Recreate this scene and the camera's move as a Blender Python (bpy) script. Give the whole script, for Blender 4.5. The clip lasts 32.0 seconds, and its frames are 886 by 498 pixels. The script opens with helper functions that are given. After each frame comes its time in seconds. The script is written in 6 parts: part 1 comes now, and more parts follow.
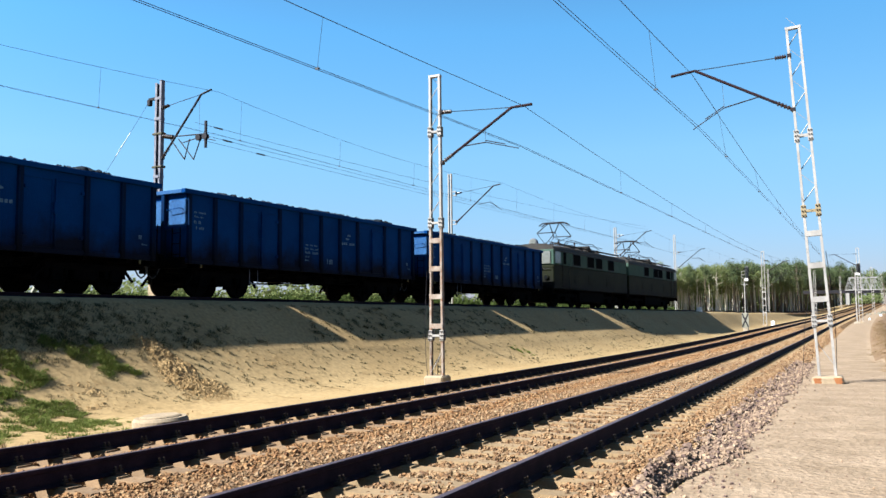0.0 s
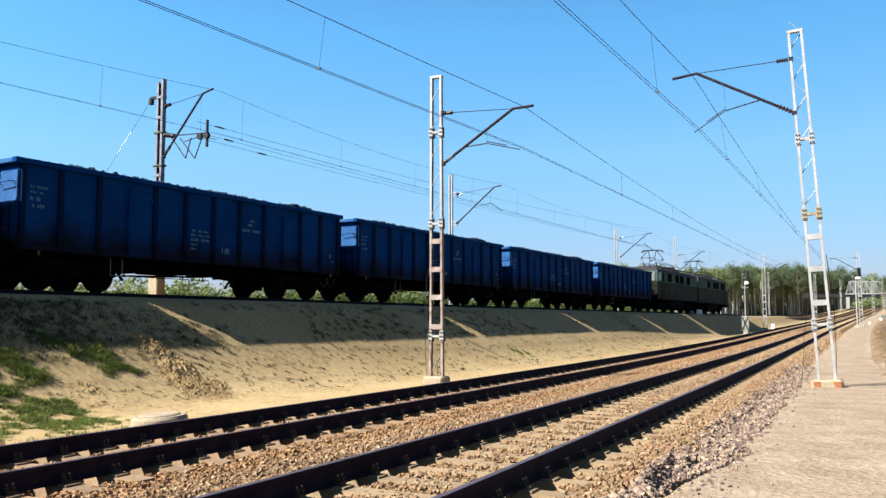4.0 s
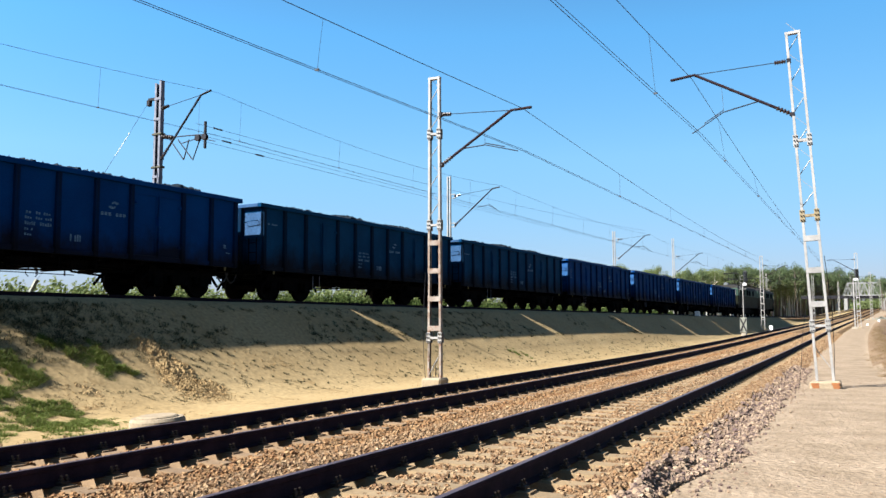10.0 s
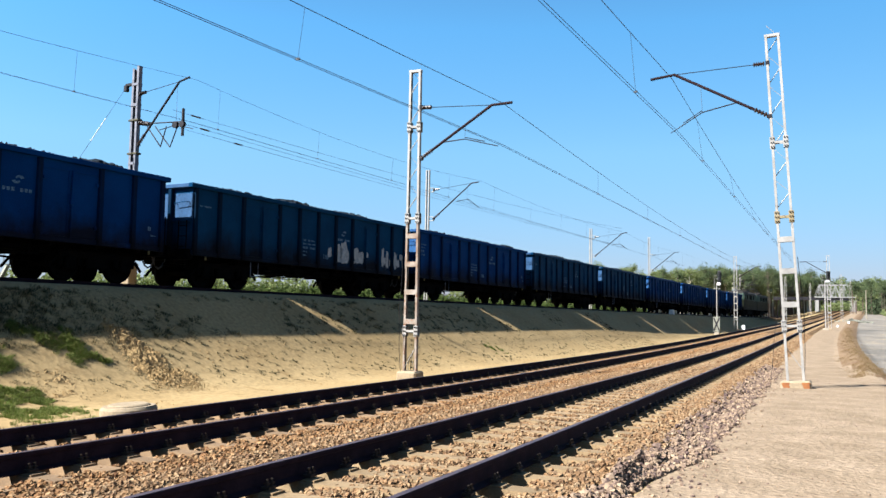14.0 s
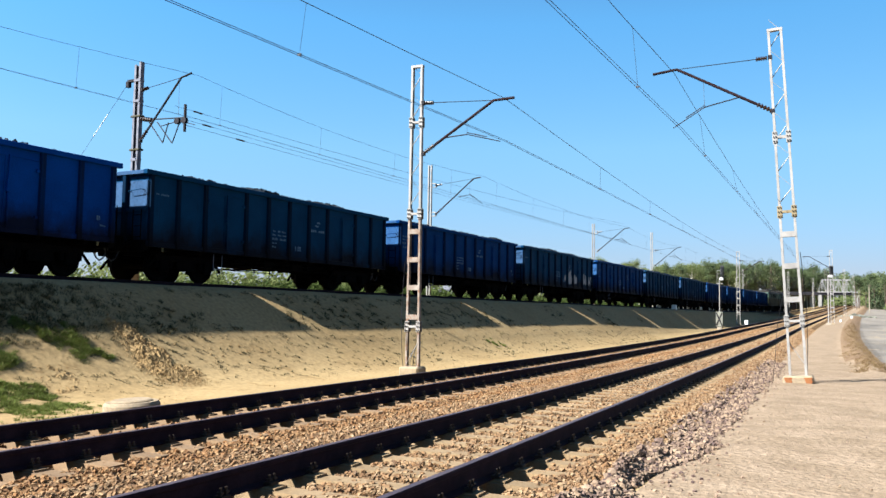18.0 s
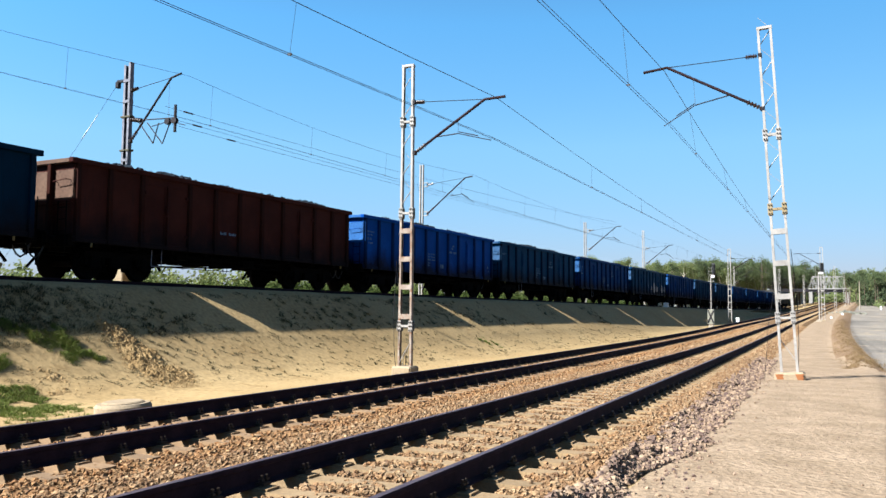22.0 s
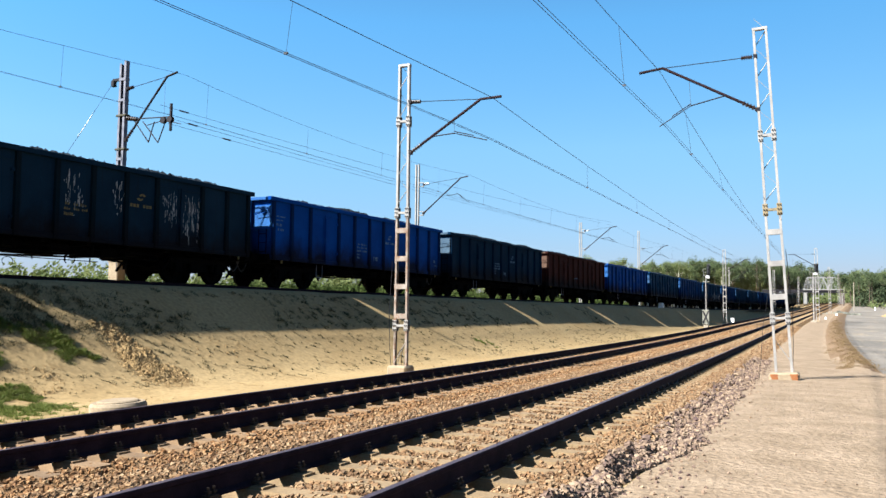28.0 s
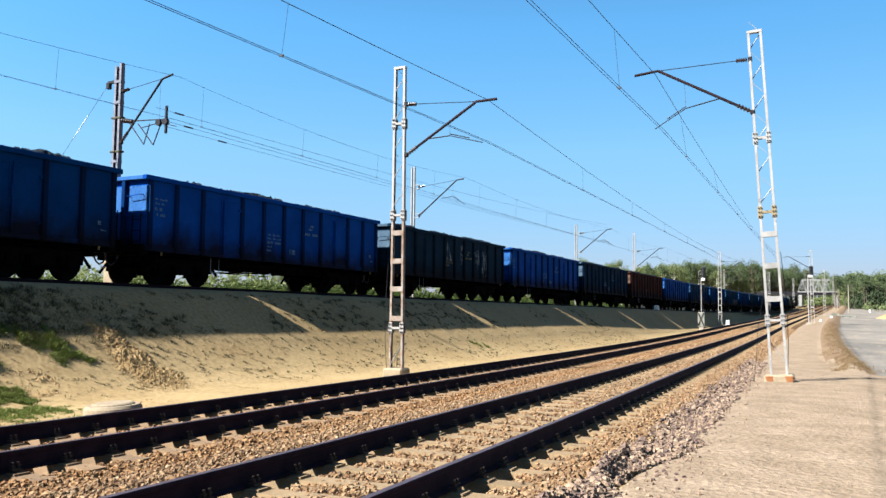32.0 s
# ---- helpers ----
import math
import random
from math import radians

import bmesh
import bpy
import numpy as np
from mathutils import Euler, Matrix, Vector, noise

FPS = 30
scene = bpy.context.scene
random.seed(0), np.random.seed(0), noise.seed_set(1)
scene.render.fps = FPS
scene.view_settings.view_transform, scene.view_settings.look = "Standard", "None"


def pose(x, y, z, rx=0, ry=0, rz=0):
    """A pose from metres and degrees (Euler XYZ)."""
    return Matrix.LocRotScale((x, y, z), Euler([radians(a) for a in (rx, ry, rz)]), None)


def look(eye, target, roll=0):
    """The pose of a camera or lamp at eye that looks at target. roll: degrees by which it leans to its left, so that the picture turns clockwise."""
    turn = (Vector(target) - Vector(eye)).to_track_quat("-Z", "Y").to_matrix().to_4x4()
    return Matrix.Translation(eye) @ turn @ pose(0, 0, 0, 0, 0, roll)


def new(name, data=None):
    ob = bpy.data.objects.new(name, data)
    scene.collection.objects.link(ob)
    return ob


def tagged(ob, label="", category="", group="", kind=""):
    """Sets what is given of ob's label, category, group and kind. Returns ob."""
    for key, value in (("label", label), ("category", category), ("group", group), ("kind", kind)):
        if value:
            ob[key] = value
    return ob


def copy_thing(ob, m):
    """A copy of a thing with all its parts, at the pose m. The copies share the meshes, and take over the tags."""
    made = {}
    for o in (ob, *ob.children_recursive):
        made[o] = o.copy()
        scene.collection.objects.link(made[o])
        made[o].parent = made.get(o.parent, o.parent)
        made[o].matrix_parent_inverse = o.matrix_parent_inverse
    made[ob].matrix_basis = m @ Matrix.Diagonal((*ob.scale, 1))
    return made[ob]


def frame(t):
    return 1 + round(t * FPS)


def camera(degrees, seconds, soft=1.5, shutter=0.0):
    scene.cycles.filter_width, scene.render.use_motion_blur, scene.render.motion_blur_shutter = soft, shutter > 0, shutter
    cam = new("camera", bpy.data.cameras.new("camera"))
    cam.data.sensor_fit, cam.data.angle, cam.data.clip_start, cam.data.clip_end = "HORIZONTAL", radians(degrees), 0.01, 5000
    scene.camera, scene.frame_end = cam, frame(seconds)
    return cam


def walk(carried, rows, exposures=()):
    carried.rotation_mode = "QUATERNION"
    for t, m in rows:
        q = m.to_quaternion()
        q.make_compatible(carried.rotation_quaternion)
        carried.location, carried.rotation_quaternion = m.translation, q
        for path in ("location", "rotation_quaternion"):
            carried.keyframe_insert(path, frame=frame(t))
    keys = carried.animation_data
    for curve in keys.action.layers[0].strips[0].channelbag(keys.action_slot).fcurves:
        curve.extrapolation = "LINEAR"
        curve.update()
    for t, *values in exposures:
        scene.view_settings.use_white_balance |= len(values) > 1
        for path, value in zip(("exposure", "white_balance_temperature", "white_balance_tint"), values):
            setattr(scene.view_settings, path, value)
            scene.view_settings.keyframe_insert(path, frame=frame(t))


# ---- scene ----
SECONDS = 32.0
cam = camera(56.46, SECONDS, soft=1.5)


def head(x, y, z, yaw, pitch, roll):
    """The camera's pose: yaw to the left of the line, pitch up, roll."""
    a, p = radians(yaw), radians(pitch)
    way = Vector((-math.sin(a) * math.cos(p), math.cos(a) * math.cos(p), math.sin(p)))
    eye = Vector((x, y, z))
    return look(eye, eye + way * 10, roll)


# seconds, place in metres, yaw, pitch and roll in degrees
CAMERA_ROWS = (
    (0, 0.000, -0.004, 0.007, 30.07, 4.61, -0.52),
    (0.5, 0.002, 0.000, 0.002, 29.91, 4.38, -0.30),
    (1, 0.005, 0.001, 0.004, 29.77, 3.93, 0.15),
    (1.5, 0.002, -0.006, 0.007, 30.23, 4.31, 0.13),
    (2, -0.002, -0.007, 0.003, 30.19, 4.73, -0.09),
    (2.5, 0.005, -0.008, 0.008, 30.48, 4.81, -0.13),
    (3, 0.003, -0.008, 0.006, 30.13, 4.63, 0.02),
    (3.5, 0.004, -0.004, 0.003, 30.18, 4.67, -0.09),
    (5.5, -0.001, -0.006, 0.001, 29.78, 4.65, -0.06),
    (6, 0.001, -0.000, 0.006, 29.94, 4.61, -0.15),
    (6.5, -0.000, -0.005, 0.001, 29.96, 4.68, -0.22),
    (7, -0.003, 0.005, 0.001, 29.92, 4.60, -0.17),
    (7.5, 0.002, 0.003, 0.007, 30.15, 4.55, -0.11),
    (8, 0.004, 0.005, 0.002, 30.01, 4.57, -0.04),
    (8.5, -0.004, -0.001, 0.002, 29.90, 4.61, -0.06),
    (9, 0.000, 0.000, 0.000, 30.00, 4.61, -0.12),
    (9.5, 0.000, -0.001, 0.003, 30.00, 4.70, -0.16),
    (10, -0.001, 0.002, -0.002, 29.98, 4.79, -0.13),
    (10.5, -0.006, 0.004, -0.003, 29.61, 4.78, -0.24),
    (11, -0.001, 0.010, 0.006, 29.83, 4.76, -0.23),
    (11.5, -0.003, -0.001, 0.003, 29.87, 4.72, 0.07),
    (12, -0.004, 0.013, 0.002, 29.61, 4.72, 0.26),
    (12.5, -0.007, 0.010, -0.003, 29.45, 4.64, 0.71),
    (13, -0.006, 0.018, -0.004, 29.11, 4.23, 0.84),
    (13.5, -0.005, 0.014, -0.006, 28.67, 4.35, 0.93),
    (14, -0.014, 0.017, -0.013, 28.41, 4.39, 0.96),
    (14.5, -0.007, 0.013, -0.013, 28.67, 4.36, 0.96),
    (16.5, -0.005, 0.017, -0.011, 28.35, 4.31, 0.77),
    (17, -0.002, 0.023, -0.013, 28.40, 4.17, 0.86),
    (17.5, -0.002, 0.021, -0.015, 28.55, 4.20, 0.72),
    (18, -0.006, 0.019, -0.012, 28.58, 4.07, 0.87),
    (18.5, -0.005, 0.020, -0.008, 28.66, 4.00, 0.79),
    (19, -0.003, 0.018, -0.010, 28.50, 3.83, 0.89),
    (19.5, -0.004, 0.026, -0.014, 28.40, 3.82, 0.98),
    (20, -0.011, 0.016, -0.018, 28.29, 4.21, 0.25),
    (20.5, -0.005, 0.022, -0.013, 28.37, 4.38, 0.21),
    (21, -0.003, 0.014, -0.013, 28.42, 3.91, 0.47),
    (21.5, -0.002, 0.018, -0.012, 28.06, 3.86, 0.54),
    (22, -0.005, 0.029, -0.014, 28.03, 4.03, 0.49),
    (22.5, -0.010, 0.022, -0.014, 28.11, 4.12, 0.32),
    (23, -0.005, 0.016, -0.012, 28.18, 4.20, 0.38),
    (23.5, -0.004, 0.024, -0.012, 28.32, 4.17, 0.41),
    (24, -0.008, 0.018, -0.013, 28.21, 4.15, 0.37),
    (24.5, 0.000, 0.018, -0.017, 28.19, 4.06, 0.35),
    (25, -0.008, 0.021, -0.021, 28.11, 4.03, 0.34),
    (25.5, -0.011, 0.024, -0.018, 27.76, 3.98, 0.44),
    (27.5, -0.006, 0.020, -0.020, 27.73, 4.09, 0.44),
    (28, -0.005, 0.018, -0.023, 27.72, 4.03, 0.61),
    (28.5, -0.004, 0.017, -0.018, 27.88, 3.92, 0.58),
    (29, -0.002, 0.029, -0.018, 27.62, 3.80, 0.59),
    (29.5, 0.002, 0.014, -0.016, 27.59, 3.71, 0.40),
    (30, -0.003, 0.020, -0.021, 27.54, 3.94, 0.31),
    (30.5, -0.000, 0.025, -0.017, 27.64, 3.99, 0.39),
    (31, -0.011, 0.022, -0.024, 27.45, 4.16, 0.39),
    (31.5, -0.002, 0.013, -0.024, 27.36, 4.27, 0.51),
    (32, -0.005, 0.015, -0.029, 27.42, 4.21, 0.57),
)
walk(cam, [(r[0], head(*r[1:])) for r in CAMERA_ROWS])

# ---- light ----
SUN_WAY = Vector((-0.72, -0.98, 1.00)).normalized()      # towards the sun
world = bpy.data.worlds.new("sky")
scene.world = world
world.use_nodes = True
sky = world.node_tree.nodes.new("ShaderNodeTexSky")
sky.sky_type, sky.sun_disc = "NISHITA", False
sky.sun_elevation, sky.sun_rotation = math.asin(SUN_WAY.z), math.atan2(SUN_WAY.x, SUN_WAY.y)
sky.air_density, sky.dust_density, sky.ozone_density, sky.altitude = 1.0, 0.1, 2.0, 100
background = world.node_tree.nodes["Background"]
background.inputs["Strength"].default_value = 0.052
tint = world.node_tree.nodes.new("ShaderNodeMix")
tint.data_type, tint.blend_type = "RGBA", "MULTIPLY"
tint.inputs["Factor"].default_value = 1.0
up = world.node_tree.nodes.new("ShaderNodeSeparateXYZ")
world.node_tree.links.new(world.node_tree.nodes.new("ShaderNodeTexCoord").outputs["Generated"], up.inputs[0])
deep = world.node_tree.nodes.new("ShaderNodeValToRGB")          # tint fitted to the view: paler, greyer at the horizon, blue above, dimmed overhead
deep.color_ramp.elements[0].position, deep.color_ramp.elements[0].color = 0.0, (0.40, 0.37, 0.62, 1)
deep.color_ramp.elements[1].position, deep.color_ramp.elements[1].color = 0.85, (0.58, 0.57, 0.61, 1)
for at, colour in ((0.19, (0.65, 0.945, 1.035, 1)), (0.33, (0.565, 1.145, 1.35, 1))):
    deep.color_ramp.elements.new(at).color = colour
side = world.node_tree.nodes.new("ShaderNodeMath")              # gradient across X, fitted to the view: lighter to the left, dimmer right
side.operation = "MULTIPLY_ADD"
side.inputs[1].default_value, side.inputs[2].default_value = -0.33, 0.868
world.node_tree.links.new(up.outputs["X"], side.inputs[0])
graded = world.node_tree.nodes.new("ShaderNodeVectorMath")
graded.operation = "SCALE"
world.node_tree.links.new(up.outputs["Z"], deep.inputs["Fac"])
world.node_tree.links.new(deep.outputs["Color"], graded.inputs[0])
world.node_tree.links.new(side.outputs[0], graded.inputs["Scale"])
world.node_tree.links.new(graded.outputs[0], tint.inputs["B"])
world.node_tree.links.new(sky.outputs["Color"], tint.inputs["A"])
world.node_tree.links.new(tint.outputs["Result"], background.inputs["Color"])
sun = new("sun", bpy.data.lights.new("sun", "SUN"))
sun.data.energy, sun.data.angle, sun.data.color = 5.0, radians(0.53), (1.0, 0.985, 0.95)
sun.matrix_world = look(SUN_WAY * 100, (0, 0, 0))
scene.view_settings.exposure = 1.77


# ---- materials ----
def material(name, rough=0.8, metal=0.0, spec=0.5):
    m = bpy.data.materials.new(name)
    m.use_nodes = True
    b = m.node_tree.nodes["Principled BSDF"]
    b.inputs["Roughness"].default_value = rough
    b.inputs["Metallic"].default_value = metal
    b.inputs["Specular IOR Level"].default_value = spec
    return m, m.node_tree, b


def node(tree, kind, **values):
    n = tree.nodes.new(kind)
    for key, value in values.items():
        if key in n.inputs:
            n.inputs[key].default_value = value
    return n


def ramp(tree, source, stops):
    r = tree.nodes.new("ShaderNodeValToRGB")
    e = r.color_ramp.elements
    while len(e) < len(stops):
        e.new(0.5)
    for el, (p, col) in zip(e, stops):
        el.position = p
        el.color = (*col, 1) if len(col) == 3 else col
    tree.links.new(source, r.inputs["Fac"])
    return r.outputs["Color"]


def mixed(tree, fac, a, b, how="MIX"):
    m = tree.nodes.new("ShaderNodeMix")
    m.data_type, m.blend_type = "RGBA", how
    for value, socket in ((fac, m.inputs["Factor"]), (a, m.inputs["A"]), (b, m.inputs["B"])):
        if hasattr(value, "links"):
            tree.links.new(value, socket)
        elif isinstance(value, (int, float)):
            socket.default_value = value
        else:
            socket.default_value = (*value, 1)
    return m.outputs["Result"]


def coords(tree, world_space=False, stretch=(1, 1, 1)):
    """Coordinates in metres, of the object or of the world."""
    if world_space:
        source = tree.nodes.new("ShaderNodeNewGeometry").outputs["Position"]
    else:
        source = tree.nodes.new("ShaderNodeTexCoord").outputs["Object"]
    m = node(tree, "ShaderNodeMapping", Scale=stretch)
    tree.links.new(source, m.inputs["Vector"])
    return m.outputs["Vector"]


def noisy(tree, vector, scale, detail=4.0, rough=0.6):
    n = node(tree, "ShaderNodeTexNoise", Scale=scale, Detail=detail, Roughness=rough)
    tree.links.new(vector, n.inputs["Vector"])
    return n.outputs["Fac"]


def bumped(tree, bsdf, height, strength=0.5, distance=0.02):
    b = node(tree, "ShaderNodeBump", Strength=strength, Distance=distance)
    tree.links.new(height, b.inputs["Height"])
    tree.links.new(b.outputs["Normal"], bsdf.inputs["Normal"])


def worn(name, colour, second, scale=3.0, fine=40.0, rough=0.7, metal=0.0, bump=0.3, depth=0.004, spot=None, spec=0.5, world_space=False, stretch=(1, 1, 1), vary=0.0, limits=(0.35, 0.65)):
    """A weathered surface: two colours mixed by broad noise, fine grain, an optional third colour in spots."""
    m, tree, b = material(name, rough, metal, spec)
    v = coords(tree, world_space, stretch)
    broad, grain = noisy(tree, v, scale), noisy(tree, v, fine, 3.0)
    c = ramp(tree, broad, ((limits[0], colour), (limits[1], second)))
    if spot:
        mask = ramp(tree, noisy(tree, v, spot[1], 6.0, 0.7), ((spot[2], (0, 0, 0)), (spot[2] + 0.08, (1, 1, 1))))
        c = mixed(tree, mask, c, spot[0])
    shade = ramp(tree, grain, ((0.25, (0.72,) * 3), (0.75, (1.2,) * 3)))
    c = mixed(tree, 1.0, c, shade, "MULTIPLY")
    if vary:
        r = tree.nodes.new("ShaderNodeObjectInfo").outputs["Random"]
        c = mixed(tree, 1.0, c, ramp(tree, r, ((0, (1 - vary,) * 3), (1, (1 + vary,) * 3))), "MULTIPLY")
    tree.links.new(c, b.inputs["Base Color"])
    bumped(tree, b, grain, bump, depth)
    return m


def island_stuff(name, colours, rough=0.9, translucent=0.0, spec=0.3):
    """For joined small pieces: each island takes its own colour."""
    m, tree, b = material(name, rough, 0, spec)
    r = tree.nodes.new("ShaderNodeNewGeometry").outputs["Random Per Island"]
    stops = [(i / max(1, len(colours) - 1), c) for i, c in enumerate(colours)]
    c = ramp(tree, r, stops)
    tree.links.new(c, b.inputs["Base Color"])
    if translucent:
        t = tree.nodes.new("ShaderNodeBsdfTranslucent")
        mix = node(tree, "ShaderNodeMixShader", Fac=translucent)
        tree.links.new(c, t.inputs["Color"])
        tree.links.new(b.outputs[0], mix.inputs[1])
        tree.links.new(t.outputs[0], mix.inputs[2])
        tree.links.new(mix.outputs[0], tree.nodes["Material Output"].inputs["Surface"])
    return m


M_SAND = worn("sand", (0.2752, 0.1940, 0.0942), (0.3168, 0.2309, 0.1172), 0.35, 9.0, 0.95, bump=0.45, depth=0.03, spot=((0.2264, 0.1542, 0.0720), 1.3, 0.6), spec=0.1, world_space=True)
M_PATH = worn("trodden_path", (0.200, 0.147, 0.098), (0.272, 0.205, 0.142), 1.3, 11.0, 0.95, bump=1.0, depth=0.045, spot=((0.165, 0.115, 0.074), 9.0, 0.60), spec=0.1, world_space=True)
M_YARD = worn("yard_surface", (0.135, 0.122, 0.106), (0.215, 0.190, 0.160), 0.22, 7.0, 0.9, bump=0.4, depth=0.03, spot=((0.262, 0.215, 0.155), 0.5, 0.56), spec=0.1, world_space=True, stretch=(1.0, 0.45, 1))
M_TURF = worn("dead_turf", (0.1643, 0.1095, 0.0693), (0.2263, 0.1570, 0.0985), 1.4, 9.0, 0.95, bump=1.0, depth=0.08, spot=((0.1095, 0.0715, 0.0453), 4.0, 0.52), spec=0.05, world_space=True)
M_MEADOW = worn("meadow", (0.07, 0.10, 0.025), (0.11, 0.13, 0.04), 0.4, 6.0, 0.95, bump=0.8, depth=0.08, spec=0.1, world_space=True)
M_BALLAST = worn("ballast_bed", (0.100, 0.058, 0.028), (0.165, 0.105, 0.054), 1.2, 22.0, 0.95, bump=1.0, depth=0.05, spec=0.1, world_space=True)
M_STONE = island_stuff("ballast_stone", ((0.085, 0.043, 0.021), (0.215, 0.125, 0.062), (0.140, 0.080, 0.040), (0.285, 0.190, 0.105), (0.175, 0.092, 0.040), (0.250, 0.160, 0.084), (0.120, 0.072, 0.040), (0.320, 0.225, 0.130)))
M_RUSTSTONE = island_stuff("rusty_ballast_stone", ((0.090, 0.040, 0.016), (0.220, 0.116, 0.050), (0.145, 0.074, 0.032), (0.280, 0.172, 0.085), (0.185, 0.088, 0.033), (0.250, 0.148, 0.068), (0.125, 0.068, 0.033), (0.310, 0.205, 0.108)))
M_GREYSTONE = island_stuff("shoulder_stone", ((0.070, 0.046, 0.042), (0.265, 0.185, 0.120), (0.120, 0.078, 0.062), (0.320, 0.232, 0.155), (0.175, 0.120, 0.088), (0.085, 0.055, 0.050), (0.240, 0.170, 0.115)))
M_RAIL = worn("rail_steel_side", (0.0160, 0.0088, 0.0140), (0.0280, 0.0155, 0.0220), 4, 60, 0.85, 0.0, 0.3, 0.002, spec=0.08)
M_RAILTOP = worn("rail_running_band", (0.0420, 0.0300, 0.0360), (0.0650, 0.0480, 0.0560), 6, 80, 0.5, 0.0, 0.05, 0.001, spec=0.35)
M_SLEEPER = worn("sleeper_concrete", (0.155, 0.094, 0.047), (0.205, 0.132, 0.070), 3, 50, 0.92, bump=0.6, depth=0.008, spot=((0.115, 0.058, 0.024), 5, 0.58), vary=0.18)
M_SLEEPER_PALE = worn("pale_sleeper_concrete", (0.178, 0.118, 0.058), (0.232, 0.160, 0.085), 3, 50, 0.92, bump=0.5, depth=0.006, spot=((0.135, 0.080, 0.036), 5, 0.58), vary=0.16)
M_CLIP = worn("fastening_steel", (0.0237, 0.0152, 0.0104), (0.0427, 0.0285, 0.0199), 8, 80, 0.7, 0.4)
M_GALV = worn("galvanised_steel", (0.2190, 0.2059, 0.1913), (0.2993, 0.2832, 0.2628), 3, 60, 0.6, 0.15, 0.15, 0.002, vary=0.06, spot=((0.1606, 0.1351, 0.1095), 5, 0.64))
M_DARKSTEEL = worn("dark_steel", (0.0104, 0.0100, 0.0128), (0.0213, 0.0199, 0.0235), 4, 60, 0.6, 0.3, spec=0.15)
M_REDSTEEL = worn("dark_red_oxide_tube", (0.0114, 0.0061, 0.0081), (0.0219, 0.0105, 0.0133), 5, 60, 0.75, 0.0, spec=0.12)
M_RUSTSTEEL = worn("rusty_steel", (0.1606, 0.1037, 0.0693), (0.2628, 0.2278, 0.1949), 4, 50, 0.8, 0.1, spot=((0.1825, 0.0825, 0.0380), 6, 0.55))
M_OLDSTEEL = worn("old_grey_steel", (0.085, 0.090, 0.118), (0.150, 0.155, 0.188), 4, 50, 0.7, 0.2, spot=((0.070, 0.062, 0.072), 5, 0.64))
M_CONCRETE = worn("concrete", (0.2336, 0.1986, 0.1489), (0.2898, 0.2518, 0.1927), 2.5, 40, 0.9, bump=0.5, depth=0.008, spot=((0.1869, 0.1453, 0.0964), 4, 0.6))
M_ORANGE = worn("orange_mark_paint", (0.1715, 0.0511, 0.0117), (0.2263, 0.0839, 0.0234), 6, 50, 0.85)
M_INSULATOR = worn("brown_porcelain", (0.0241, 0.0131, 0.0102), (0.0361, 0.0197, 0.0153), 4, 30, 0.25)
M_WIRE = worn("copper_wire", (0.020, 0.024, 0.034), (0.034, 0.040, 0.054), 4, 30, 0.6, 0.2)
M_WHITE = worn("white_paint", (0.600, 0.600, 0.584), (0.656, 0.656, 0.640), 4, 50, 0.6)
M_BLACK = worn("black_paint", (0.0109, 0.0109, 0.0117), (0.0219, 0.0219, 0.0219), 4, 50, 0.55)


# ---- building helpers ----
def part(name, bm, mat, parent=None, label="", smooth=False):
    """One mesh object from a bmesh, under a thing or a part."""
    me = bpy.data.meshes.new(name)
    bmesh.ops.recalc_face_normals(bm, faces=bm.faces)
    bm.to_mesh(me)
    bm.free()
    for m in mat if isinstance(mat, (list, tuple)) else (mat,):
        me.materials.append(m)
    if smooth:
        for p in me.polygons:
            p.use_smooth = True
    ob = new(name, me)
    if parent:
        ob.parent = parent
    if label:
        ob["label"] = label
    return ob


def empty(name, m, label, category, group=""):
    ob = new(name)
    ob.empty_display_size = 0.2
    ob.matrix_world = m
    return tagged(ob, label, category, group)


def mesh_part(name, verts, faces, mat, parent=None, label=""):
    me = bpy.data.meshes.new(name)
    me.from_pydata(verts, [], faces)
    me.materials.append(mat)
    me.update()
    ob = new(name, me)
    if parent:
        ob.parent = parent
    if label:
        ob["label"] = label
    return ob


def shared(name, me, parent, m):
    """A piece that uses a mesh which others use too."""
    ob = new(name, me)
    ob.parent = parent
    ob.matrix_basis = m
    return ob


def box(bm, x0, x1, y0, y1, z0, z1, bevel=0.0, m=None, mat=0):
    """A box, its edges bevelled, into bm."""
    vs = [bm.verts.new((x, y, z)) for x in (x0, x1) for y in (y0, y1) for z in (z0, z1)]
    fs = [bm.faces.new([vs[i] for i in f]) for f in ((0, 1, 3, 2), (4, 6, 7, 5), (0, 4, 5, 1), (2, 3, 7, 6), (0, 2, 6, 4), (1, 5, 7, 3))]
    for f in fs:
        f.material_index = mat
    if m is not None:
        bmesh.ops.transform(bm, matrix=m, verts=vs)
    if bevel:
        edges = list({e for f in fs for e in f.edges})
        r = bmesh.ops.bevel(bm, geom=edges, offset=bevel, segments=1, affect="EDGES", profile=0.5)
        for f in r["faces"]:
            f.material_index = mat
    return bm


def boxes(*specs, bevel=0.0):
    bm = bmesh.new()
    for s in specs:
        box(bm, *s, bevel=bevel)
    return bm


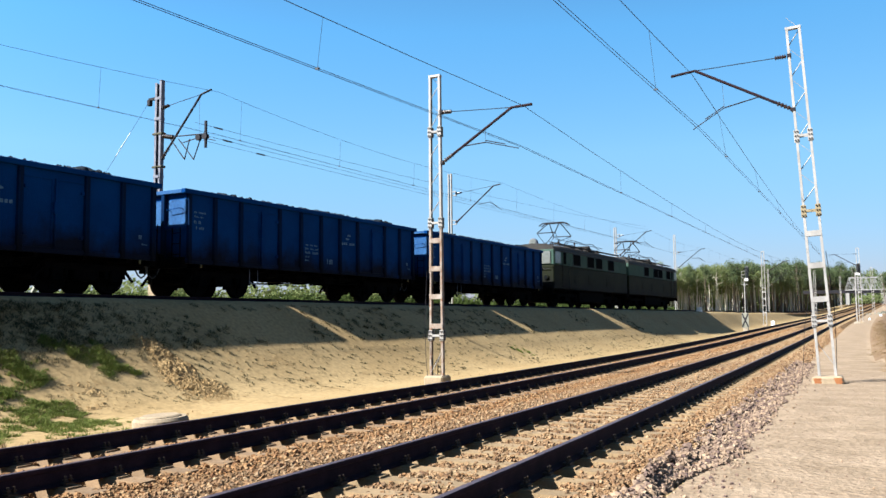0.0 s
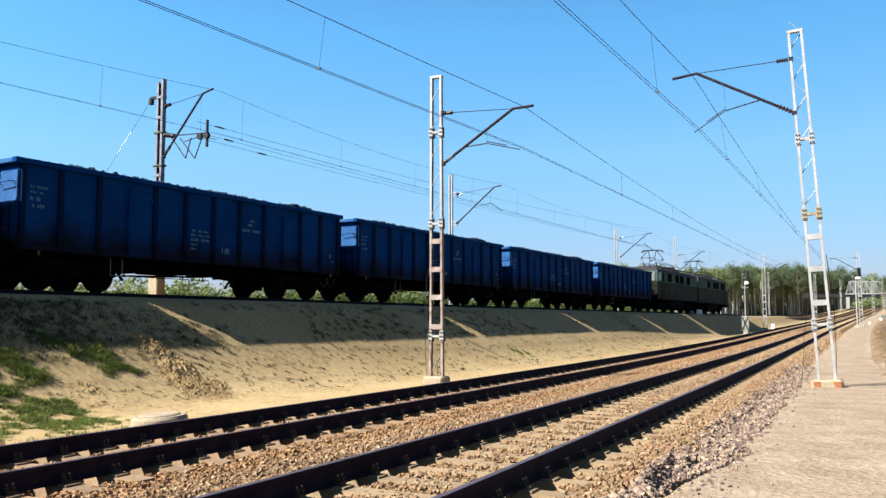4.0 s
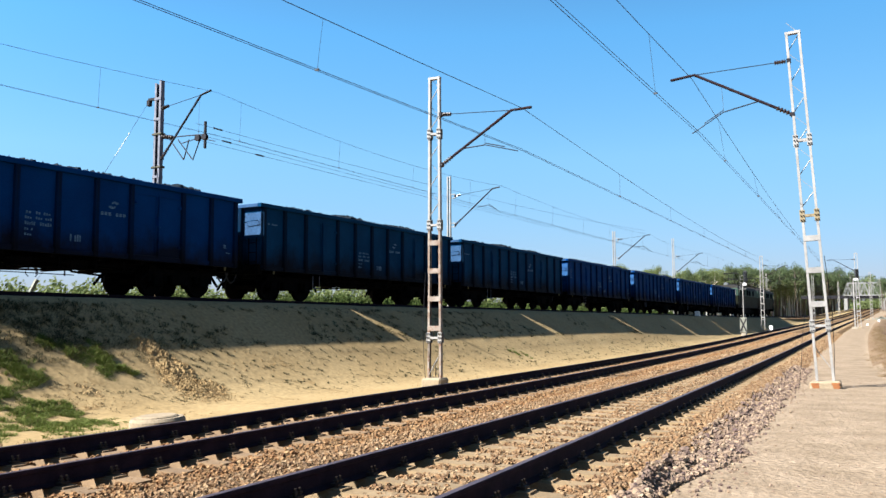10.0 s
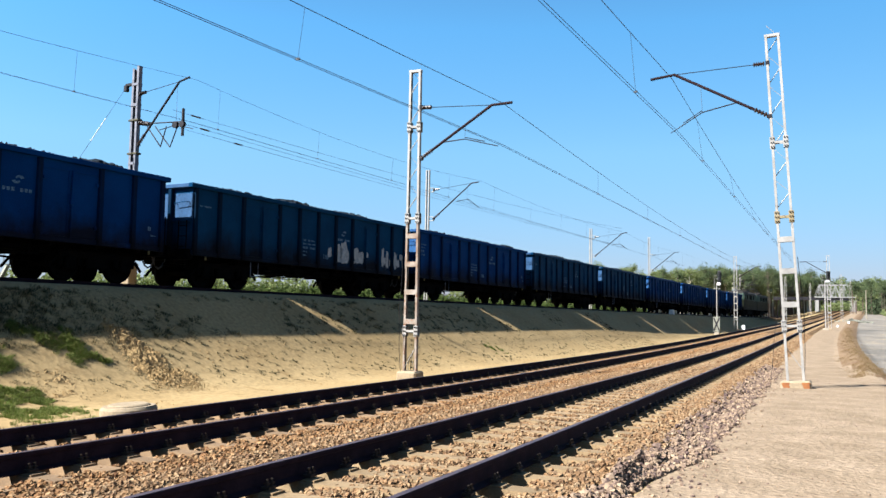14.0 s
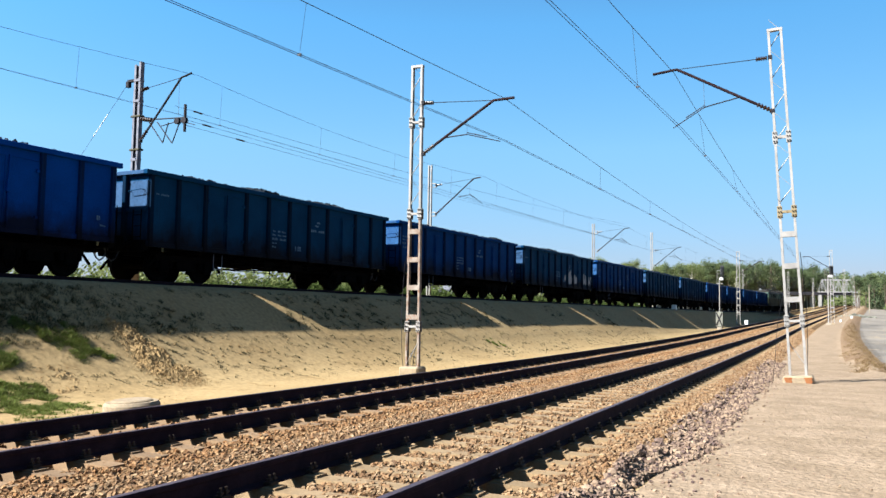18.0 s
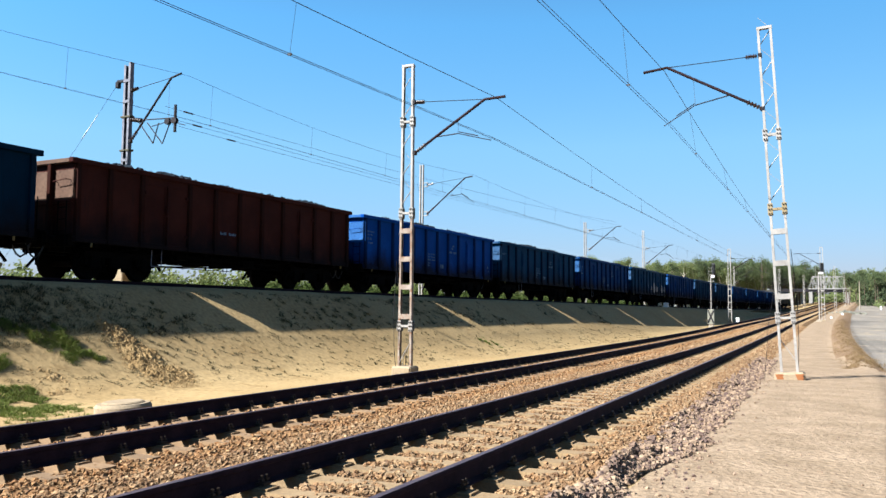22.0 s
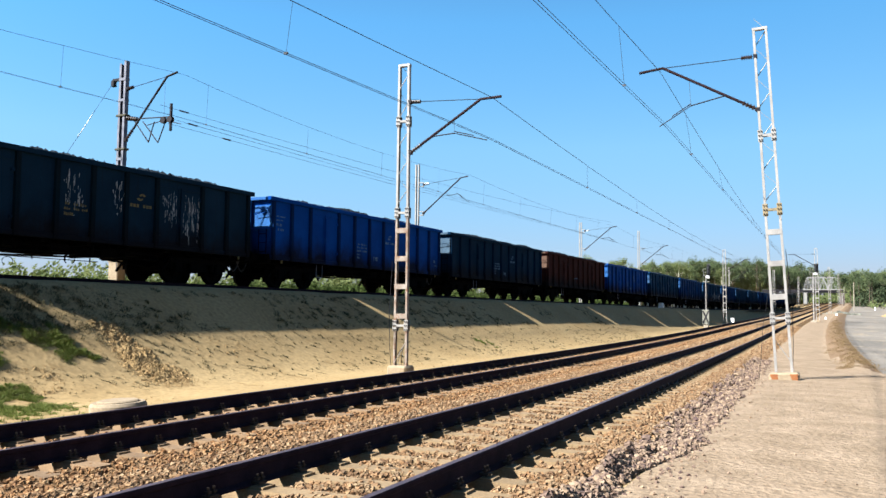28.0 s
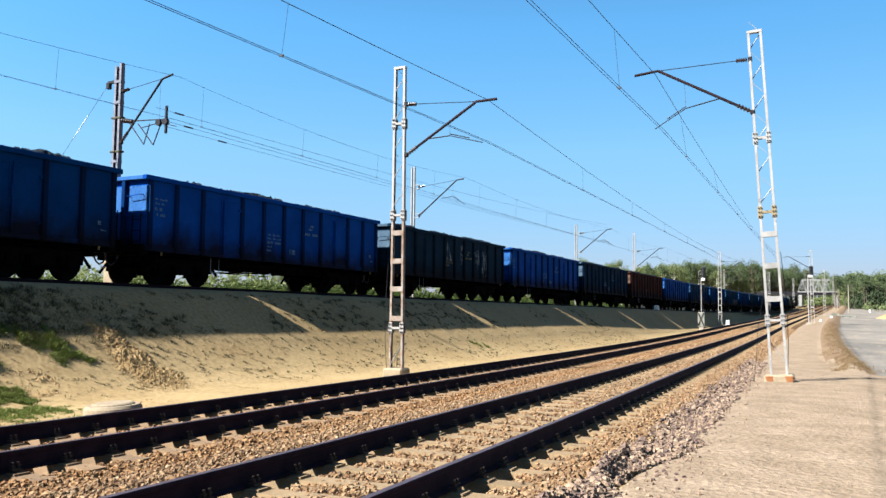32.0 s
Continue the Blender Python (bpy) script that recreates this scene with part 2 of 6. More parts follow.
def tube(bm, a, b, r0, r1=None, seg=8, caps=True):
    """A round bar from a to b."""
    a, b = Vector(a), Vector(b)
    r1 = r0 if r1 is None else r1
    q = (b - a).to_track_quat("Z", "Y").to_matrix()
    rings = []
    for p, r in ((a, r0), (b, r1)):
        rings.append([bm.verts.new(p + q @ Vector((r * math.cos(6.28319 * i / seg), r * math.sin(6.28319 * i / seg), 0))) for i in range(seg)])
    for i in range(seg):
        j = (i + 1) % seg
        bm.faces.new((rings[0][i], rings[0][j], rings[1][j], rings[1][i]))
    if caps:
        bm.faces.new(rings[0][::-1])
        bm.faces.new(rings[1])
    return bm


def lathe(bm, a, b, profile, seg=12):
    """A turned shape on the axis from a to b: profile rows of (place along it 0..1, radius)."""
    a, b = Vector(a), Vector(b)
    q = (b - a).to_track_quat("Z", "Y").to_matrix()
    rings = [[bm.verts.new(a.lerp(b, s) + q @ Vector((r * math.cos(6.28319 * i / seg), r * math.sin(6.28319 * i / seg), 0))) for i in range(seg)] for s, r in profile]
    for u, v in zip(rings, rings[1:]):
        for i in range(seg):
            j = (i + 1) % seg
            bm.faces.new((u[i], u[j], v[j], v[i]))
    bm.faces.new(rings[0][::-1])
    bm.faces.new(rings[-1])
    return bm


def sweep(bm, pts, r, seg=6):
    """One bent round bar through the points."""
    pts = [Vector(p) for p in pts]
    rings = []
    for i, p in enumerate(pts):
        d = (pts[min(i + 1, len(pts) - 1)] - pts[max(i - 1, 0)]).normalized()
        q = d.to_track_quat("Z", "Y").to_matrix()
        rings.append([bm.verts.new(p + q @ Vector((r * math.cos(6.28319 * k / seg), r * math.sin(6.28319 * k / seg), 0))) for k in range(seg)])
    for u, v in zip(rings, rings[1:]):
        for k in range(seg):
            j = (k + 1) % seg
            bm.faces.new((u[k], u[j], v[j], v[k]))
    bm.faces.new(rings[0][::-1])
    bm.faces.new(rings[-1])
    return bm


def bar(bm, a, b, w, h, roll=None):
    """A flat or square bar from a to b, w by h."""
    a, b = Vector(a), Vector(b)
    d = (b - a)
    side = d.cross(Vector(roll or (0, 0, 1)))
    if side.length < 1e-6:
        side = d.cross(Vector((1, 0, 0)))
    side.normalize()
    up = side.cross(d).normalized()
    vs = [bm.verts.new(p + side * (w / 2 * s) + up * (h / 2 * t)) for p in (a, b) for s, t in ((-1, -1), (1, -1), (1, 1), (-1, 1))]
    for f in ((3, 2, 1, 0), (4, 5, 6, 7), (0, 1, 5, 4), (1, 2, 6, 5), (2, 3, 7, 6), (3, 0, 4, 7)):
        bm.faces.new([vs[i] for i in f])
    return bm


# ---- the plan ----
GAUGE = 0.7525                    # half the distance between rail heads
FAR = -4.22                       # the far track's centre from the near track's
FAR_DROP = -0.114
TRAIN_X, TRAIN_LEAN = -20.356, -0.0034


def line_x(y):
    """The near track's centre."""
    m = min(y, 90.0)
    x = -3.4315 - 0.0724 * m + 0.0001785 * m * m
    if y < 0:
        x -= 0.0009785 * y * y
    if y > 90:
        n = min(y, 200.0) - 90
        x += -0.0403 * n + 0.5 * (0.0283 / 110) * n * n
    if y > 200:
        x += -0.012 * (y - 200)
    return x


def line_z(y):
    """The near track's rail top."""
    m = min(y, 70.0)
    z = -1.2178 - 0.013 * m + 0.0001512 * m * m
    if y > 70:
        z += 0.00817 * (min(y, 250.0) - 70)
    if y > 100:
        z += 5.6e-5 * (min(y, 250.0) - 100) ** 2
    if y > 250:
        z += 0.020 * (min(y, 400.0) - 250)
    return z


def train_x(y):
    return TRAIN_X + TRAIN_LEAN * y


def train_z(y):
    z = 0.7598 - 0.0055 * min(y, 110.0)
    if y > 150:
        z += 8.6e-5 * (min(y, 300.0) - 150) ** 2
    if y > 300:
        z += 0.020 * (min(y, 400.0) - 300)
    return z


def smooth(a, b, v):
    v = min(1.0, max(0.0, (v - a) / (b - a)))
    return v * v * (3 - 2 * v)


def section(y):
    """The ground across the line at y, from the far left to the far right: rows of x, z."""
    c, z, tx, tz = line_x(y), line_z(y), train_x(y), train_z(y)
    low = z - 0.50
    crest = min(tx + 3.05, c - 7.9) - 1.1 * smooth(84, 108, y)
    top = max(tz - 0.17, low)
    h = top - low
    back = 0.64 - 0.0055 * min(y, 110.0)        # the plain behind stays level
    rows = [(-900, back - 1.0), (-300, back - 0.5), (-120, back - 0.2), (-60, back), (-40, back), (-30, back), (-26, back - 0.05), (-24, back - 0.1),
            (tx - 2.6, top - 0.02), (tx - 1.2, top + 0.0), (tx, top + 0.0), (tx + 1.6, top), (crest - 0.2, top), (crest, top - 0.03)]
    k = min(1.0, h / 2.37)
    wide = min(k, (c - 6.7 - crest) / 4.3)
    for dx, drop in ((0.35, 0.22), (0.8, 0.54), (1.25, 0.85), (1.75, 1.20), (2.25, 1.55), (2.7, 1.83), (3.15, 2.06), (3.7, 2.25), (4.3, 2.36)):
        rows.append((crest + dx * wide, top - h * drop / 2.37))
    toe = crest + 4.3 * wide
    bank, far = smooth(26.5, 30, y), 0.5 * smooth(50, 130, y)
    rows += [(toe + (c - 6.3 - toe) * 0.3, low), (c - 6.3, low), (c - 5.6, low - 0.02), (c - 2, low - 0.06), (c + 1.2, low - 0.02), (c + 1.9, z - 0.34), (c + 2.6, z - 0.31),
             (c + 3.2, z - 0.31), (c + 3.8, z - 0.31), (c + 4.1, z - 0.31), (c + 4.4, z - 0.31 + 0.15 * smooth(31, 35, y)), (c + 4.75 + 0.5 * far, z - 0.31 + 0.25 * bank), (c + 5.1 + far, z - 0.33 + 0.14 * bank), (c + 5.4 + far, z - 0.37),
             (c + 7.4, z - 0.42), (c + 12, z - 0.46), (c + 20, z - 0.46), (c + 60, z - 0.46), (c + 150, z - 0.2), (c + 400, z), (c + 900, z)]
    return rows


def ground_z(x, y):
    rows = section(y)
    for (x0, z0), (x1, z1) in zip(rows, rows[1:]):
        if x0 <= x <= x1:
            return z0 + (z1 - z0) * (x - x0) / (x1 - x0)
    return rows[-1][1]


def steps(*runs):
    out = []
    for a, b, s in runs:
        n = max(1, round((b - a) / s))
        out += [a + (b - a) * i / n for i in range(n)]
    return out + [runs[-1][1]]


# ---- ground ----
def build_ground():
    ys = steps((-200, -40, 20), (-40, 0, 4), (0, 60, 0.5), (60, 140, 2), (140, 400, 10), (400, 1000, 60))
    rows = []
    for y in ys:
        sec = section(y)
        fine = []
        for (x0, z0), (x1, z1) in zip(sec, sec[1:]):
            k = 1 if abs(x1 - x0) > 6 else max(1, round((x1 - x0) / 0.35))
            fine.append((x0, z0, x1, z1, k))
        rows.append((y, fine))
    counts = [max(r[1][i][4] for r in rows) for i in range(len(rows[0][1]))]
    counts = [min(c, 4) for c in counts]
    verts = []
    for y, fine in rows:
        for (x0, z0, x1, z1, _), k in zip(fine, counts):
            for j in range(k):
                x, z = x0 + (x1 - x0) * j / k, z0 + (z1 - z0) * j / k
                if -19 < x < 12 and -5 < y < 140:
                    d = x - line_x(y)
                    if 4.05 < d < 5.4 and y > 28:
                        z += 0.09 * noise.noise(Vector((x * 1.9, y * 0.9, 5)))
                    z += (0.006 if d > 1.9 else 0.02 if x < -14 else 0.04) * noise.noise(Vector((x * 0.5, y * 0.5, 0))) + (0.010 if x < -14 or d > 1.9 else 0.022) * noise.noise(Vector((x * 1.7, y * 1.7, 3)))
                verts.append((x, y, z))
        verts.append((fine[-1][2], y, fine[-1][3]))
    w = sum(counts) + 1
    faces, mats = [], []
    for i in range(len(rows) - 1):
        for j in range(w - 1):
            faces.append((i * w + j, i * w + j + 1, (i + 1) * w + j + 1, (i + 1) * w + j))
            x = verts[i * w + j][0] - line_x(rows[i][0])
            yard = 5.38 + 0.5 * smooth(50, 130, rows[i][0]) if rows[i][0] > 27 else 6.35
            mats.append(1 if x > yard else (4 if x > 4.05 and rows[i][0] > 27.4 + 7 * max(0.0, 5 - x) else (2 if x > 1.85 else (3 if verts[i * w + j][0] < -23.5 and rows[i][0] < 135 else 0))))
    ob = mesh_part("ground", verts, faces, M_SAND)
    for m in (M_YARD, M_PATH, M_MEADOW, M_TURF):
        ob.data.materials.append(m)
    ob.data.polygons.foreach_set("material_index", mats)
    ob.data.polygons.foreach_set("use_smooth", [True] * len(faces))
    tagged(ob, "pale dry sand with a trodden path and embankment", "ground", kind="structure")


build_ground()


# ---- tracks ----
def frame_at(y, fx, fz, dx=0.0, dz=0.0):
    """The pose of a cross-piece on a line at y: its own y runs along the line."""
    e = 0.5
    d = Vector((fx(y + e) - fx(y - e), 2 * e, fz(y + e) - fz(y - e))).normalized()
    s = Vector((d.y, -d.x, 0)).normalized()
    u = s.cross(d)
    p = Vector((fx(y), y, fz(y))) + s * dx + Vector((0, 0, dz))
    return Matrix(((s.x, d.x, u.x, p.x), (s.y, d.y, u.y, p.y), (s.z, d.z, u.z, p.z), (0, 0, 0, 1)))


RAIL = ((-0.075, -0.192), (0.075, -0.192), (0.075, -0.180), (0.012, -0.160), (0.009, -0.052), (0.036, -0.038), (0.036, -0.010), (0.028, 0.0), (-0.028, 0.0), (-0.036, -0.010), (-0.036, -0.038), (-0.009, -0.052), (-0.012, -0.160), (-0.075, -0.180))


def rail_part(parent, fx, fz, dx, dz, ys):
    verts, faces, mats = [], [], []
    n = len(RAIL)
    for y in ys:
        m = frame_at(y, fx, fz, dx, dz)
        verts += [m @ Vector((x, 0, z)) for x, z in RAIL]
    for i in range(len(ys) - 1):
        for j in range(n):
            k = (j + 1) % n
            faces.append((i * n + j, i * n + k, (i + 1) * n + k, (i + 1) * n + j))
            mats.append(1 if j in (7,) else 0)
    ob = mesh_part("rail", verts, faces, M_RAIL, parent, "dark rusty rail with a polished running band")
    ob.data.materials.append(M_RAILTOP)
    ob.data.polygons.foreach_set("material_index", mats)
    return ob


def sleeper_mesh(mat):
    bm = bmesh.new()
    top, low = (1.30, 0.11), (1.32, 0.15)
    zs = (-0.21, -0.43)
    up = [bm.verts.new((sx * top[0], sy * top[1], zs[0])) for sx, sy in ((-1, -1), (1, -1), (1, 1), (-1, 1))]
    dn = [bm.verts.new((sx * low[0], sy * low[1], zs[1])) for sx, sy in ((-1, -1), (1, -1), (1, 1), (-1, 1))]
    bm.faces.new(up)
    for i in range(4):
        j = (i + 1) % 4
        bm.faces.new((dn[i], dn[j], up[j], up[i]))
    for sx in (-1, 1):
        box(bm, sx * GAUGE - 0.20, sx * GAUGE + 0.20, -0.085, 0.085, -0.211, -0.190)
    me = bpy.data.meshes.new("sleeper")
    bmesh.ops.recalc_face_normals(bm, faces=bm.faces)
    bm.to_mesh(me)
    bm.free()
    me.materials.append(mat)
    return me


def clip_mesh():
    bm = bmesh.new()
    box(bm, 0.06, 0.14, -0.05, 0.05, -0.178, -0.155)
    tube(bm, (0.105, -0.032, -0.16), (0.105, -0.032, -0.095), 0.013, seg=6)
    tube(bm, (0.105, 0.032, -0.16), (0.105, 0.032, -0.095), 0.013, seg=6)
    box(bm, 0.085, 0.125, -0.05, -0.014, -0.140, -0.125)
    box(bm, 0.085, 0.125, 0.014, 0.05, -0.140, -0.125)
    me = bpy.data.meshes.new("rail_clip")
    bmesh.ops.recalc_face_normals(bm, faces=bm.faces)
    bm.to_mesh(me)
    bm.free()
    me.materials.append(M_CLIP)
    return me


SLEEPER, SLEEPER_PALE, CLIP = sleeper_mesh(M_SLEEPER), sleeper_mesh(M_SLEEPER_PALE), clip_mesh()
STONE_SHAPES = []
for k in range(10):
    pts = []
    for i in range(4):
        for j in range(3):
            a = 6.283 * i / 4 + 0.5 * j + random.uniform(-0.3, 0.3)
            r = (0.75, 1.0, 0.6)[j] * random.uniform(0.75, 1.15)
            pts.append((r * math.cos(a), r * math.sin(a), (-0.55, 0.05, 0.6)[j] * random.uniform(0.7, 1.1)))
    fs = []
    for j in range(2):
        for i in range(4):
            a, b = i * 3 + j, ((i + 1) % 4) * 3 + j
            fs.append((a, b, b + 1, a + 1))
    fs.append((2, 5, 8, 11))
    STONE_SHAPES.append((pts, fs))


def stones(name, places, mat, parent=None):
    """Loose stones, joined: rows of x, y, z, size."""
    verts, faces = [], []
    for x, y, z, s in places:
        pts, fs = random.choice(STONE_SHAPES)
        a, t, f = random.uniform(0, 6.28), random.uniform(-0.5, 0.5), random.uniform(0.6, 1.0)
        ca, sa, ct, st = math.cos(a), math.sin(a), math.cos(t), math.sin(t)
        o = len(verts)
        for px, py, pz in pts:
            px, py, pz = px * s, py * s * f, pz * s
            px, pz = px * ct - pz * st, px * st + pz * ct
            verts.append((x + px * ca - py * sa, y + px * sa + py * ca, z + pz))
        faces += [tuple(o + i for i in q) for q in fs]
    ob = mesh_part(name, verts, faces, mat, parent)
    ob["kind"] = "stuff"
    return ob


def bed_profile(right, left):
    """The ballast across one track: rows of x, z."""
    return ((-left - 0.55, -0.46), (-left, -0.25), (-1.25, -0.235), (-0.98, -0.25), (-0.88, -0.38), (-0.62, -0.38), (-0.52, -0.25), (0, -0.225), (0.52, -0.25), (0.62, -0.38), (0.90, -0.38), (1.02, -0.25), (1.25, -0.235), (right, -0.24), (right + 0.6, -0.45))


def build_track(name, fx, fz, off, drop, y0, y1, near, right, left, label, with_clips=True):
    thing = empty(name, Matrix.Identity(4), label, "railway track")
    thing["kind"] = "structure"
    ys = steps((y0, 0, 4), (0, 120, 2), (120, y1, 10))
    for s in (-1, 1):
        rail_part(thing, fx, fz, off + s * GAUGE, drop, ys)
    prof = bed_profile(right, left)
    verts, faces, n = [], [], len(prof)
    for y in ys:
        m = frame_at(y, fx, fz, off, drop)
        verts += [m @ Vector((x, 0, z)) for x, z in prof]
    for i in range(len(ys) - 1):
        for j in range(n - 1):
            faces.append((i * n + j, i * n + j + 1, (i + 1) * n + j + 1, (i + 1) * n + j))
    mesh_part("ballast_bed", verts, faces, M_BALLAST, thing)
    y, far_v, far_f = near[0], [], []
    while y < min(y1, 190):
        m = frame_at(y, fx, fz, off, drop)
        if y < near[1]:
            shared("sleeper", SLEEPER_PALE if name == "track_1" else SLEEPER, thing, m)
            if with_clips and y < near[2]:
                for s in (-1, 1):
                    for f in (-1, 1):
                        shared("rail_clip", CLIP, thing, m @ pose(s * GAUGE, 0, 0, 0, 0, 0 if f > 0 else 180))
        else:
            o = len(far_v)
            for v in SLEEPER.vertices:
                far_v.append(m @ v.co)
            far_f += [tuple(o + i for i in p.vertices) for p in SLEEPER.polygons]
        y += 0.60
    if far_v:
        mesh_part("far_sleepers", far_v, far_f, M_SLEEPER_PALE if name == "track_1" else M_SLEEPER, thing)["kind"] = "stuff"
    return thing


TRACK_NEAR = build_track("track_1", line_x, line_z, 0.0, 0.0, -40, 420, (-13.2, 60, 30), 1.55, 2.05, "railway track with dark rails on brown ballast")
TRACK_FAR = build_track("track_2", line_x, line_z, FAR, FAR_DROP, -40, 420, (-13.2, 60, 34), 2.0, 1.45, "second railway track with rusty rails on ballast")
build_track("track_3", train_x, train_z, 0.0, 0.0, -60, 420, (-12.0, 60, 0), 1.5, 1.5, "railway track on top of a sand embankment", False)


def build_stones():
    near_rows, grey_rows, far_rows = [], [], []
    rnd = random.Random(5)

    def scatter(out, count, x0, x1, y0, y1, off, drop, size, right, left, power=1.0):
        prof = bed_profile(right, left)
        for _ in range(count):
            y = y0 + (y1 - y0) * rnd.random() ** power
            x = rnd.uniform(x0, x1)
            z = -0.46
            for (xa, za), (xb, zb) in zip(prof, prof[1:]):
                if xa <= x <= xb:
                    z = za + (zb - za) * (x - xa) / (xb - xa)
            m = frame_at(y, line_x, line_z, off, drop)
            ph = (y + 13.2) % 0.6
            on = (ph < 0.13 or ph > 0.47) and abs(x) < 1.31
            if on and rnd.random() < (0.88 if off == 0 and x > 0.8 else 0.55 if off == 0 and abs(x) < 0.6 else 0.12 if off == 0 else 0.55):
                continue
            if abs(abs(x) - GAUGE) < 0.07:
                continue
            p = m @ Vector((x, 0, z))
            out.append((p.x, p.y, p.z + rnd.uniform(-0.01, 0.025), size * rnd.uniform(0.6, 1.35)))

    scatter(near_rows, 42000, -2.2, 1.5, 1.5, 30, 0.0, 0.0, 0.030, 1.55, 2.05, 1.5)
    scatter(near_rows, 9000, -2.2, 1.5, 24, 85, 0.0, 0.0, 0.060, 1.55, 2.05, 1.2)
    scatter(far_rows, 34000, -1.9, 2.15, 4, 38, FAR, FAR_DROP, 0.031, 2.0, 1.45, 1.4)
    scatter(far_rows, 8000, -1.9, 2.15, 30, 90, FAR, FAR_DROP, 0.060, 2.0, 1.45, 1.2)
    scatter(near_rows, 9000, 1.2, 1.75, 2.2, 34, 0.0, 0.02, 0.030, 1.55, 2.05, 1.4)
    scatter(near_rows, 3000, 1.2, 2.05, 30, 85, 0.0, 0.02, 0.055, 1.55, 2.05, 1.2)
    scatter(near_rows, 5000, -2.2, 1.5, -12, 2, 0.0, 0.0, 0.045, 1.55, 2.05)
    scatter(far_rows, 5000, -1.9, 2.15, -12, 5, FAR, FAR_DROP, 0.045, 2.0, 1.45)
    scatter(grey_rows, 2200, 1.2, 2.05, -12, 2.5, 0.0, 0.02, 0.046, 1.55, 2.05)
    # loose stones heaped past the shoulder, their edge uneven
    for _ in range(6500):
        y = 5.5 + 26 * rnd.random() ** 1.5
        edge = 1.84 + 0.36 * smooth(8.0, 10.2, y) + 0.16 * noise.noise(Vector((0, y * 0.9, 8))) + 0.06 * noise.noise(Vector((0, y * 3.1, 2)))
        u = rnd.random() ** 0.7
        x = line_x(y) + 1.62 + (edge - 1.62) * u
        heap = 0.12 * (1 - u) ** 0.6 * (0.5 + 1.0 * max(0.0, noise.noise(Vector((u * 2, y * 1.3, 3))) + 0.35))
        out_z = max(ground_z(x, y), line_z(y) - 0.24 - 0.35 * max(0.0, x - line_x(y) - 1.55)) + heap * rnd.uniform(0.2, 1.0) + rnd.uniform(-0.005, 0.02)
        grey_rows.append((x, y, out_z, 0.040 * rnd.uniform(0.5, 1.4)))
    for _ in range(420):
        y = 6 + 24 * rnd.random() ** 1.3
        x = line_x(y) + 2.05 + abs(rnd.gauss(0, 0.22))
        grey_rows.append((x, y, ground_z(x, y) + 0.006, 0.020 * rnd.uniform(0.4, 1.6)))
    for _ in range(260):
        y = 3 + 27 * rnd.random() ** 1.3
        x = line_x(y) + 1.85 + abs(rnd.gauss(0, 0.25))
        grey_rows.append((x, y, ground_z(x, y) + 0.008, 0.026 * rnd.uniform(0.4, 1.3)))
    for _ in range(700):
        y = 2.5 + 26 * rnd.random() ** 1.2
        x = line_x(y) + 2.2 + rnd.uniform(0, 3.6)
        grey_rows.append((x, y, ground_z(x, y) + 0.002, 0.013 * rnd.uniform(0.4, 1.5)))
    stones("ballast_stones", near_rows, M_STONE, TRACK_NEAR)
    stones("ballast_stones", far_rows, M_RUSTSTONE, TRACK_FAR)
    stones("shoulder_stones", grey_rows, M_GREYSTONE, TRACK_NEAR)


build_stones()


# ---- masts and overhead line ----
M_COLLAR = worn("mossy_steel_collar", (0.0401, 0.0365, 0.0175), (0.0602, 0.0511, 0.0307), 6, 40, 0.85)
M_SANDY = worn("sand_dusted_concrete", (0.2190, 0.1643, 0.1022), (0.2774, 0.2190, 0.1460), 2.5, 30, 0.95, bump=0.5, depth=0.008)
M_BOARD = worn("weathered_board", (0.1460, 0.1460, 0.1168), (0.1971, 0.1971, 0.1606), 4, 40, 0.85)
M_OCHRE = worn("ochre_primer", (0.1862, 0.1367, 0.0624), (0.2299, 0.1822, 0.1110), 5, 50, 0.8)
def insulator(bm, a, b, r=0.055):
    rows, n = [(0, 0.02)], 5
    for k in range(n):
        s = (k + 0.5) / n
        rows += [(s - 0.08, 0.028), (s - 0.03, r), (s + 0.03, r), (s + 0.08, 0.028)]
    rows.append((1, 0.02))
    return lathe(bm, a, b, rows, 10)


def leg_bars(bm, x, w, d, z0, z1, face=1):
    """A channel-section leg, its open side towards the middle."""
    t = 0.012
    f = face
    out = [(f * w / 2, -d / 2), (f * w / 2, d / 2), (-f * w / 2, d / 2), (-f * w / 2, d / 2 - t), (f * (w / 2 - t), d / 2 - t), (f * (w / 2 - t), -d / 2 + t), (-f * w / 2, -d / 2 + t), (-f * w / 2, -d / 2)]
    rings = [[bm.verts.new((x + a, b, z)) for a, b in out] for z in (z0, z1)]
    for i in range(8):
        k = (i + 1) % 8
        bm.faces.new((rings[0][i], rings[0][k], rings[1][k], rings[1][i]))
    bm.faces.new(rings[0][::-1])
    bm.faces.new(rings[1])
    return bm


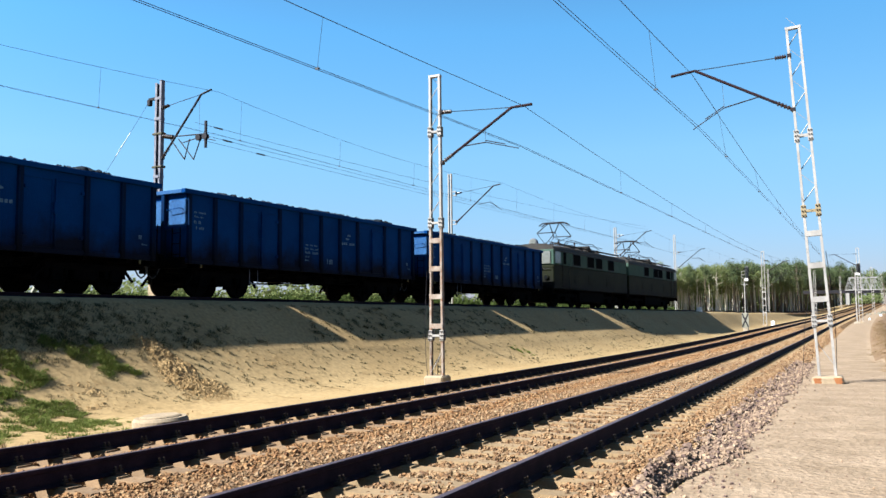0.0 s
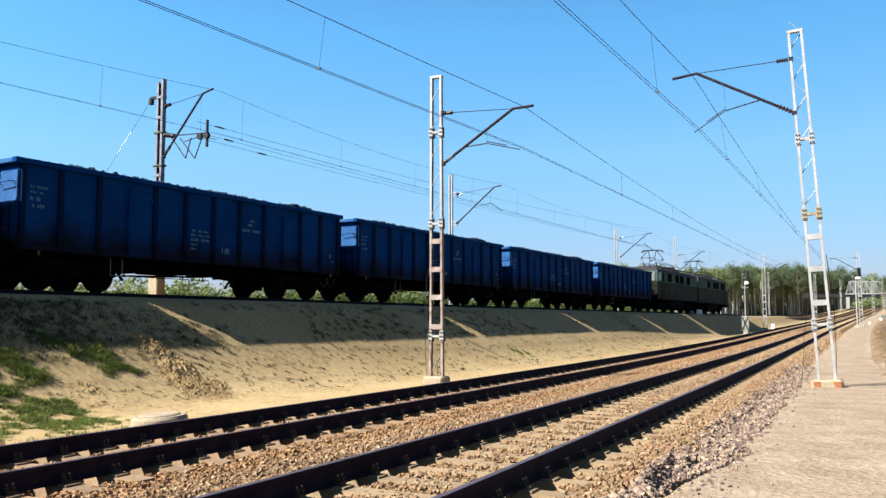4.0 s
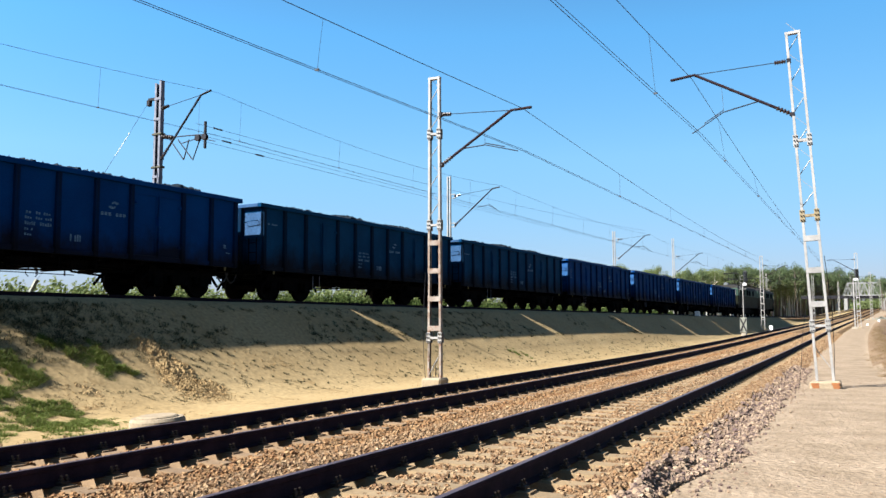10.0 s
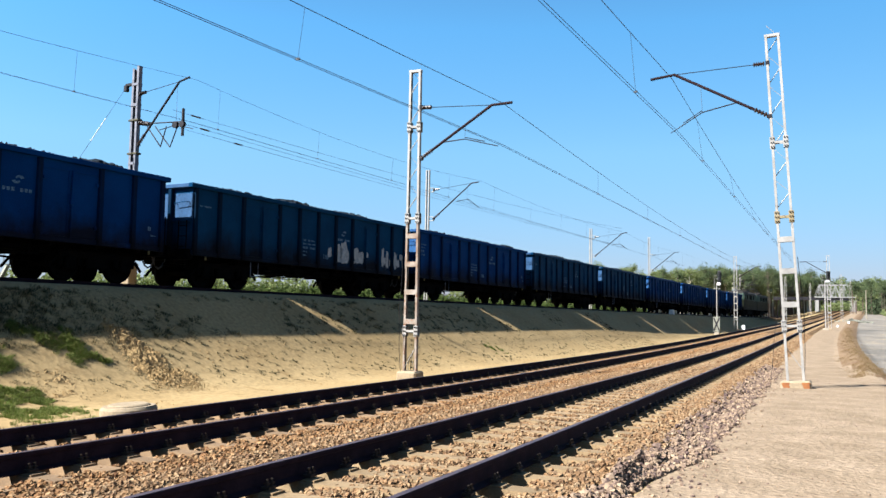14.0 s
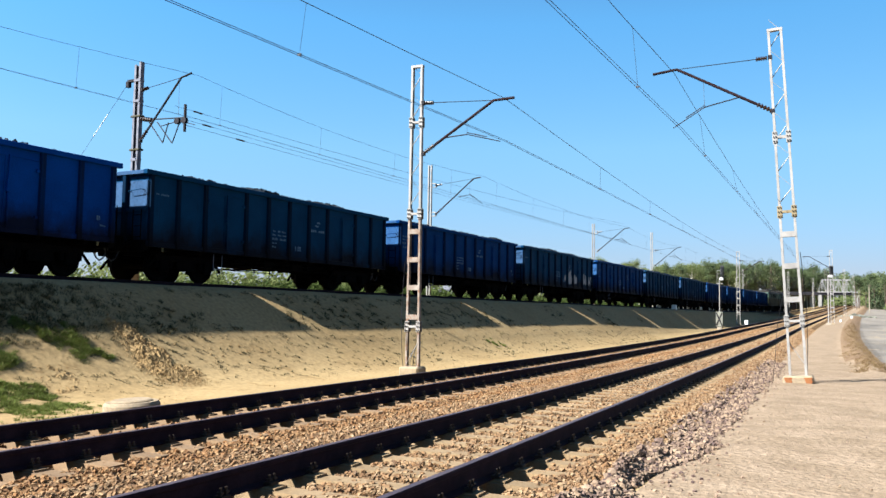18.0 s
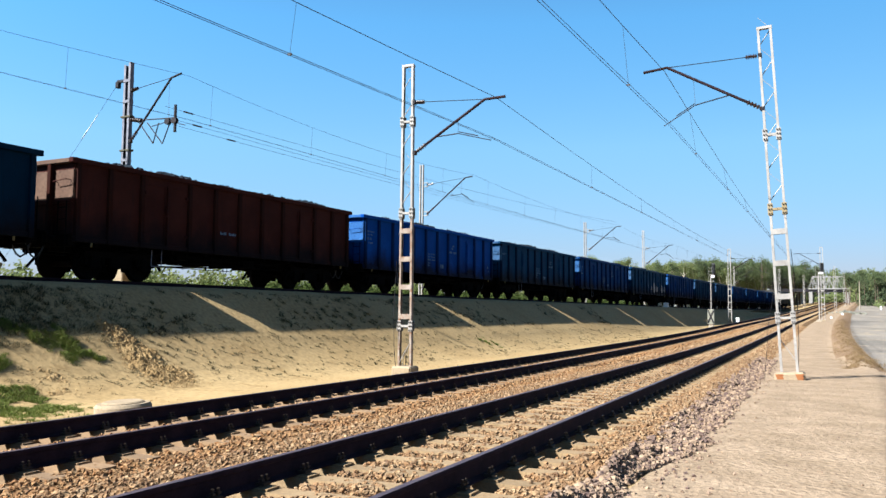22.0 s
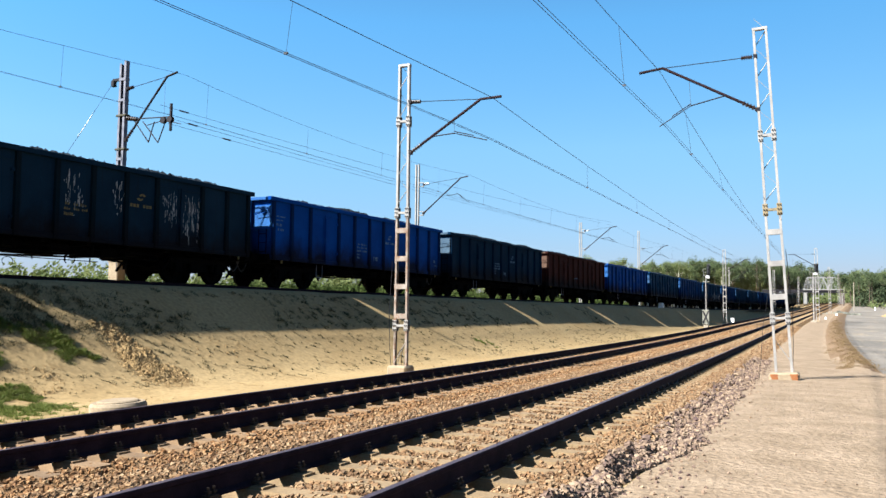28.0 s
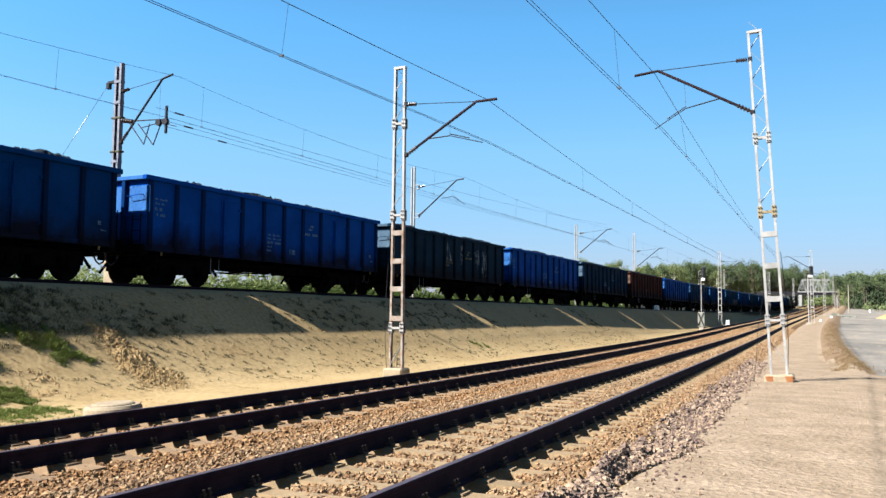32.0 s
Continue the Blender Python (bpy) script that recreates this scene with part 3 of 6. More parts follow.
def lattice_mast(name, m, height, label, spread=(0.36, 0.29), battens=(1.36, 2.18, 2.96, 3.75), plates=(1.10, 4.25, 6.85), paint_marks=False, rust=False, sink=0.0):
    """Two channel legs joined by flat battens below and thin diagonals above, on a concrete block. z = 0 is the block's top."""
    t = empty(name, m, label, "catenary mast", "masts of the overhead line")
    low, high = (M_RUSTSTEEL if rust else M_GALV), M_GALV
    for s in (-1, 1):
        ends = (-sink, plates[1], height) if rust else (-sink, height)
        for za, zb in zip(ends, ends[1:]):
            bm = bmesh.new()
            leg_bars(bm, 0, 0.060, 0.115, za, zb, face=s)
            for v in bm.verts:
                k = v.co.z / height
                v.co.x += s * (spread[0] + (spread[1] - spread[0]) * k) / 2
            part("leg", bm, high if not rust or zb == height else M_RUSTSTEEL, t)
    width = lambda z: spread[0] + (spread[1] - spread[0]) * z / height
    for z in battens:
        bm = bmesh.new()
        w = width(z) / 2 + 0.03
        for y in (-0.062, 0.062):
            box(bm, -w, w, y - 0.004, y + 0.004, z - 0.07, z + 0.07, 0.002)
        part("batten", bm, low, t)
    for z in plates:
        bm = bmesh.new()
        w = width(z) / 2
        for s in (-1, 1):
            for y in (-0.068, 0.068):
                box(bm, s * w - 0.062, s * w + 0.062, y - 0.007, y + 0.007, z - 0.15, z + 0.15, 0.003)
        bar(bm, (-w, -0.068, z), (w, -0.068, z), 0.012, 0.06)
        bar(bm, (-w, 0.068, z), (w, 0.068, z), 0.012, 0.06)
        p = part("splice_plate", bm, M_OCHRE if paint_marks and z == plates[1] else M_GALV, t, "bolted splice plates")
        bm = bmesh.new()
        tube(bm, (0, -0.105, 0), (0, 0.105, 0), 0.018, seg=6)
        first = part("bolt", bm, M_DARKSTEEL, p)
        first.matrix_basis = pose(-w - 0.028, 0, z - 0.11)
        for s in (-1, 1):
            for q in (-0.11, 0.0, 0.11):
                for x in (-0.028, 0.028):
                    if (s, q, x) != (-1, -0.11, -0.028):
                        shared("bolt", first.data, p, pose(s * w + x, 0, z + q))
    z, lay = plates[1] + 0.25, -1 if sink else 1
    while z < height - 0.45:
        w0, w1 = width(z) / 2 - 0.02, width(z + 0.36) / 2 - 0.02
        bm = bmesh.new()
        tube(bm, (-lay * w0, -0.05, z), (lay * w1, -0.05, z + 0.36), 0.013, seg=6)
        part("lacing_rod", bm, M_GALV, t)
        bm = bmesh.new()
        tube(bm, (lay * w0, 0.05, z + 0.40), (-lay * w1, 0.05, z + 0.70), 0.006, seg=6)
        part("lacing_rod", bm, M_GALV, t)
        z += 0.82
    for z0 in (0.25,):
        bm = bmesh.new()
        w = width(z0) / 2 - 0.02
        tube(bm, (-w, -0.06, 0.08), (w, -0.06, 0.62), 0.011, seg=6)
        part("lacing_rod", bm, M_GALV, t)
    bm = bmesh.new()
    w = width(height) / 2 + 0.04
    box(bm, -w, w, -0.062, 0.062, height - 0.07, height, 0.004)
    part("cap_plate", bm, M_GALV, t)
    bm = bmesh.new()
    half = 0.36 if paint_marks else 0.30
    box(bm, -half, half, -0.28, 0.28, -0.80, -sink, 0.05)
    f = part("foundation", bm, M_SANDY, t, "weathered sand-stained concrete block")
    if paint_marks:
        for x in (-0.23, 0.23):
            bm = bmesh.new()
            for q in range(5):
                a, b = x - 0.095 + 0.014 * (q % 2), x + 0.09 - 0.014 * ((q * 3) % 4)
                box(bm, a, b, 0.281, 0.285, -sink - 0.235 + 0.04 * q, -sink - 0.195 + 0.04 * q)
            part("paint_mark", bm, M_ORANGE, f, "orange painted square")
    bm = bmesh.new()
    pts = [(-0.20, -0.2, -sink), (-0.26, -0.18, 0.5), (-0.30, -0.15, 1.5), (-0.24, -0.12, 2.9)]
    sweep(bm, pts, 0.008, 5)
    part("earth_wire", bm, M_DARKSTEEL, t)
    if paint_marks:
        bm = bmesh.new()
        sweep(bm, [(0.22, -0.05, 1.9), (0.42, -0.05, 1.0), (0.52, -0.04, 0.2), (0.60, 0.0, -sink - 0.18), (0.95, -0.35, -sink - 0.24)], 0.006, 5)
        part("earth_cable", bm, M_DARKSTEEL, t, "dark earthing cable hanging to the ballast")
    if rust:
        for k in range(4):
            bm = bmesh.new()
            a = -0.30 + 0.10 * k
            sweep(bm, [(a, 0.22, -0.02), (a + 0.10, 0.12, 0.25 + 0.06 * k), (0.05, 0.09, 0.55), (a * 0.4, 0.10, 0.30), (a + 0.03, 0.16, 0.02)], 0.007, 5)
            part("loose_cable", bm, M_GALV if k % 2 else M_DARKSTEEL, t)
    return t


def cantilever(t, foot, knee, tip, stay, arm, contact, tube_mat, droop=None):
    """Steel tube bracket with insulators, a stay rod and a steady arm; places in the mast's own space."""
    bm = bmesh.new()
    foot, knee, tip, stay = map(Vector, (foot, knee, tip, stay))
    a = foot.lerp(knee, 0.16)
    sweep(bm, (a, knee, tip), 0.038, 10)
    b = part("bracket_tube", bm, tube_mat, t, "slanting steel tube")
    bm = bmesh.new()
    insulator(bm, foot, a, 0.062)
    part("insulator", bm, M_INSULATOR, b)
    for q in (foot, stay):
        bm = bmesh.new()
        box(bm, q.x - 0.05, q.x + 0.05, -0.06, 0.06, q.z - 0.06, q.z + 0.06, 0.01)
        part("hinge", bm, M_DARKSTEEL, b)
    s2 = stay.lerp(knee, 0.15)
    bm = bmesh.new()
    insulator(bm, stay.lerp(knee, 0.03), s2, 0.06)
    part("insulator", bm, M_INSULATOR, b)
    bm = bmesh.new()
    tube(bm, s2, knee, 0.011, seg=6)
    part("stay_rod", bm, M_DARKSTEEL, b)
    bm = bmesh.new()
    arm = [Vector(p) for p in arm]
    for p, q in zip(arm, arm[1:]):
        tube(bm, p, q, 0.017, seg=8)
    tube(bm, arm[-1], contact, 0.013, seg=8)
    off = Vector((0, 0, 0.05))
    tube(bm, arm[-1] + off, Vector(arm[-1]).lerp(Vector(contact), 0.6) + off, 0.013, seg=8)
    s = part("steady_arm", bm, M_DARKSTEEL, t)
    bm = bmesh.new()
    hang = arm[-1]
    k = (hang.x - foot.x) / (knee.x - foot.x)
    tube(bm, hang, foot.lerp(knee, min(0.98, k)), 0.005, seg=5)
    part("dropper", bm, M_WIRE, s)


def mast_frame(x, y, z, fx, lean=0.0, flip=False):
    """x points across the line, from the mast to its track."""
    d = Vector((fx(y + 1) - fx(y - 1), 2, 0)).normalized()
    a = math.degrees(math.atan2(-d.x, d.y))
    return pose(x, y, z) @ pose(0, 0, 0, 0, 0, a + (180 if flip else 0)) @ pose(0, 0, 0, 0, lean, 0)


def row_left(y, mat_rust, h=8.5):
    """A mast on the left of the far track, reaching right over it."""
    x, z = line_x(y) + FAR - 2.72, line_z(y) + FAR_DROP - 0.115
    t = lattice_mast("lattice_mast", mast_frame(x, y, z, line_x), h, "lattice steel catenary mast with rusty lower battens on a concrete block", rust=mat_rust)
    cantilever(t, (0.22, 0, 5.95), (2.33, 0, 7.28), (2.92, 0, 7.30), (0.20, 0, 7.40), [(0.92, 0, 6.36), (1.55, 0, 6.40)], (2.52, 0, 6.14), M_REDSTEEL)
    return t


def row_right(y, lean, h=8.75, marks_on=False):
    """A mast on the right of the near track, reaching left over it."""
    x, z = line_x(y) + 2.85, line_z(y) + 0.065
    t = lattice_mast("lattice_mast", mast_frame(x, y, z, line_x, lean, True), h, "tall pale galvanised lattice mast leaning slightly over the track", (0.37, 0.30), (1.70, 2.55, 3.36), (1.16, 3.94, 5.88), marks_on, sink=0.20)
    cantilever(t, (0.17, 0, 6.58), (2.52, 0, 8.06), (3.16, 0, 8.02), (0.15, 0, 8.00), [(0.98, 0, 7.06), (1.85, 0, 6.92)], (2.70, 0, 6.46), M_REDSTEEL)
    return t


MAST_YS = (22.6, 112.0, 182.0, 250.0, 320.0)
LEFT_YS = (19.9, 102.0, 175.0, 245.0, 318.0)
for k, (y, yl) in enumerate(zip(MAST_YS, LEFT_YS)):
    row_right(y, 2.85 if k == 0 else 0.6, marks_on=(k == 0))
    row_left(yl, k == 0)


def wire_curve(name, pts, r, parent, label=""):
    """A wire as a thin round bar through the points."""
    bm = bmesh.new()
    sweep(bm, pts, r, 5)
    return part(name, bm, M_WIRE, parent, label)


def overhead(name, fx, fz, supports, messenger, contact, sags, start, label, twin=0.035, drops=9.0, thick=1.0, first=None):
    """A catenary wire that sags between its masts, contact wires below it, droppers between them.
    messenger, contact: across and up from the rails at each mast; start: where both begin, (x, z) and (x, z), at the first support;
    first: where one dropper hangs, the others follow from it at even steps."""
    t = empty(name, Matrix.Identity(4), label, "overhead line")

    def held(y, wire, begin):
        if y == supports[0]:
            return Vector((begin[0], y, begin[1]))
        return Vector((fx(y) + wire[0], y, fz(y) + wire[1]))

    for k, (ya, yb) in enumerate(zip(supports, supports[1:])):
        n = 14
        a, b = held(ya, messenger, start[0]), held(yb, messenger, start[0])
        sag = sags[min(k, len(sags) - 1)]
        top = [a.lerp(b, i / n) - Vector((0, 0, 4 * sag * i / n * (1 - i / n))) for i in range(n + 1)]
        wire_curve("messenger_wire", top, 0.0085 * thick, t)
        a, b = held(ya, contact, start[1]), held(yb, contact, start[1])
        for q in (-twin, twin):
            wire_curve("contact_wire", [a + Vector((q, 0, 0)), b + Vector((q, 0, 0))], 0.0063 * thick, t)
        m = max(2, round((yb - ya) / drops))
        places = [(j + 0.5) / m for j in range(m)]
        if first is not None:
            low = first - drops * math.floor((first - ya - 0.9) / drops)
            places = [(low + drops * j - ya) / (yb - ya) for j in range(m + 2) if low + drops * j < yb - 0.9]
        for u in places:
            i = u * n
            c = top[int(i)].lerp(top[int(i) + 1], i - int(i))
            d = a.lerp(b, u)
            bm = bmesh.new()
            tube(bm, c, d, 0.0045, seg=4, caps=False)
            box(bm, d.x - twin - 0.008, d.x + twin + 0.008, d.y - 0.015, d.y + 0.015, d.z - 0.015, d.z + 0.025)
            part("dropper", bm, M_WIRE, t)
    return t


overhead("overhead_line", line_x, line_z, [-46.0] + list(MAST_YS), (-0.17, 7.94), (0.0, 6.40), (0.60, 1.13), ((-4.61, 8.14), (-5.21, 6.54)), "messenger and twin contact wires over the near track")
overhead("overhead_line", lambda y: line_x(y) + FAR, lambda y: line_z(y) + FAR_DROP, [-48.7] + list(LEFT_YS), (0.0, 7.14), (0.0, 6.0), (0.65, 0.74), ((-11.35, 7.01), (-12.42, 5.17)), "messenger and twin contact wires over the far track", first=11.72)
TRAIN_YS = [-22.0, 19.9, 41.9, 71.5, 93.5, 160.0, 230.0, 320.0]
overhead("overhead_line", train_x, train_z, TRAIN_YS, (0.20, 6.95), (0.14, 5.50), (0.80, 0.42, 0.35), ((-20.5, 7.35), (-20.6, 5.50)), "overhead wires of the embankment track", 0.03, 5.7, 0.7, 15.3)


def train_mast(y):
    """A slim mast behind the embankment track, reaching over it."""
    tz = train_z(y)
    tall = {71.5: 7.72, 93.5: 9.0}.get(y, 8.15)
    m = mast_frame(train_x(y) - (2.95 if y == 71.5 else 3.25), y, tz - 0.35, train_x)
    t = empty("slim_mast", m, "slim grey steel catenary mast behind the embankment track", "catenary mast", "masts of the embankment track")
    bm = bmesh.new()
    for s in (-1, 1):
        leg_bars(bm, s * 0.085, 0.06, 0.14, 0, tall, face=s)
    part("post", bm, M_GALV, t)
    bm = bmesh.new()
    box(bm, -0.25, 0.25, -0.25, 0.25, -0.7, 0.15, 0.03)
    part("foundation", bm, M_CONCRETE, t)
    for z in (5.25, 6.95):
        bm = bmesh.new()
        box(bm, 0.05, 0.42, -0.05, 0.05, z - 0.13, z - 0.09, 0.005)
        box(bm, 0.05, 0.42, -0.05, 0.05, z + 0.09, z + 0.13, 0.005)
        box(bm, 0.38, 0.42, -0.05, 0.05, z - 0.09, z + 0.09)
        part("hinge_frame", bm, M_GALV, t, "pale open bracket frame")
    cantilever(t, (0.42, 0, 5.25), (2.85, 0, 7.20), (3.30, 0, 7.25), (0.42, 0, 6.95), [(1.9, 0, 6.20), (2.6, 0, 6.28)], (3.40, 0, 5.75), M_DARKSTEEL)
    return t


for y in TRAIN_YS[2:]:
    train_mast(y)


def tension_mast():
    """The twin-channel mast with tensioning gear, pulleys and a guy wire."""
    y = 20.2
    m = mast_frame(train_x(y) - 3.02, y, train_z(y) - 0.35, train_x)
    t = empty("tension_mast", m, "twin steel channel mast with wire tensioning gear", "catenary mast")
    for s in (-1, 1):
        bm = bmesh.new()
        leg_bars(bm, s * 0.115, 0.095, 0.16, 0, 8.18 + (0.08 if s > 0 else 0), face=s)
        part("channel_post", bm, M_OLDSTEEL, t)
    for z in (0.6, 1.6, 2.6, 3.6, 4.75, 6.85, 7.6):
        bm = bmesh.new()
        for q in (-0.088, 0.088):
            box(bm, -0.17, 0.17, q - 0.006, q + 0.006, z - 0.05, z + 0.05, 0.003)
        part("batten", bm, M_OLDSTEEL, t)
    for z in (5.10, 6.30):
        bm = bmesh.new()
        box(bm, -0.24, 0.24, -0.11, 0.11, z - 0.035, z + 0.035, 0.01)
        part("collar", bm, M_COLLAR, t)
    bm = bmesh.new()
    box(bm, -0.5, 0.35, -0.35, 0.35, -0.8, 0.12, 0.04)
    part("foundation", bm, M_CONCRETE, t)
    bm = bmesh.new()
    box(bm, -0.235, 0.235, -0.19, 0.19, 0.12, 1.25, 0.03)
    box(bm, -0.255, 0.255, -0.21, 0.21, 1.12, 1.20, 0.01)
    part("foot_casing", bm, M_SANDY, t, "brownish concrete casing round the mast's foot")
    cantilever(t, (0.2, 0, 5.42), (2.08, 0, 7.46), (2.55, 0, 7.56), (0.2, 0, 7.25), [(1.2, 0, 5.85), (2.0, 0, 5.95)], (2.8, 0, 5.75), M_DARKSTEEL)
    bm = bmesh.new()
    tube(bm, (0.25, 0, 6.15), (2.2, 0, 6.05), 0.022, seg=8)
    for a, b in (((0.55, 0, 6.1), (1.30, 0, 5.25)), ((1.30, 0, 5.25), (1.55, 0, 5.95)), ((1.0, 0, 6.0), (1.75, 0, 5.20)), ((1.75, 0, 5.20), (2.10, 0, 5.95))):
        tube(bm, a, b, 0.02, seg=8)
    part("strut_frame", bm, M_DARKSTEEL, t)
    bm = bmesh.new()
    insulator(bm, (0.2, 0, 6.2), (0.75, 0, 6.10), 0.085)
    part("insulator", bm, M_INSULATOR, t)
    for x in (1.98, 2.30):
        bm = bmesh.new()
        lathe(bm, (x, -0.06, 5.95), (x, 0.06, 5.95), ((0, 0.115), (0.25, 0.115), (0.35, 0.09), (0.65, 0.09), (0.75, 0.115), (1, 0.115)), 16)
        part("pulley", bm, M_DARKSTEEL, t)
    bm = bmesh.new()
    box(bm, 2.28, 2.36, -0.04, 0.04, 5.55, 6.5, 0.01)
    part("wire_clamp", bm, M_DARKSTEEL, t)
    bm = bmesh.new()
    box(bm, -0.55, -0.1, -0.05, 0.05, 7.58, 7.68, 0.01)
    box(bm, -0.60, -0.45, -0.07, 0.07, 7.40, 7.62, 0.01)
    part("guy_bracket", bm, M_DARKSTEEL, t)
    a, b = Vector((-0.5, -0.1, 7.45)), Vector((-1.0, -4.1, 0.5))
    bm = bmesh.new()
    tube(bm, a, b, 0.006, seg=5)
    g = part("guy_wire", bm, M_WIRE, t)
    bm = bmesh.new()
    tube(bm, a.lerp(b, 0.17), a.lerp(b, 0.30), 0.015, seg=8)
    part("insulating_rod", bm, M_WHITE, g, "pale insulating rod")
    bm = bmesh.new()
    bar(bm, b + Vector((-0.03, -0.24, -0.55)), b + Vector((0.03, 0.24, 0.45)), 0.10, 0.10, (1, 0, 0))
    part("guy_anchor", bm, M_BOARD, t, "slanting pale anchor post of the guy wire")
    return t


tension_mast()


def anchor_wires():
    """The second pair of wires that runs from the tensioning mast to the next masts."""
    t = empty("overhead_line", Matrix.Identity(4), "anchored wires leaving the tensioning mast", "overhead line")
    y0 = 20.2
    x0, z0 = train_x(y0) - 0.85, train_z(y0)
    x1, z1 = train_x(71.5), train_z(71.5)
    for zo, ze, xo in ((5.64, 5.60, 0.1), (6.15, 7.3, -0.35), (5.48, 5.58, 0.0)):
        pts = [Vector((x0 + xo + (x1 - x0 + 0.2) * u, y0 + (71.5 - y0) * u, z0 + zo + (z1 - z0 + ze - zo) * u - 1.0 * u * (1 - u) * (1.4 if zo > 6.0 else 0.35))) for u in [i / 12 for i in range(13)]]
        w = wire_curve("anchor_wire", pts, 0.0065, t)
        bm = bmesh.new()
        u = 0.62 if zo < 5.6 else 0.2
        insulator(bm, pts[0].lerp(pts[1], u), pts[0].lerp(pts[1], u + 0.10), 0.028)
        part("insulator", bm, M_INSULATOR, w)
    return t


anchor_wires()


# ---- signals and small line-side things ----
def signal(x, y, z, h, label, cross=False, size=1.0):
    t = empty("signal_post", pose(x, y, z), label, "railway signal")
    t.scale = (size, size, 1)
    bm = bmesh.new()
    tube(bm, (0, 0, 0.3), (0, 0, h), 0.07, 0.055, 10)
    part("post", bm, M_GALV, t)
    bm = bmesh.new()
    box(bm, -0.3, 0.3, -0.3, 0.3, -0.6, 0.35, 0.04)
    part("foundation", bm, M_CONCRETE, t)
    bm = bmesh.new()
    box(bm, 0.15, 0.62, -0.30, -0.10, h + 0.05, h + 1.15, 0.08)
    hd = part("signal_head", bm, M_BLACK, t, "black signal head with hooded lamps")
    for k in range(3):
        bm = bmesh.new()
        lathe(bm, (0.385, -0.30, h + 0.27 + 0.33 * k), (0.385, -0.46, h + 0.27 + 0.33 * k), ((0, 0.10), (0.3, 0.125), (1, 0.125), (1, 0.11), (0.1, 0.09)), 12)
        part("lamp_hood", bm, M_BLACK, hd)
    bm = bmesh.new()
    box(bm, 0.08, 0.50, -0.25, 0.05, h - 0.22, h + 0.03, 0.03)
    part("lamp_box", bm, M_WHITE, t, "white box under the signal head")
    bm = bmesh.new()
    for q in (-0.35, 0.35):
        tube(bm, (q, 0.25, h - 0.5), (q, 0.25, h + 0.7), 0.016, seg=6)
    for q in range(3):
        tube(bm, (-0.35, 0.25, h + 0.1 + 0.3 * q), (0.35, 0.25, h + 0.1 + 0.3 * q), 0.014, seg=6)
    box(bm, -0.4, 0.4, 0.05, 0.55, h - 0.55, h - 0.50)
    part("cage", bm, M_GALV, t)
    bm = bmesh.new()
    for q in (-0.17, 0.17):
        tube(bm, (q, 0.12, 0.4), (q, 0.12, h - 0.5), 0.014, seg=6)
    for k in range(int((h - 1) / 0.35)):
        tube(bm, (-0.17, 0.12, 0.5 + 0.35 * k), (0.17, 0.12, 0.5 + 0.35 * k), 0.011, seg=6)
    part("ladder", bm, M_DARKSTEEL, t)
    if cross:
        bm = bmesh.new()
        box(bm, -0.42, 0.42, -0.36, -0.33, 0.40, 1.75, 0.01)
        p = part("board", bm, M_BOARD, t, "grey board with a dark cross")
        bm = bmesh.new()
        bar(bm, (-0.36, -0.37, 0.48), (0.36, -0.37, 1.66), 0.16, 0.012, (0, 1, 0))
        bar(bm, (0.36, -0.375, 0.48), (-0.36, -0.375, 1.66), 0.16, 0.012, (0, 1, 0))
        part("cross_bar", bm, M_DARKSTEEL, p)
    return t


ys = 80.0
signal(line_x(ys) + FAR - 1.85, ys, line_z(ys) - 0.45, 4.9, "grey signal post with black head beside the far track", True, 0.72)
ys = 110.0
signal(line_x(ys) + 2.45, ys, line_z(ys) - 0.45, 6.1, "signal with black head beside the near track")


def white_block(x, y, s=0.35, h=0.7):
    t = empty("marker_block", pose(x, y, ground_z(x, y)), "small whitewashed concrete marker block", "marker", "white markers")
    bm = bmesh.new()
    box(bm, -s / 2, s / 2, -s / 2, s / 2, -0.15, h, 0.03)
    box(bm, -s / 2 - 0.03, s / 2 + 0.03, -s / 2 - 0.03, s / 2 + 0.03, -0.15, 0.12, 0.02)
    part("block", bm, M_WHITE, t)


white_block(line_x(106) + FAR - 2.3, 106, 0.40, 0.62)
white_block(train_x(78.0) + 2.75, 78.0, 0.4, 0.42)
white_block(line_x(150) + 4.6, 150, 0.3, 0.34)
white_block(line_x(130) + 3.4, 130, 0.22, 0.30)


def manhole():
    """A half-buried concrete well ring with its lid."""
    x, y = -10.34, 9.05
    t = empty("well_ring", pose(x, y, ground_z(x, y) + 0.05, 1, -2, 15), "pale concrete well ring half buried in sand", "manhole")
    bm = bmesh.new()
    lathe(bm, (0, 0, -0.3), (0, 0, 0.25), ((0, 0.42), (0.92, 0.42), (1.0, 0.39), (1.0, 0.32)), 40)
    part("ring", bm, M_SANDY, t)
    bm = bmesh.new()
    lathe(bm, (0, 0, 0.22), (0, 0, 0.28), ((0, 0.31), (0.7, 0.31), (1.0, 0.28)), 36)
    part("lid", bm, M_SANDY, t)


manhole()
white_block(-0.4, 225, 0.32, 0.8)


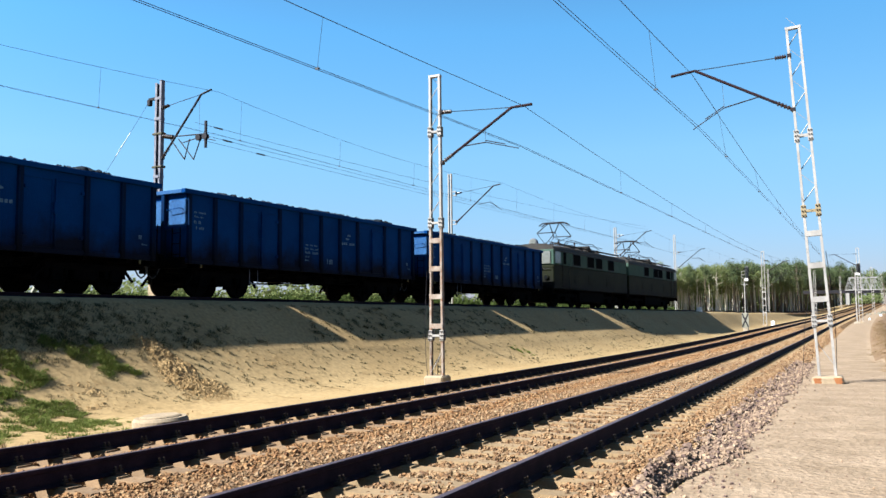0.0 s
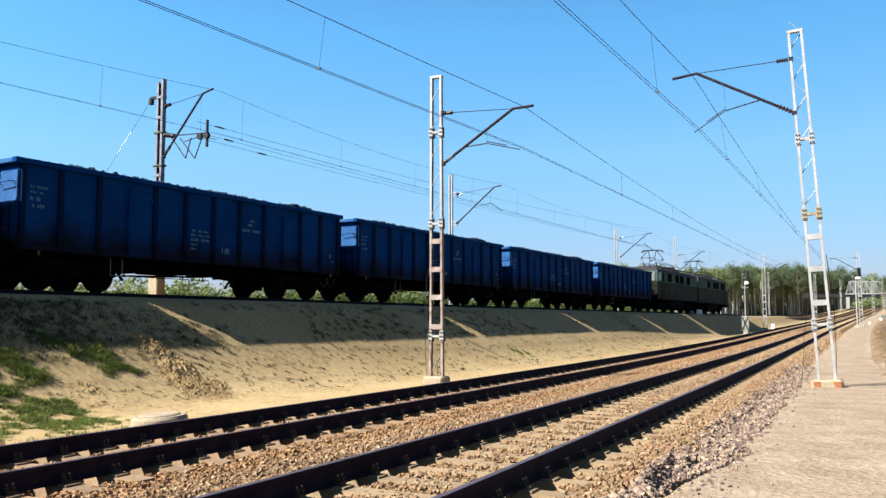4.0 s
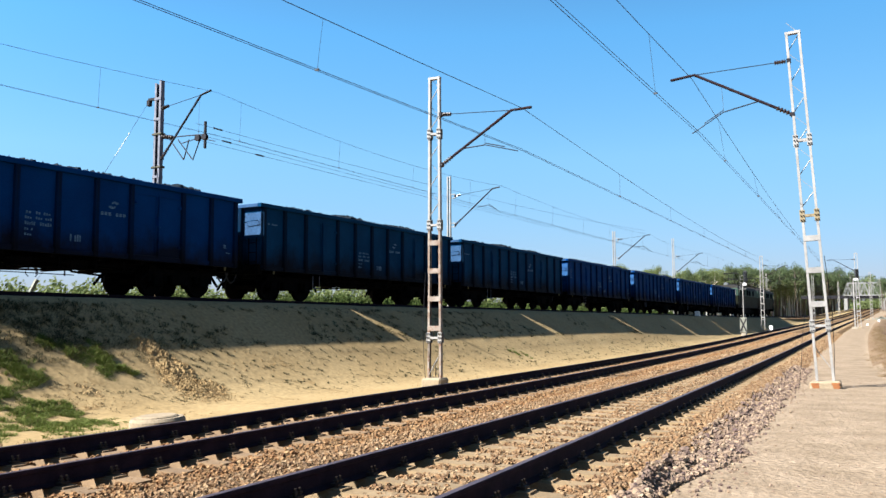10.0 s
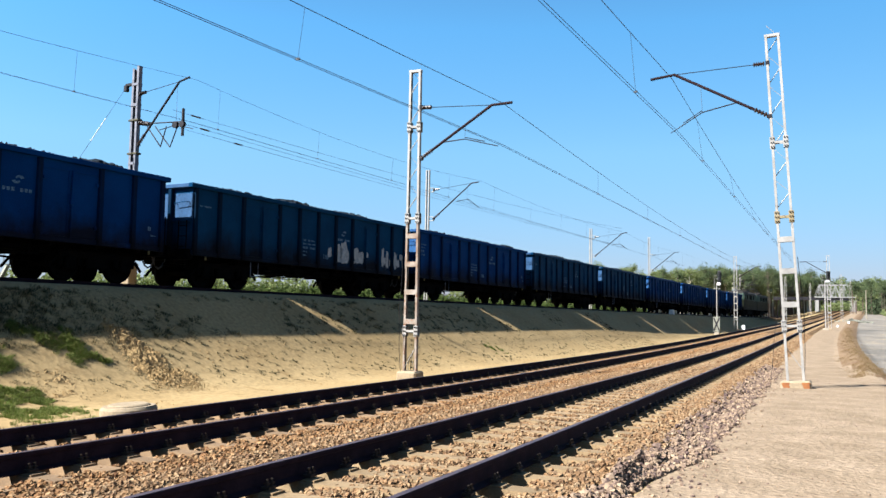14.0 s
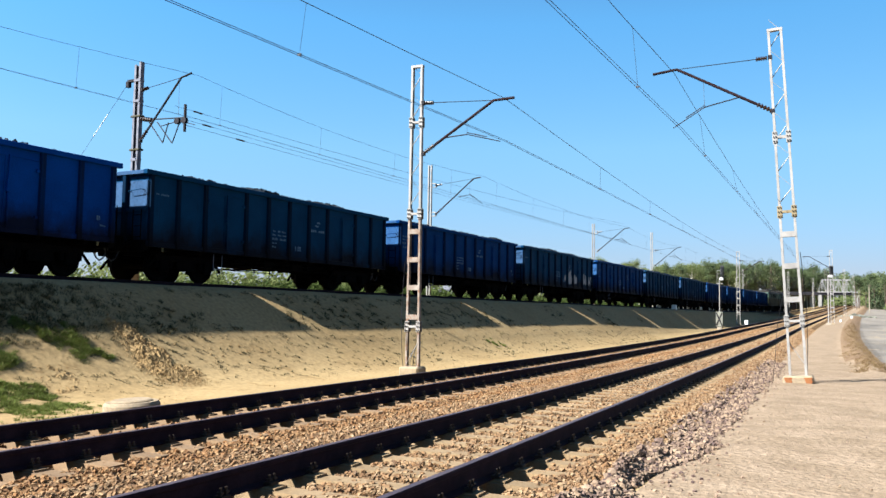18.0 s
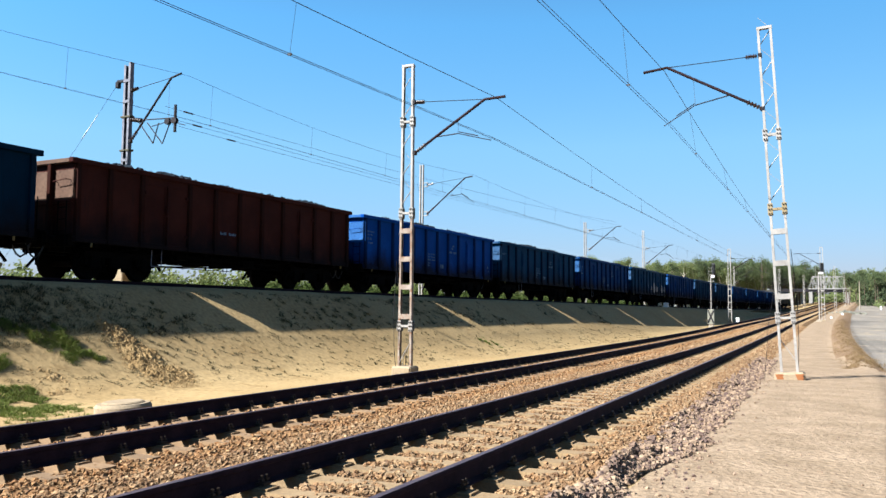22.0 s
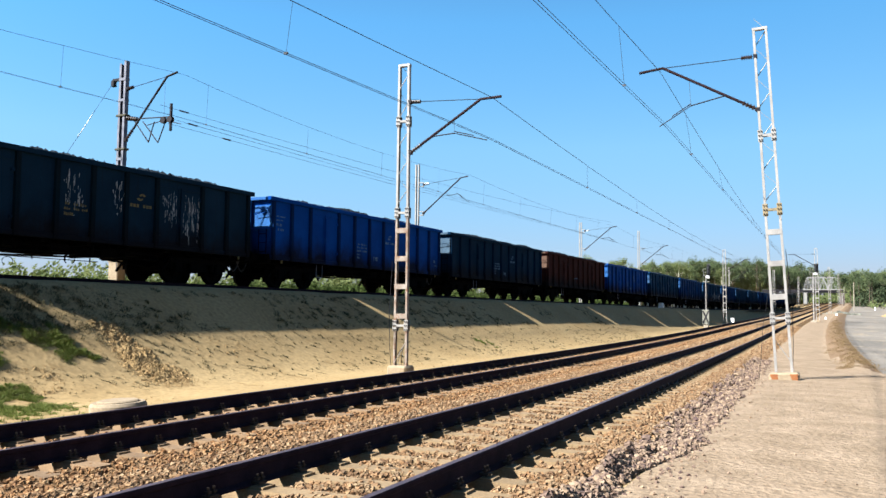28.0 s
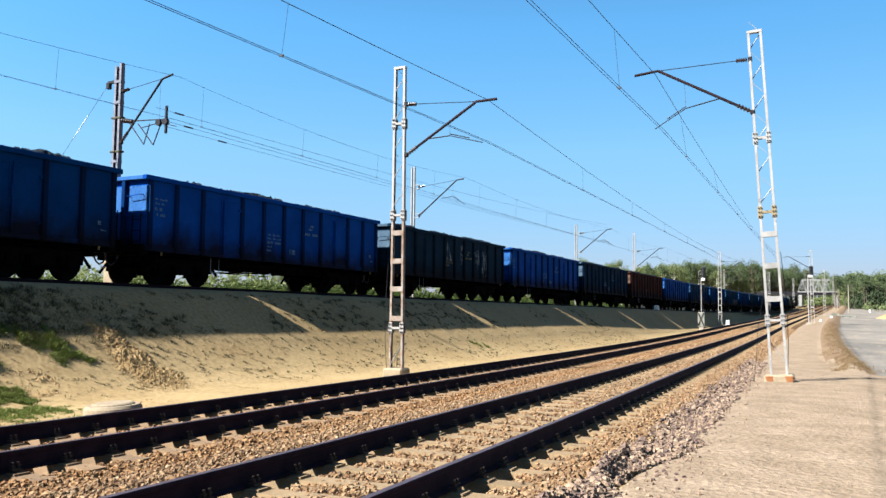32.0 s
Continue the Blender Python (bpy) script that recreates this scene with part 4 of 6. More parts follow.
def sand_heap(x, y, r, h):
    """A tipped heap of yellow sand on the yard."""
    verts, faces, n, m = [], [], 28, 9
    for a in range(n):
        t = 6.28319 * a / n
        for b in range(m + 1):
            u = b / m
            k = 1 + 0.16 * noise.noise(Vector((math.cos(t) * 1.3, math.sin(t) * 1.3, 4)))
            px, py = x + r * k * u * math.cos(t), y + r * k * u * math.sin(t)
            verts.append((px, py, ground_z(px, py) - 0.03 + h * (1 - u) ** 0.9 * (1 + 0.12 * noise.noise(Vector((px, py, 1))))))
    for a in range(n):
        for b in range(m):
            o, q = a * (m + 1) + b, ((a + 1) % n) * (m + 1) + b
            faces.append((o, o + 1, q + 1, q))
    tagged(mesh_part("sand_heap", verts, faces, M_SAND), "tipped heap of yellow sand on the yard", "sand heap")


def rubble(x, y):
    """A low spill of broken concrete."""
    rnd = random.Random(17)
    rows = []
    for _ in range(70):
        px, py = rnd.gauss(x, 1.3), rnd.gauss(y, 1.0)
        rows.append((px, py, ground_z(px, py) + rnd.uniform(0, 0.25), rnd.uniform(0.12, 0.42)))
    tagged(stones("rubble_pile", rows, M_BOARD), "low spill of grey broken concrete beside the yard", "rubble", kind="stuff")


def pole(x, y, h):
    t = empty("pole", pose(x, y, ground_z(x, y)), "slim pale pole in front of the wood", "pole")
    bm = bmesh.new()
    lathe(bm, (0, 0, -0.4), (0, 0, h), ((0, 0.12), (0.5, 0.10), (0.99, 0.075), (1, 0.06)), 10)
    part("shaft", bm, M_CONCRETE, t)
    bm = bmesh.new()
    box(bm, -0.45, 0.45, -0.05, 0.05, h - 0.5, h - 0.40, 0.01)
    part("cross_arm", bm, M_DARKSTEEL, t)


sand_heap(3.9, 165, 3.4, 1.6)
rubble(-5.3, 172)
pole(-4.7, 215, 6.6)


# ---- the train ----
def paint(name, colour, second, rough=0.55, dirt=(0.010, 0.010, 0.012), amount=0.6, seed=0.0):
    """Weathered wagon paint: streaks that run down, coal dirt towards spots."""
    m, tree, b = material(name, rough, 0.0, 0.02)
    v = coords(tree, False, (1, 1, 1))
    streak = coords(tree, False, (5, 5, 0.5))
    base = ramp(tree, noisy(tree, v, 0.9, 5.0), ((0.35, colour), (0.65, second)))
    run = ramp(tree, noisy(tree, streak, 1.6, 6.0, 0.7), ((amount - 0.05, (0, 0, 0)), (amount + 0.2, (0.8, 0.8, 0.8))))
    c = mixed(tree, run, base, dirt)
    # darker towards the sill, in ragged patches
    split = tree.nodes.new("ShaderNodeSeparateXYZ")
    tree.links.new(v, split.inputs[0])
    ragged = node(tree, "ShaderNodeMath")
    ragged.operation = "MULTIPLY_ADD"
    tree.links.new(noisy(tree, coords(tree, False, (0.9, 0.9, 0.7)), 1.2, 5.0, 0.65), ragged.inputs[0])
    ragged.inputs[1].default_value = -1.7
    tree.links.new(split.outputs["Z"], ragged.inputs[2])
    c = mixed(tree, ramp(tree, ragged.outputs[0], ((0.28, (0.92,) * 3), (1.05, (0.0,) * 3))), c, (0.006, 0.006, 0.008))
    grain = noisy(tree, v, 30, 3.0)
    c = mixed(tree, 1.0, c, ramp(tree, grain, ((0.3, (0.85,) * 3), (0.7, (1.12,) * 3))), "MULTIPLY")
    tree.links.new(c, b.inputs["Base Color"])
    bumped(tree, b, grain, 0.15, 0.003)
    return m


M_BLUE = paint("blue_wagon_paint", (0.0006, 0.0255, 0.1080), (0.0010, 0.0350, 0.1400), amount=0.72)
M_BRIGHT = paint("bright_blue_wagon_paint", (0.0007, 0.0370, 0.1950), (0.0012, 0.0490, 0.2500), amount=0.74)
M_DULL = paint("dull_blue_wagon_paint", (0.0016, 0.0275, 0.0740), (0.0026, 0.0380, 0.0980), amount=0.64)
M_TEAL = paint("faded_grey_blue_wagon_paint", (0.0040, 0.0161, 0.0336), (0.0066, 0.0226, 0.0438), 0.6, amount=0.60)
M_NAVY = paint("dark_navy_wagon_paint", (0.0011, 0.0124, 0.0314), (0.0018, 0.0175, 0.0423), 0.6, amount=0.60)
M_BROWN = paint("red_brown_wagon_paint", (0.0298, 0.0095, 0.0080), (0.0422, 0.0137, 0.0114), 0.65, amount=0.60)
# near-black base tone for underframe and bogies
M_UNDER = worn("underframe_black", (0.0024, 0.0022, 0.0020), (0.0042, 0.0036, 0.0034), 3, 40, 0.95, spec=0.03)
M_COAL = worn("coal", (0.0055, 0.0085, 0.0128), (0.0219, 0.0307, 0.0409), 9, 50, 0.9, bump=0.6, depth=0.02, spec=0.05)
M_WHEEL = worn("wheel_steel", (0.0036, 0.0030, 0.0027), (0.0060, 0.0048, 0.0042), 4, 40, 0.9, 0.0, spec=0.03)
M_MARK = worn("faded_white_lettering", (0.0400, 0.1020, 0.1870), (0.0880, 0.1700, 0.2720), 9, 60, 0.8, spot=((0.0080, 0.0425, 0.1020), 22, 0.52))
M_YELLOWMARK = worn("faded_yellow_lettering", (0.0949, 0.0730, 0.0219), (0.1314, 0.1022, 0.0292), 9, 60, 0.8, spot=((0.0146, 0.0219, 0.0219), 22, 0.54))
M_CHALK = worn("chalky_white_overspray", (0.22, 0.25, 0.28), (0.36, 0.38, 0.40), 5, 30, 0.85, spot=((0.03, 0.07, 0.12), 7, 0.58))

# Darker copies of each body paint: the stiles' shade is put into the colour.
M_STILE_SHADE = {k: paint("shaded_" + k + "_stile", tuple(q * 0.62 for q in a), tuple(q * 0.72 for q in b), 0.8, amount=0.5) for k, (a, b) in {"blue": ((0.0007, 0.0175, 0.0657), (0.0011, 0.0234, 0.0876)), "bright": ((0.0007, 0.0248, 0.1095), (0.0011, 0.0328, 0.1387)), "dull": ((0.0007, 0.0161, 0.0438), (0.0015, 0.0219, 0.0584)), "teal": ((0.0029, 0.0131, 0.0219), (0.0044, 0.0190, 0.0307)), "brown": ((0.0328, 0.0102, 0.0073), (0.0438, 0.0146, 0.0102))}.items()}
# Lit copies of each body paint: sunlight on the wagon ends put into colour.
M_SUNLIT = {"blue": ((0.0110, 0.0550, 0.1559), (0.0184, 0.0766, 0.1964)), "bright": ((0.0128, 0.0718, 0.2195), (0.0184, 0.0910, 0.2657)), "dull": ((0.0166, 0.0527, 0.1213), (0.0258, 0.0718, 0.1559)), "teal": ((0.0368, 0.0670, 0.1040), (0.0552, 0.0958, 0.1386)), "brown": ((0.0736, 0.0407, 0.0289), (0.0956, 0.0575, 0.0404))}
M_SUNLIT = {k: worn("lightened_" + k + "_sunlit_end", a, b, 1.8, 12, 0.75, bump=0.05, spec=0.12, spot=(tuple(q * 0.55 for q in a), 2.2, 0.57)) for k, (a, b) in M_SUNLIT.items()}
HALF = 6.43                     # half the length of a wagon's box
DOOR = 1.88
BAY = (HALF * 2 - DOOR * 2) / 8


def stile_y(i):
    """The i-th stile from the tail; a pair of doors spans two steps, from 2 to 4 and from 8 to 10."""
    steps_in_doors = min(max(i - 2, 0), 2) + min(max(i - 8, 0), 2)
    return -HALF + DOOR / 2 * steps_in_doors + BAY * (i - steps_in_doors)


SIDE, FLOOR, RIM = 1.38, 1.02, 3.14
OVER = 0.16                     # how far the top rim overhangs each end
PITCH = 14.04


def wheelset_meshes(radius):
    bm = bmesh.new()
    tube(bm, (-1.0, 0, 0), (1.0, 0, 0), 0.08, seg=10)
    for s in (-1, 1):
        lathe(bm, (s * 0.68, 0, 0), (s * 0.83, 0, 0), ((0, radius + 0.028), (0.22, radius + 0.028), (0.25, radius), (0.9, radius - 0.006), (1.0, radius - 0.02), (1.0, radius - 0.08), (0.7, radius - 0.09), (0.6, 0.14), (1.0, 0.13)), 24)
        for k in range(4):
            a = 1.5708 * k
            box(bm, s * 0.80 - 0.02, s * 0.80 + 0.02, -0.03, 0.03, 0.16, radius - 0.12, m=Matrix.Rotation(a, 4, "X"))
    me = bpy.data.meshes.new("wheelset")
    bmesh.ops.recalc_face_normals(bm, faces=bm.faces)
    bm.to_mesh(me)
    bm.free()
    me.materials.append(M_WHEEL)
    return me


WHEELSET = wheelset_meshes(0.46)
LOCO_WHEELSET = wheelset_meshes(0.60)
ROLLING = []                    # every wheelset with its radius


def bogie_frame(bm, base, r):
    for s in (-1, 1):
        x0, x1 = s * 0.93, s * 1.07
        a, b = min(x0, x1), max(x0, x1)
        box(bm, a, b, -base / 2 - 0.35, base / 2 + 0.35, 0.62, 0.80, 0.02)
        box(bm, a, b, -0.38, 0.38, 0.34, 0.66, 0.03)
        for e in (-1, 1):
            box(bm, a - 0.03, b + 0.03, e * base / 2 - 0.17, e * base / 2 + 0.17, r - 0.16, r + 0.20, 0.03)
            for q in (-0.28, 0.28):
                tube(bm, (s * 1.0, e * base / 2 + q, 0.42), (s * 1.0, e * base / 2 + q, 0.66), 0.075, seg=8)
            bar(bm, (s * 1.0, e * (base / 2 + 0.62), 0.35), (s * 1.0, e * (base / 2 + 0.30), 0.72), 0.06, 0.06)
            box(bm, s * 0.75 - 0.05, s * 0.75 + 0.05, e * (base / 2 - 0.60), e * (base / 2 - 0.50), 0.25, 0.65)
    box(bm, -1.0, 1.0, -0.22, 0.22, 0.45, 0.85, 0.03)
    return bm


def wagon_template(name, body, label, shift=0.0, lightened=None, dusky=None):
    """An open high-sided wagon; its own y runs ahead, z from the rail top, the box is 12.9 m long."""
    w = empty(name, pose(0, 0, 0), label, "freight wagon", "wagons of the coal train")
    for s in (-1, 1):
        bm = bmesh.new()
        box(bm, s * SIDE - 0.015, s * SIDE + 0.015, -HALF + 0.03, HALF - 0.03, FLOOR + 0.05, RIM - 0.05)
        part("side_wall", bm, body, w)
    part("floor_plate", boxes((-SIDE, SIDE, -HALF + 0.05, HALF - 0.05, FLOOR, FLOOR + 0.05)), M_UNDER, w)
    stile = bpy.data.meshes.new("stile")
    bm = bmesh.new()
    for x, z0, z1, d in ((0, FLOOR - 0.05, RIM - 0.04, 0.105),):
        vs = [bm.verts.new(p) for p in ((0, -0.075, z0), (0, 0.075, z0), (d, 0.062, z0), (d, -0.062, z0), (0, -0.075, z1), (0, 0.075, z1), (d - 0.03, 0.062, z1), (d - 0.03, -0.062, z1))]
        for f in ((0, 1, 2, 3), (4, 7, 6, 5), (0, 4, 5, 1), (1, 5, 6, 2), (2, 6, 7, 3), (3, 7, 4, 0)):
            bm.faces.new([vs[i] for i in f])
    bmesh.ops.recalc_face_normals(bm, faces=bm.faces)
    bm.to_mesh(stile)
    bm.free()
    stile.materials.append(dusky)
    for s in (-1, 1):
        turn = 0 if s > 0 else 180
        for i in range(13):
            if i in (3, 9):
                continue
            y = stile_y(i)
            y = max(-HALF + 0.09, min(HALF - 0.09, y))
            shared("stile", stile, w, pose(s * (SIDE + 0.012), y, 0, 0, 0, turn))
        for i in (3, 9):                                    # double doors with a lock bar
            y = stile_y(i)
            for e in (-1, 1):
                bm = bmesh.new()
                a, b = sorted((y + e * 0.03, y + e * (DOOR / 2 - 0.10)))
                xo = s * (SIDE + 0.013)
                x0, x1 = sorted((xo, xo + s * 0.012))
                z0, z1 = FLOOR + 0.10, RIM - 0.24
                box(bm, x0, x1, a, b, z0, z1)
                x0, x1 = sorted((xo + s * 0.010, xo + s * 0.034))
                box(bm, x0, x1, a, b, z1 - 0.05, z1)
                box(bm, x0, x1, a, b, z0, z0 + 0.05)
                c = y + e * 0.03
                box(bm, x0, x1, *sorted((c, c + e * 0.05)), z0 + 0.05, z1 - 0.05)
                d = part("door", bm, body, w)
                for q in (z0 + 0.3, z1 - 0.3):
                    bm = bmesh.new()
                    x0, x1 = sorted((xo, xo + s * 0.07))
                    box(bm, x0, x1, y + e * (DOOR / 2 - 0.14) - 0.04, y + e * (DOOR / 2 - 0.14) + 0.04, q - 0.04, q + 0.04)
                    part("hinge", bm, body, d)
            bm = bmesh.new()
            tube(bm, (s * (SIDE + 0.10), y, FLOOR + 0.05), (s * (SIDE + 0.10), y, RIM - 0.40), 0.022, seg=6)
            x0, x1 = sorted((s * (SIDE + 0.05), s * (SIDE + 0.14)))
            box(bm, x0, x1, y - 0.05, y + 0.05, FLOOR + 0.95, FLOOR + 1.25)
            part("lock_bar", bm, body, w)
    # top rim and sill
    bm = bmesh.new()
    for s in (-1, 1):
        x0, x1 = sorted((s * (SIDE - 0.05), s * (SIDE + 0.115)))
        box(bm, x0, x1, -HALF - OVER, HALF + OVER, RIM - 0.06, RIM + 0.08, 0.012)
    part("top_rim", bm, body, w)
    for s in (-1, 1):
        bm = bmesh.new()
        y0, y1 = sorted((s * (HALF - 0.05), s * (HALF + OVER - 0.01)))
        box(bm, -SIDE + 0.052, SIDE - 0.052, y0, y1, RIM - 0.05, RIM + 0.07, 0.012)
        part("end_rim", bm, lightened, w, "top rim of the end painted in a sunlit tone")
    for s in (-1, 1):
        bm = bmesh.new()
        x0, x1 = sorted((s * (SIDE - 0.02), s * (SIDE + 0.07)))
        box(bm, x0, x1, -HALF, HALF, FLOOR - 0.05, FLOOR + 0.09, 0.01)
        part("sill", bm, body, w)
    # ends
    for e in (-1, 1):
        bm = bmesh.new()
        y0, y1 = sorted((e * (HALF - 0.03), e * HALF))
        box(bm, -SIDE, SIDE, y0, y1, FLOOR, RIM - 0.04)
        end = part("end_wall", bm, body, w)
        # the sunlit upper zone of the end, painted into these sheets
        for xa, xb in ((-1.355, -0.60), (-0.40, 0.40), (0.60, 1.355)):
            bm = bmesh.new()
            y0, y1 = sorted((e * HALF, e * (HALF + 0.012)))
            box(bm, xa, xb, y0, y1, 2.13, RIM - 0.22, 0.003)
            part("end_sheet", bm, lightened, end, "upper end sheet painted in a sunlit tone")
        # end posts wear the same shade-darkened copy
        for x in (-0.50, 0.50):
            bm = bmesh.new()
            y0, y1 = sorted((e * HALF, e * (HALF + 0.13)))
            box(bm, x - 0.07, x + 0.07, y0, y1, FLOOR - 0.1, RIM - 0.05, 0.01)
            part("end_post", bm, dusky, end)
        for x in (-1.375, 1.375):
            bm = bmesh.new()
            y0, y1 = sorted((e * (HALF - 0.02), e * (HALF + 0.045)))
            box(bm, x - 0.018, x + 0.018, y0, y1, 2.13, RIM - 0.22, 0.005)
            part("corner_strip", bm, lightened, end, "pale corner edge painted in a sunlit tone")
        bm = bmesh.new()
        y0, y1 = sorted((e * HALF, e * (HALF + 0.07)))
        box(bm, -SIDE + 0.03, SIDE - 0.03, y0, y1, 2.02, 2.12, 0.01)
        part("cross_beam", bm, body, end)
        bm = bmesh.new()
        y = e * (HALF + 0.16)
        sweep(bm, ((0.72, e * HALF, 2.60), (0.72, y, 2.60), (1.24, y, 2.64), (1.24, e * HALF, 2.64)), 0.012)
        part("grab_rail", bm, body, end, "bent grab rail")
        bm = bmesh.new()
        for x in (0.98, 1.32):
            tube(bm, (x, y, 0.55), (x, y, 2.05), 0.016, seg=6)
        for q in range(5):
            tube(bm, (0.98, y, 0.6 + 0.32 * q), (1.32, y, 0.6 + 0.32 * q), 0.013, seg=6)
        part("end_ladder", bm, M_UNDER, end)
        # headstock and buffers
        bm = bmesh.new()
        y0, y1 = sorted((e * (HALF - 0.12), e * (HALF + 0.10)))
        box(bm, -1.36, 1.36, y0, y1, 0.84, 1.16, 0.015)
        head_stock = part("headstock", bm, M_UNDER, w)
        for s in (-1, 1):
            bm = bmesh.new()
            lathe(bm, (s * 0.875, e * (HALF + 0.08), 1.03), (s * 0.875, e * 7.0, 1.03), ((0, 0.15), (0.1, 0.15), (0.12, 0.10), (0.55, 0.09), (0.56, 0.075), (0.88, 0.075), (0.90, 0.225), (0.97, 0.225), (1.0, 0.19)), 16)
            part("buffer", bm, M_UNDER, head_stock)
        bm = bmesh.new()
        box(bm, -0.05, 0.05, *sorted((e * (HALF + 0.1), e * (HALF + 0.42))), 0.94, 1.06, 0.01)
        tube(bm, (0, e * (HALF + 0.40), 1.0), (0, e * 7.0, 0.86), 0.035, seg=8)
        part("coupling", bm, M_UNDER, head_stock)
        bm = bmesh.new()
        pts = [(0.42, e * (HALF + 0.08 + 0.60 * u), 0.98 - 1.9 * u * (1 - u) * 0.95) for u in (0, 0.15, 0.3, 0.5, 0.7, 0.85, 1.0)]
        sweep(bm, pts, 0.024)
        part("brake_hose", bm, M_BLACK, head_stock)
    # underframe
    bm = bmesh.new()
    for x in (-0.55, 0.55):
        box(bm, x - 0.09, x + 0.09, -HALF, HALF, 0.72, 1.02)
    for i in range(9):
        y = -HALF + 0.8 + i * 1.4
        box(bm, -SIDE, SIDE, y - 0.06, y + 0.06, 0.88, 1.02)
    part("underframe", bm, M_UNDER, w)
    bm = bmesh.new()
    tube(bm, (0.25, 0.5, 0.80), (0.25, 1.3, 0.80), 0.17, seg=12)
    tube(bm, (-0.45, -1.3, 0.80), (-0.45, -0.2, 0.80), 0.16, seg=12)
    bar(bm, (0.25, 1.3, 0.62), (0.1, 3.3, 0.50), 0.05, 0.05)
    bar(bm, (0.25, 0.5, 0.62), (0.1, -3.3, 0.50), 0.05, 0.05)
    for x, y, d in ((0.95, -0.7, 0.66), (0.95, 0.9, 0.64), (-0.95, 0.2, 0.68), (0.80, -2.0, 0.74), (0.85, 1.9, 0.72), (-0.8, -1.7, 0.74)):
        box(bm, x - 0.17, x + 0.17, y - 0.28, y + 0.28, d, 0.88, 0.03)
    for y in (-2.7, -1.45, 0.1, 1.4, 2.6):
        box(bm, -1.2, 1.2, y - 0.03, y + 0.03, 0.66, 0.76)
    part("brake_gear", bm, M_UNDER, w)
    for s in (-1, 1):
        bm = bmesh.new()
        for k in range(2):
            z = 0.62 + 0.16 * k
            bar(bm, (s * 1.28, -2.6 + 0.3 * k, z), (s * 1.28, 2.5 - 0.25 * k, z), 0.024, 0.024)
        for y in (-2.2, -1.1, 0.2, 1.3, 2.2):
            bar(bm, (s * 1.28, y, 0.58), (s * 1.28, y, 0.90), 0.03, 0.03)
        sweep(bm, [(s * 1.29, -0.55 + 0.17 * math.sin(q), 0.60 - 0.13 * (1 - math.cos(q))) for q in (-2.6, -2, -1.4, -0.7, 0, 0.7, 1.4, 2, 2.6)], 0.012, 5)
        part("brake_rigging", bm, M_UNDER, w)
        bm = bmesh.new()
        y = -s * 3.55
        for q in (-0.19, 0.19):
            tube(bm, (s * 1.44, y + q, 0.45), (s * 1.44, y + q, 0.92), 0.012, seg=6)
        tube(bm, (s * 1.44, y - 0.19, 0.45), (s * 1.44, y + 0.19, 0.45), 0.014, seg=6)
        part("step", bm, M_OLDSTEEL, w, "thin grey steel step")
        for y in (-HALF + 0.55, HALF - 0.55):
            bm = bmesh.new()
            box(bm, *sorted((s * 1.44, s * 1.49)), y - 0.025, y + 0.025, FLOOR - 0.17, FLOOR - 0.06, 0.006)
            part("lamp_bracket", bm, M_YELLOWMARK, w, "small yellow bracket")
    # bogies
    for e in (-1, 1):
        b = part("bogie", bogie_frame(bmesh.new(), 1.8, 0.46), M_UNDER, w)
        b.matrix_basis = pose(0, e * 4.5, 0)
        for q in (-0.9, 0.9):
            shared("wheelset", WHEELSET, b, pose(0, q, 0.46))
    # load
    rnd = random.Random(int(100 + shift * 10))
    nx, ny = 18, 230
    verts, faces = [], []
    for j in range(ny + 1):
        y = -HALF + 0.12 + (2 * HALF - 0.24) * j / ny
        for i in range(nx + 1):
            u = i / nx * 2 - 1
            low = max(0.0, 0.10 + 0.20 * noise.noise(Vector((0, y * 0.55 + shift, 1))))
            hump = (1 - u * u) ** 0.35 * low + 0.13 * smooth(0.1, 2.2, HALF - abs(y)) * (1 - u * u) ** 0.2
            z = RIM - 0.05 + hump + 0.05 * noise.noise(Vector((u * 9, y * 7 + shift, 5))) + rnd.choice((-0.04, -0.02, 0.0, 0.02, 0.05, 0.09))
            y += rnd.uniform(-0.012, 0.012)
            verts.append((u * (SIDE - 0.04), y, z))
    for j in range(ny):
        for i in range(nx):
            a = j * (nx + 1) + i
            faces.append((a, a + 1, a + nx + 2, a + nx + 1))
    mesh_part("coal_load", verts, faces, M_COAL, w, "uneven heap of black coal")
    return w


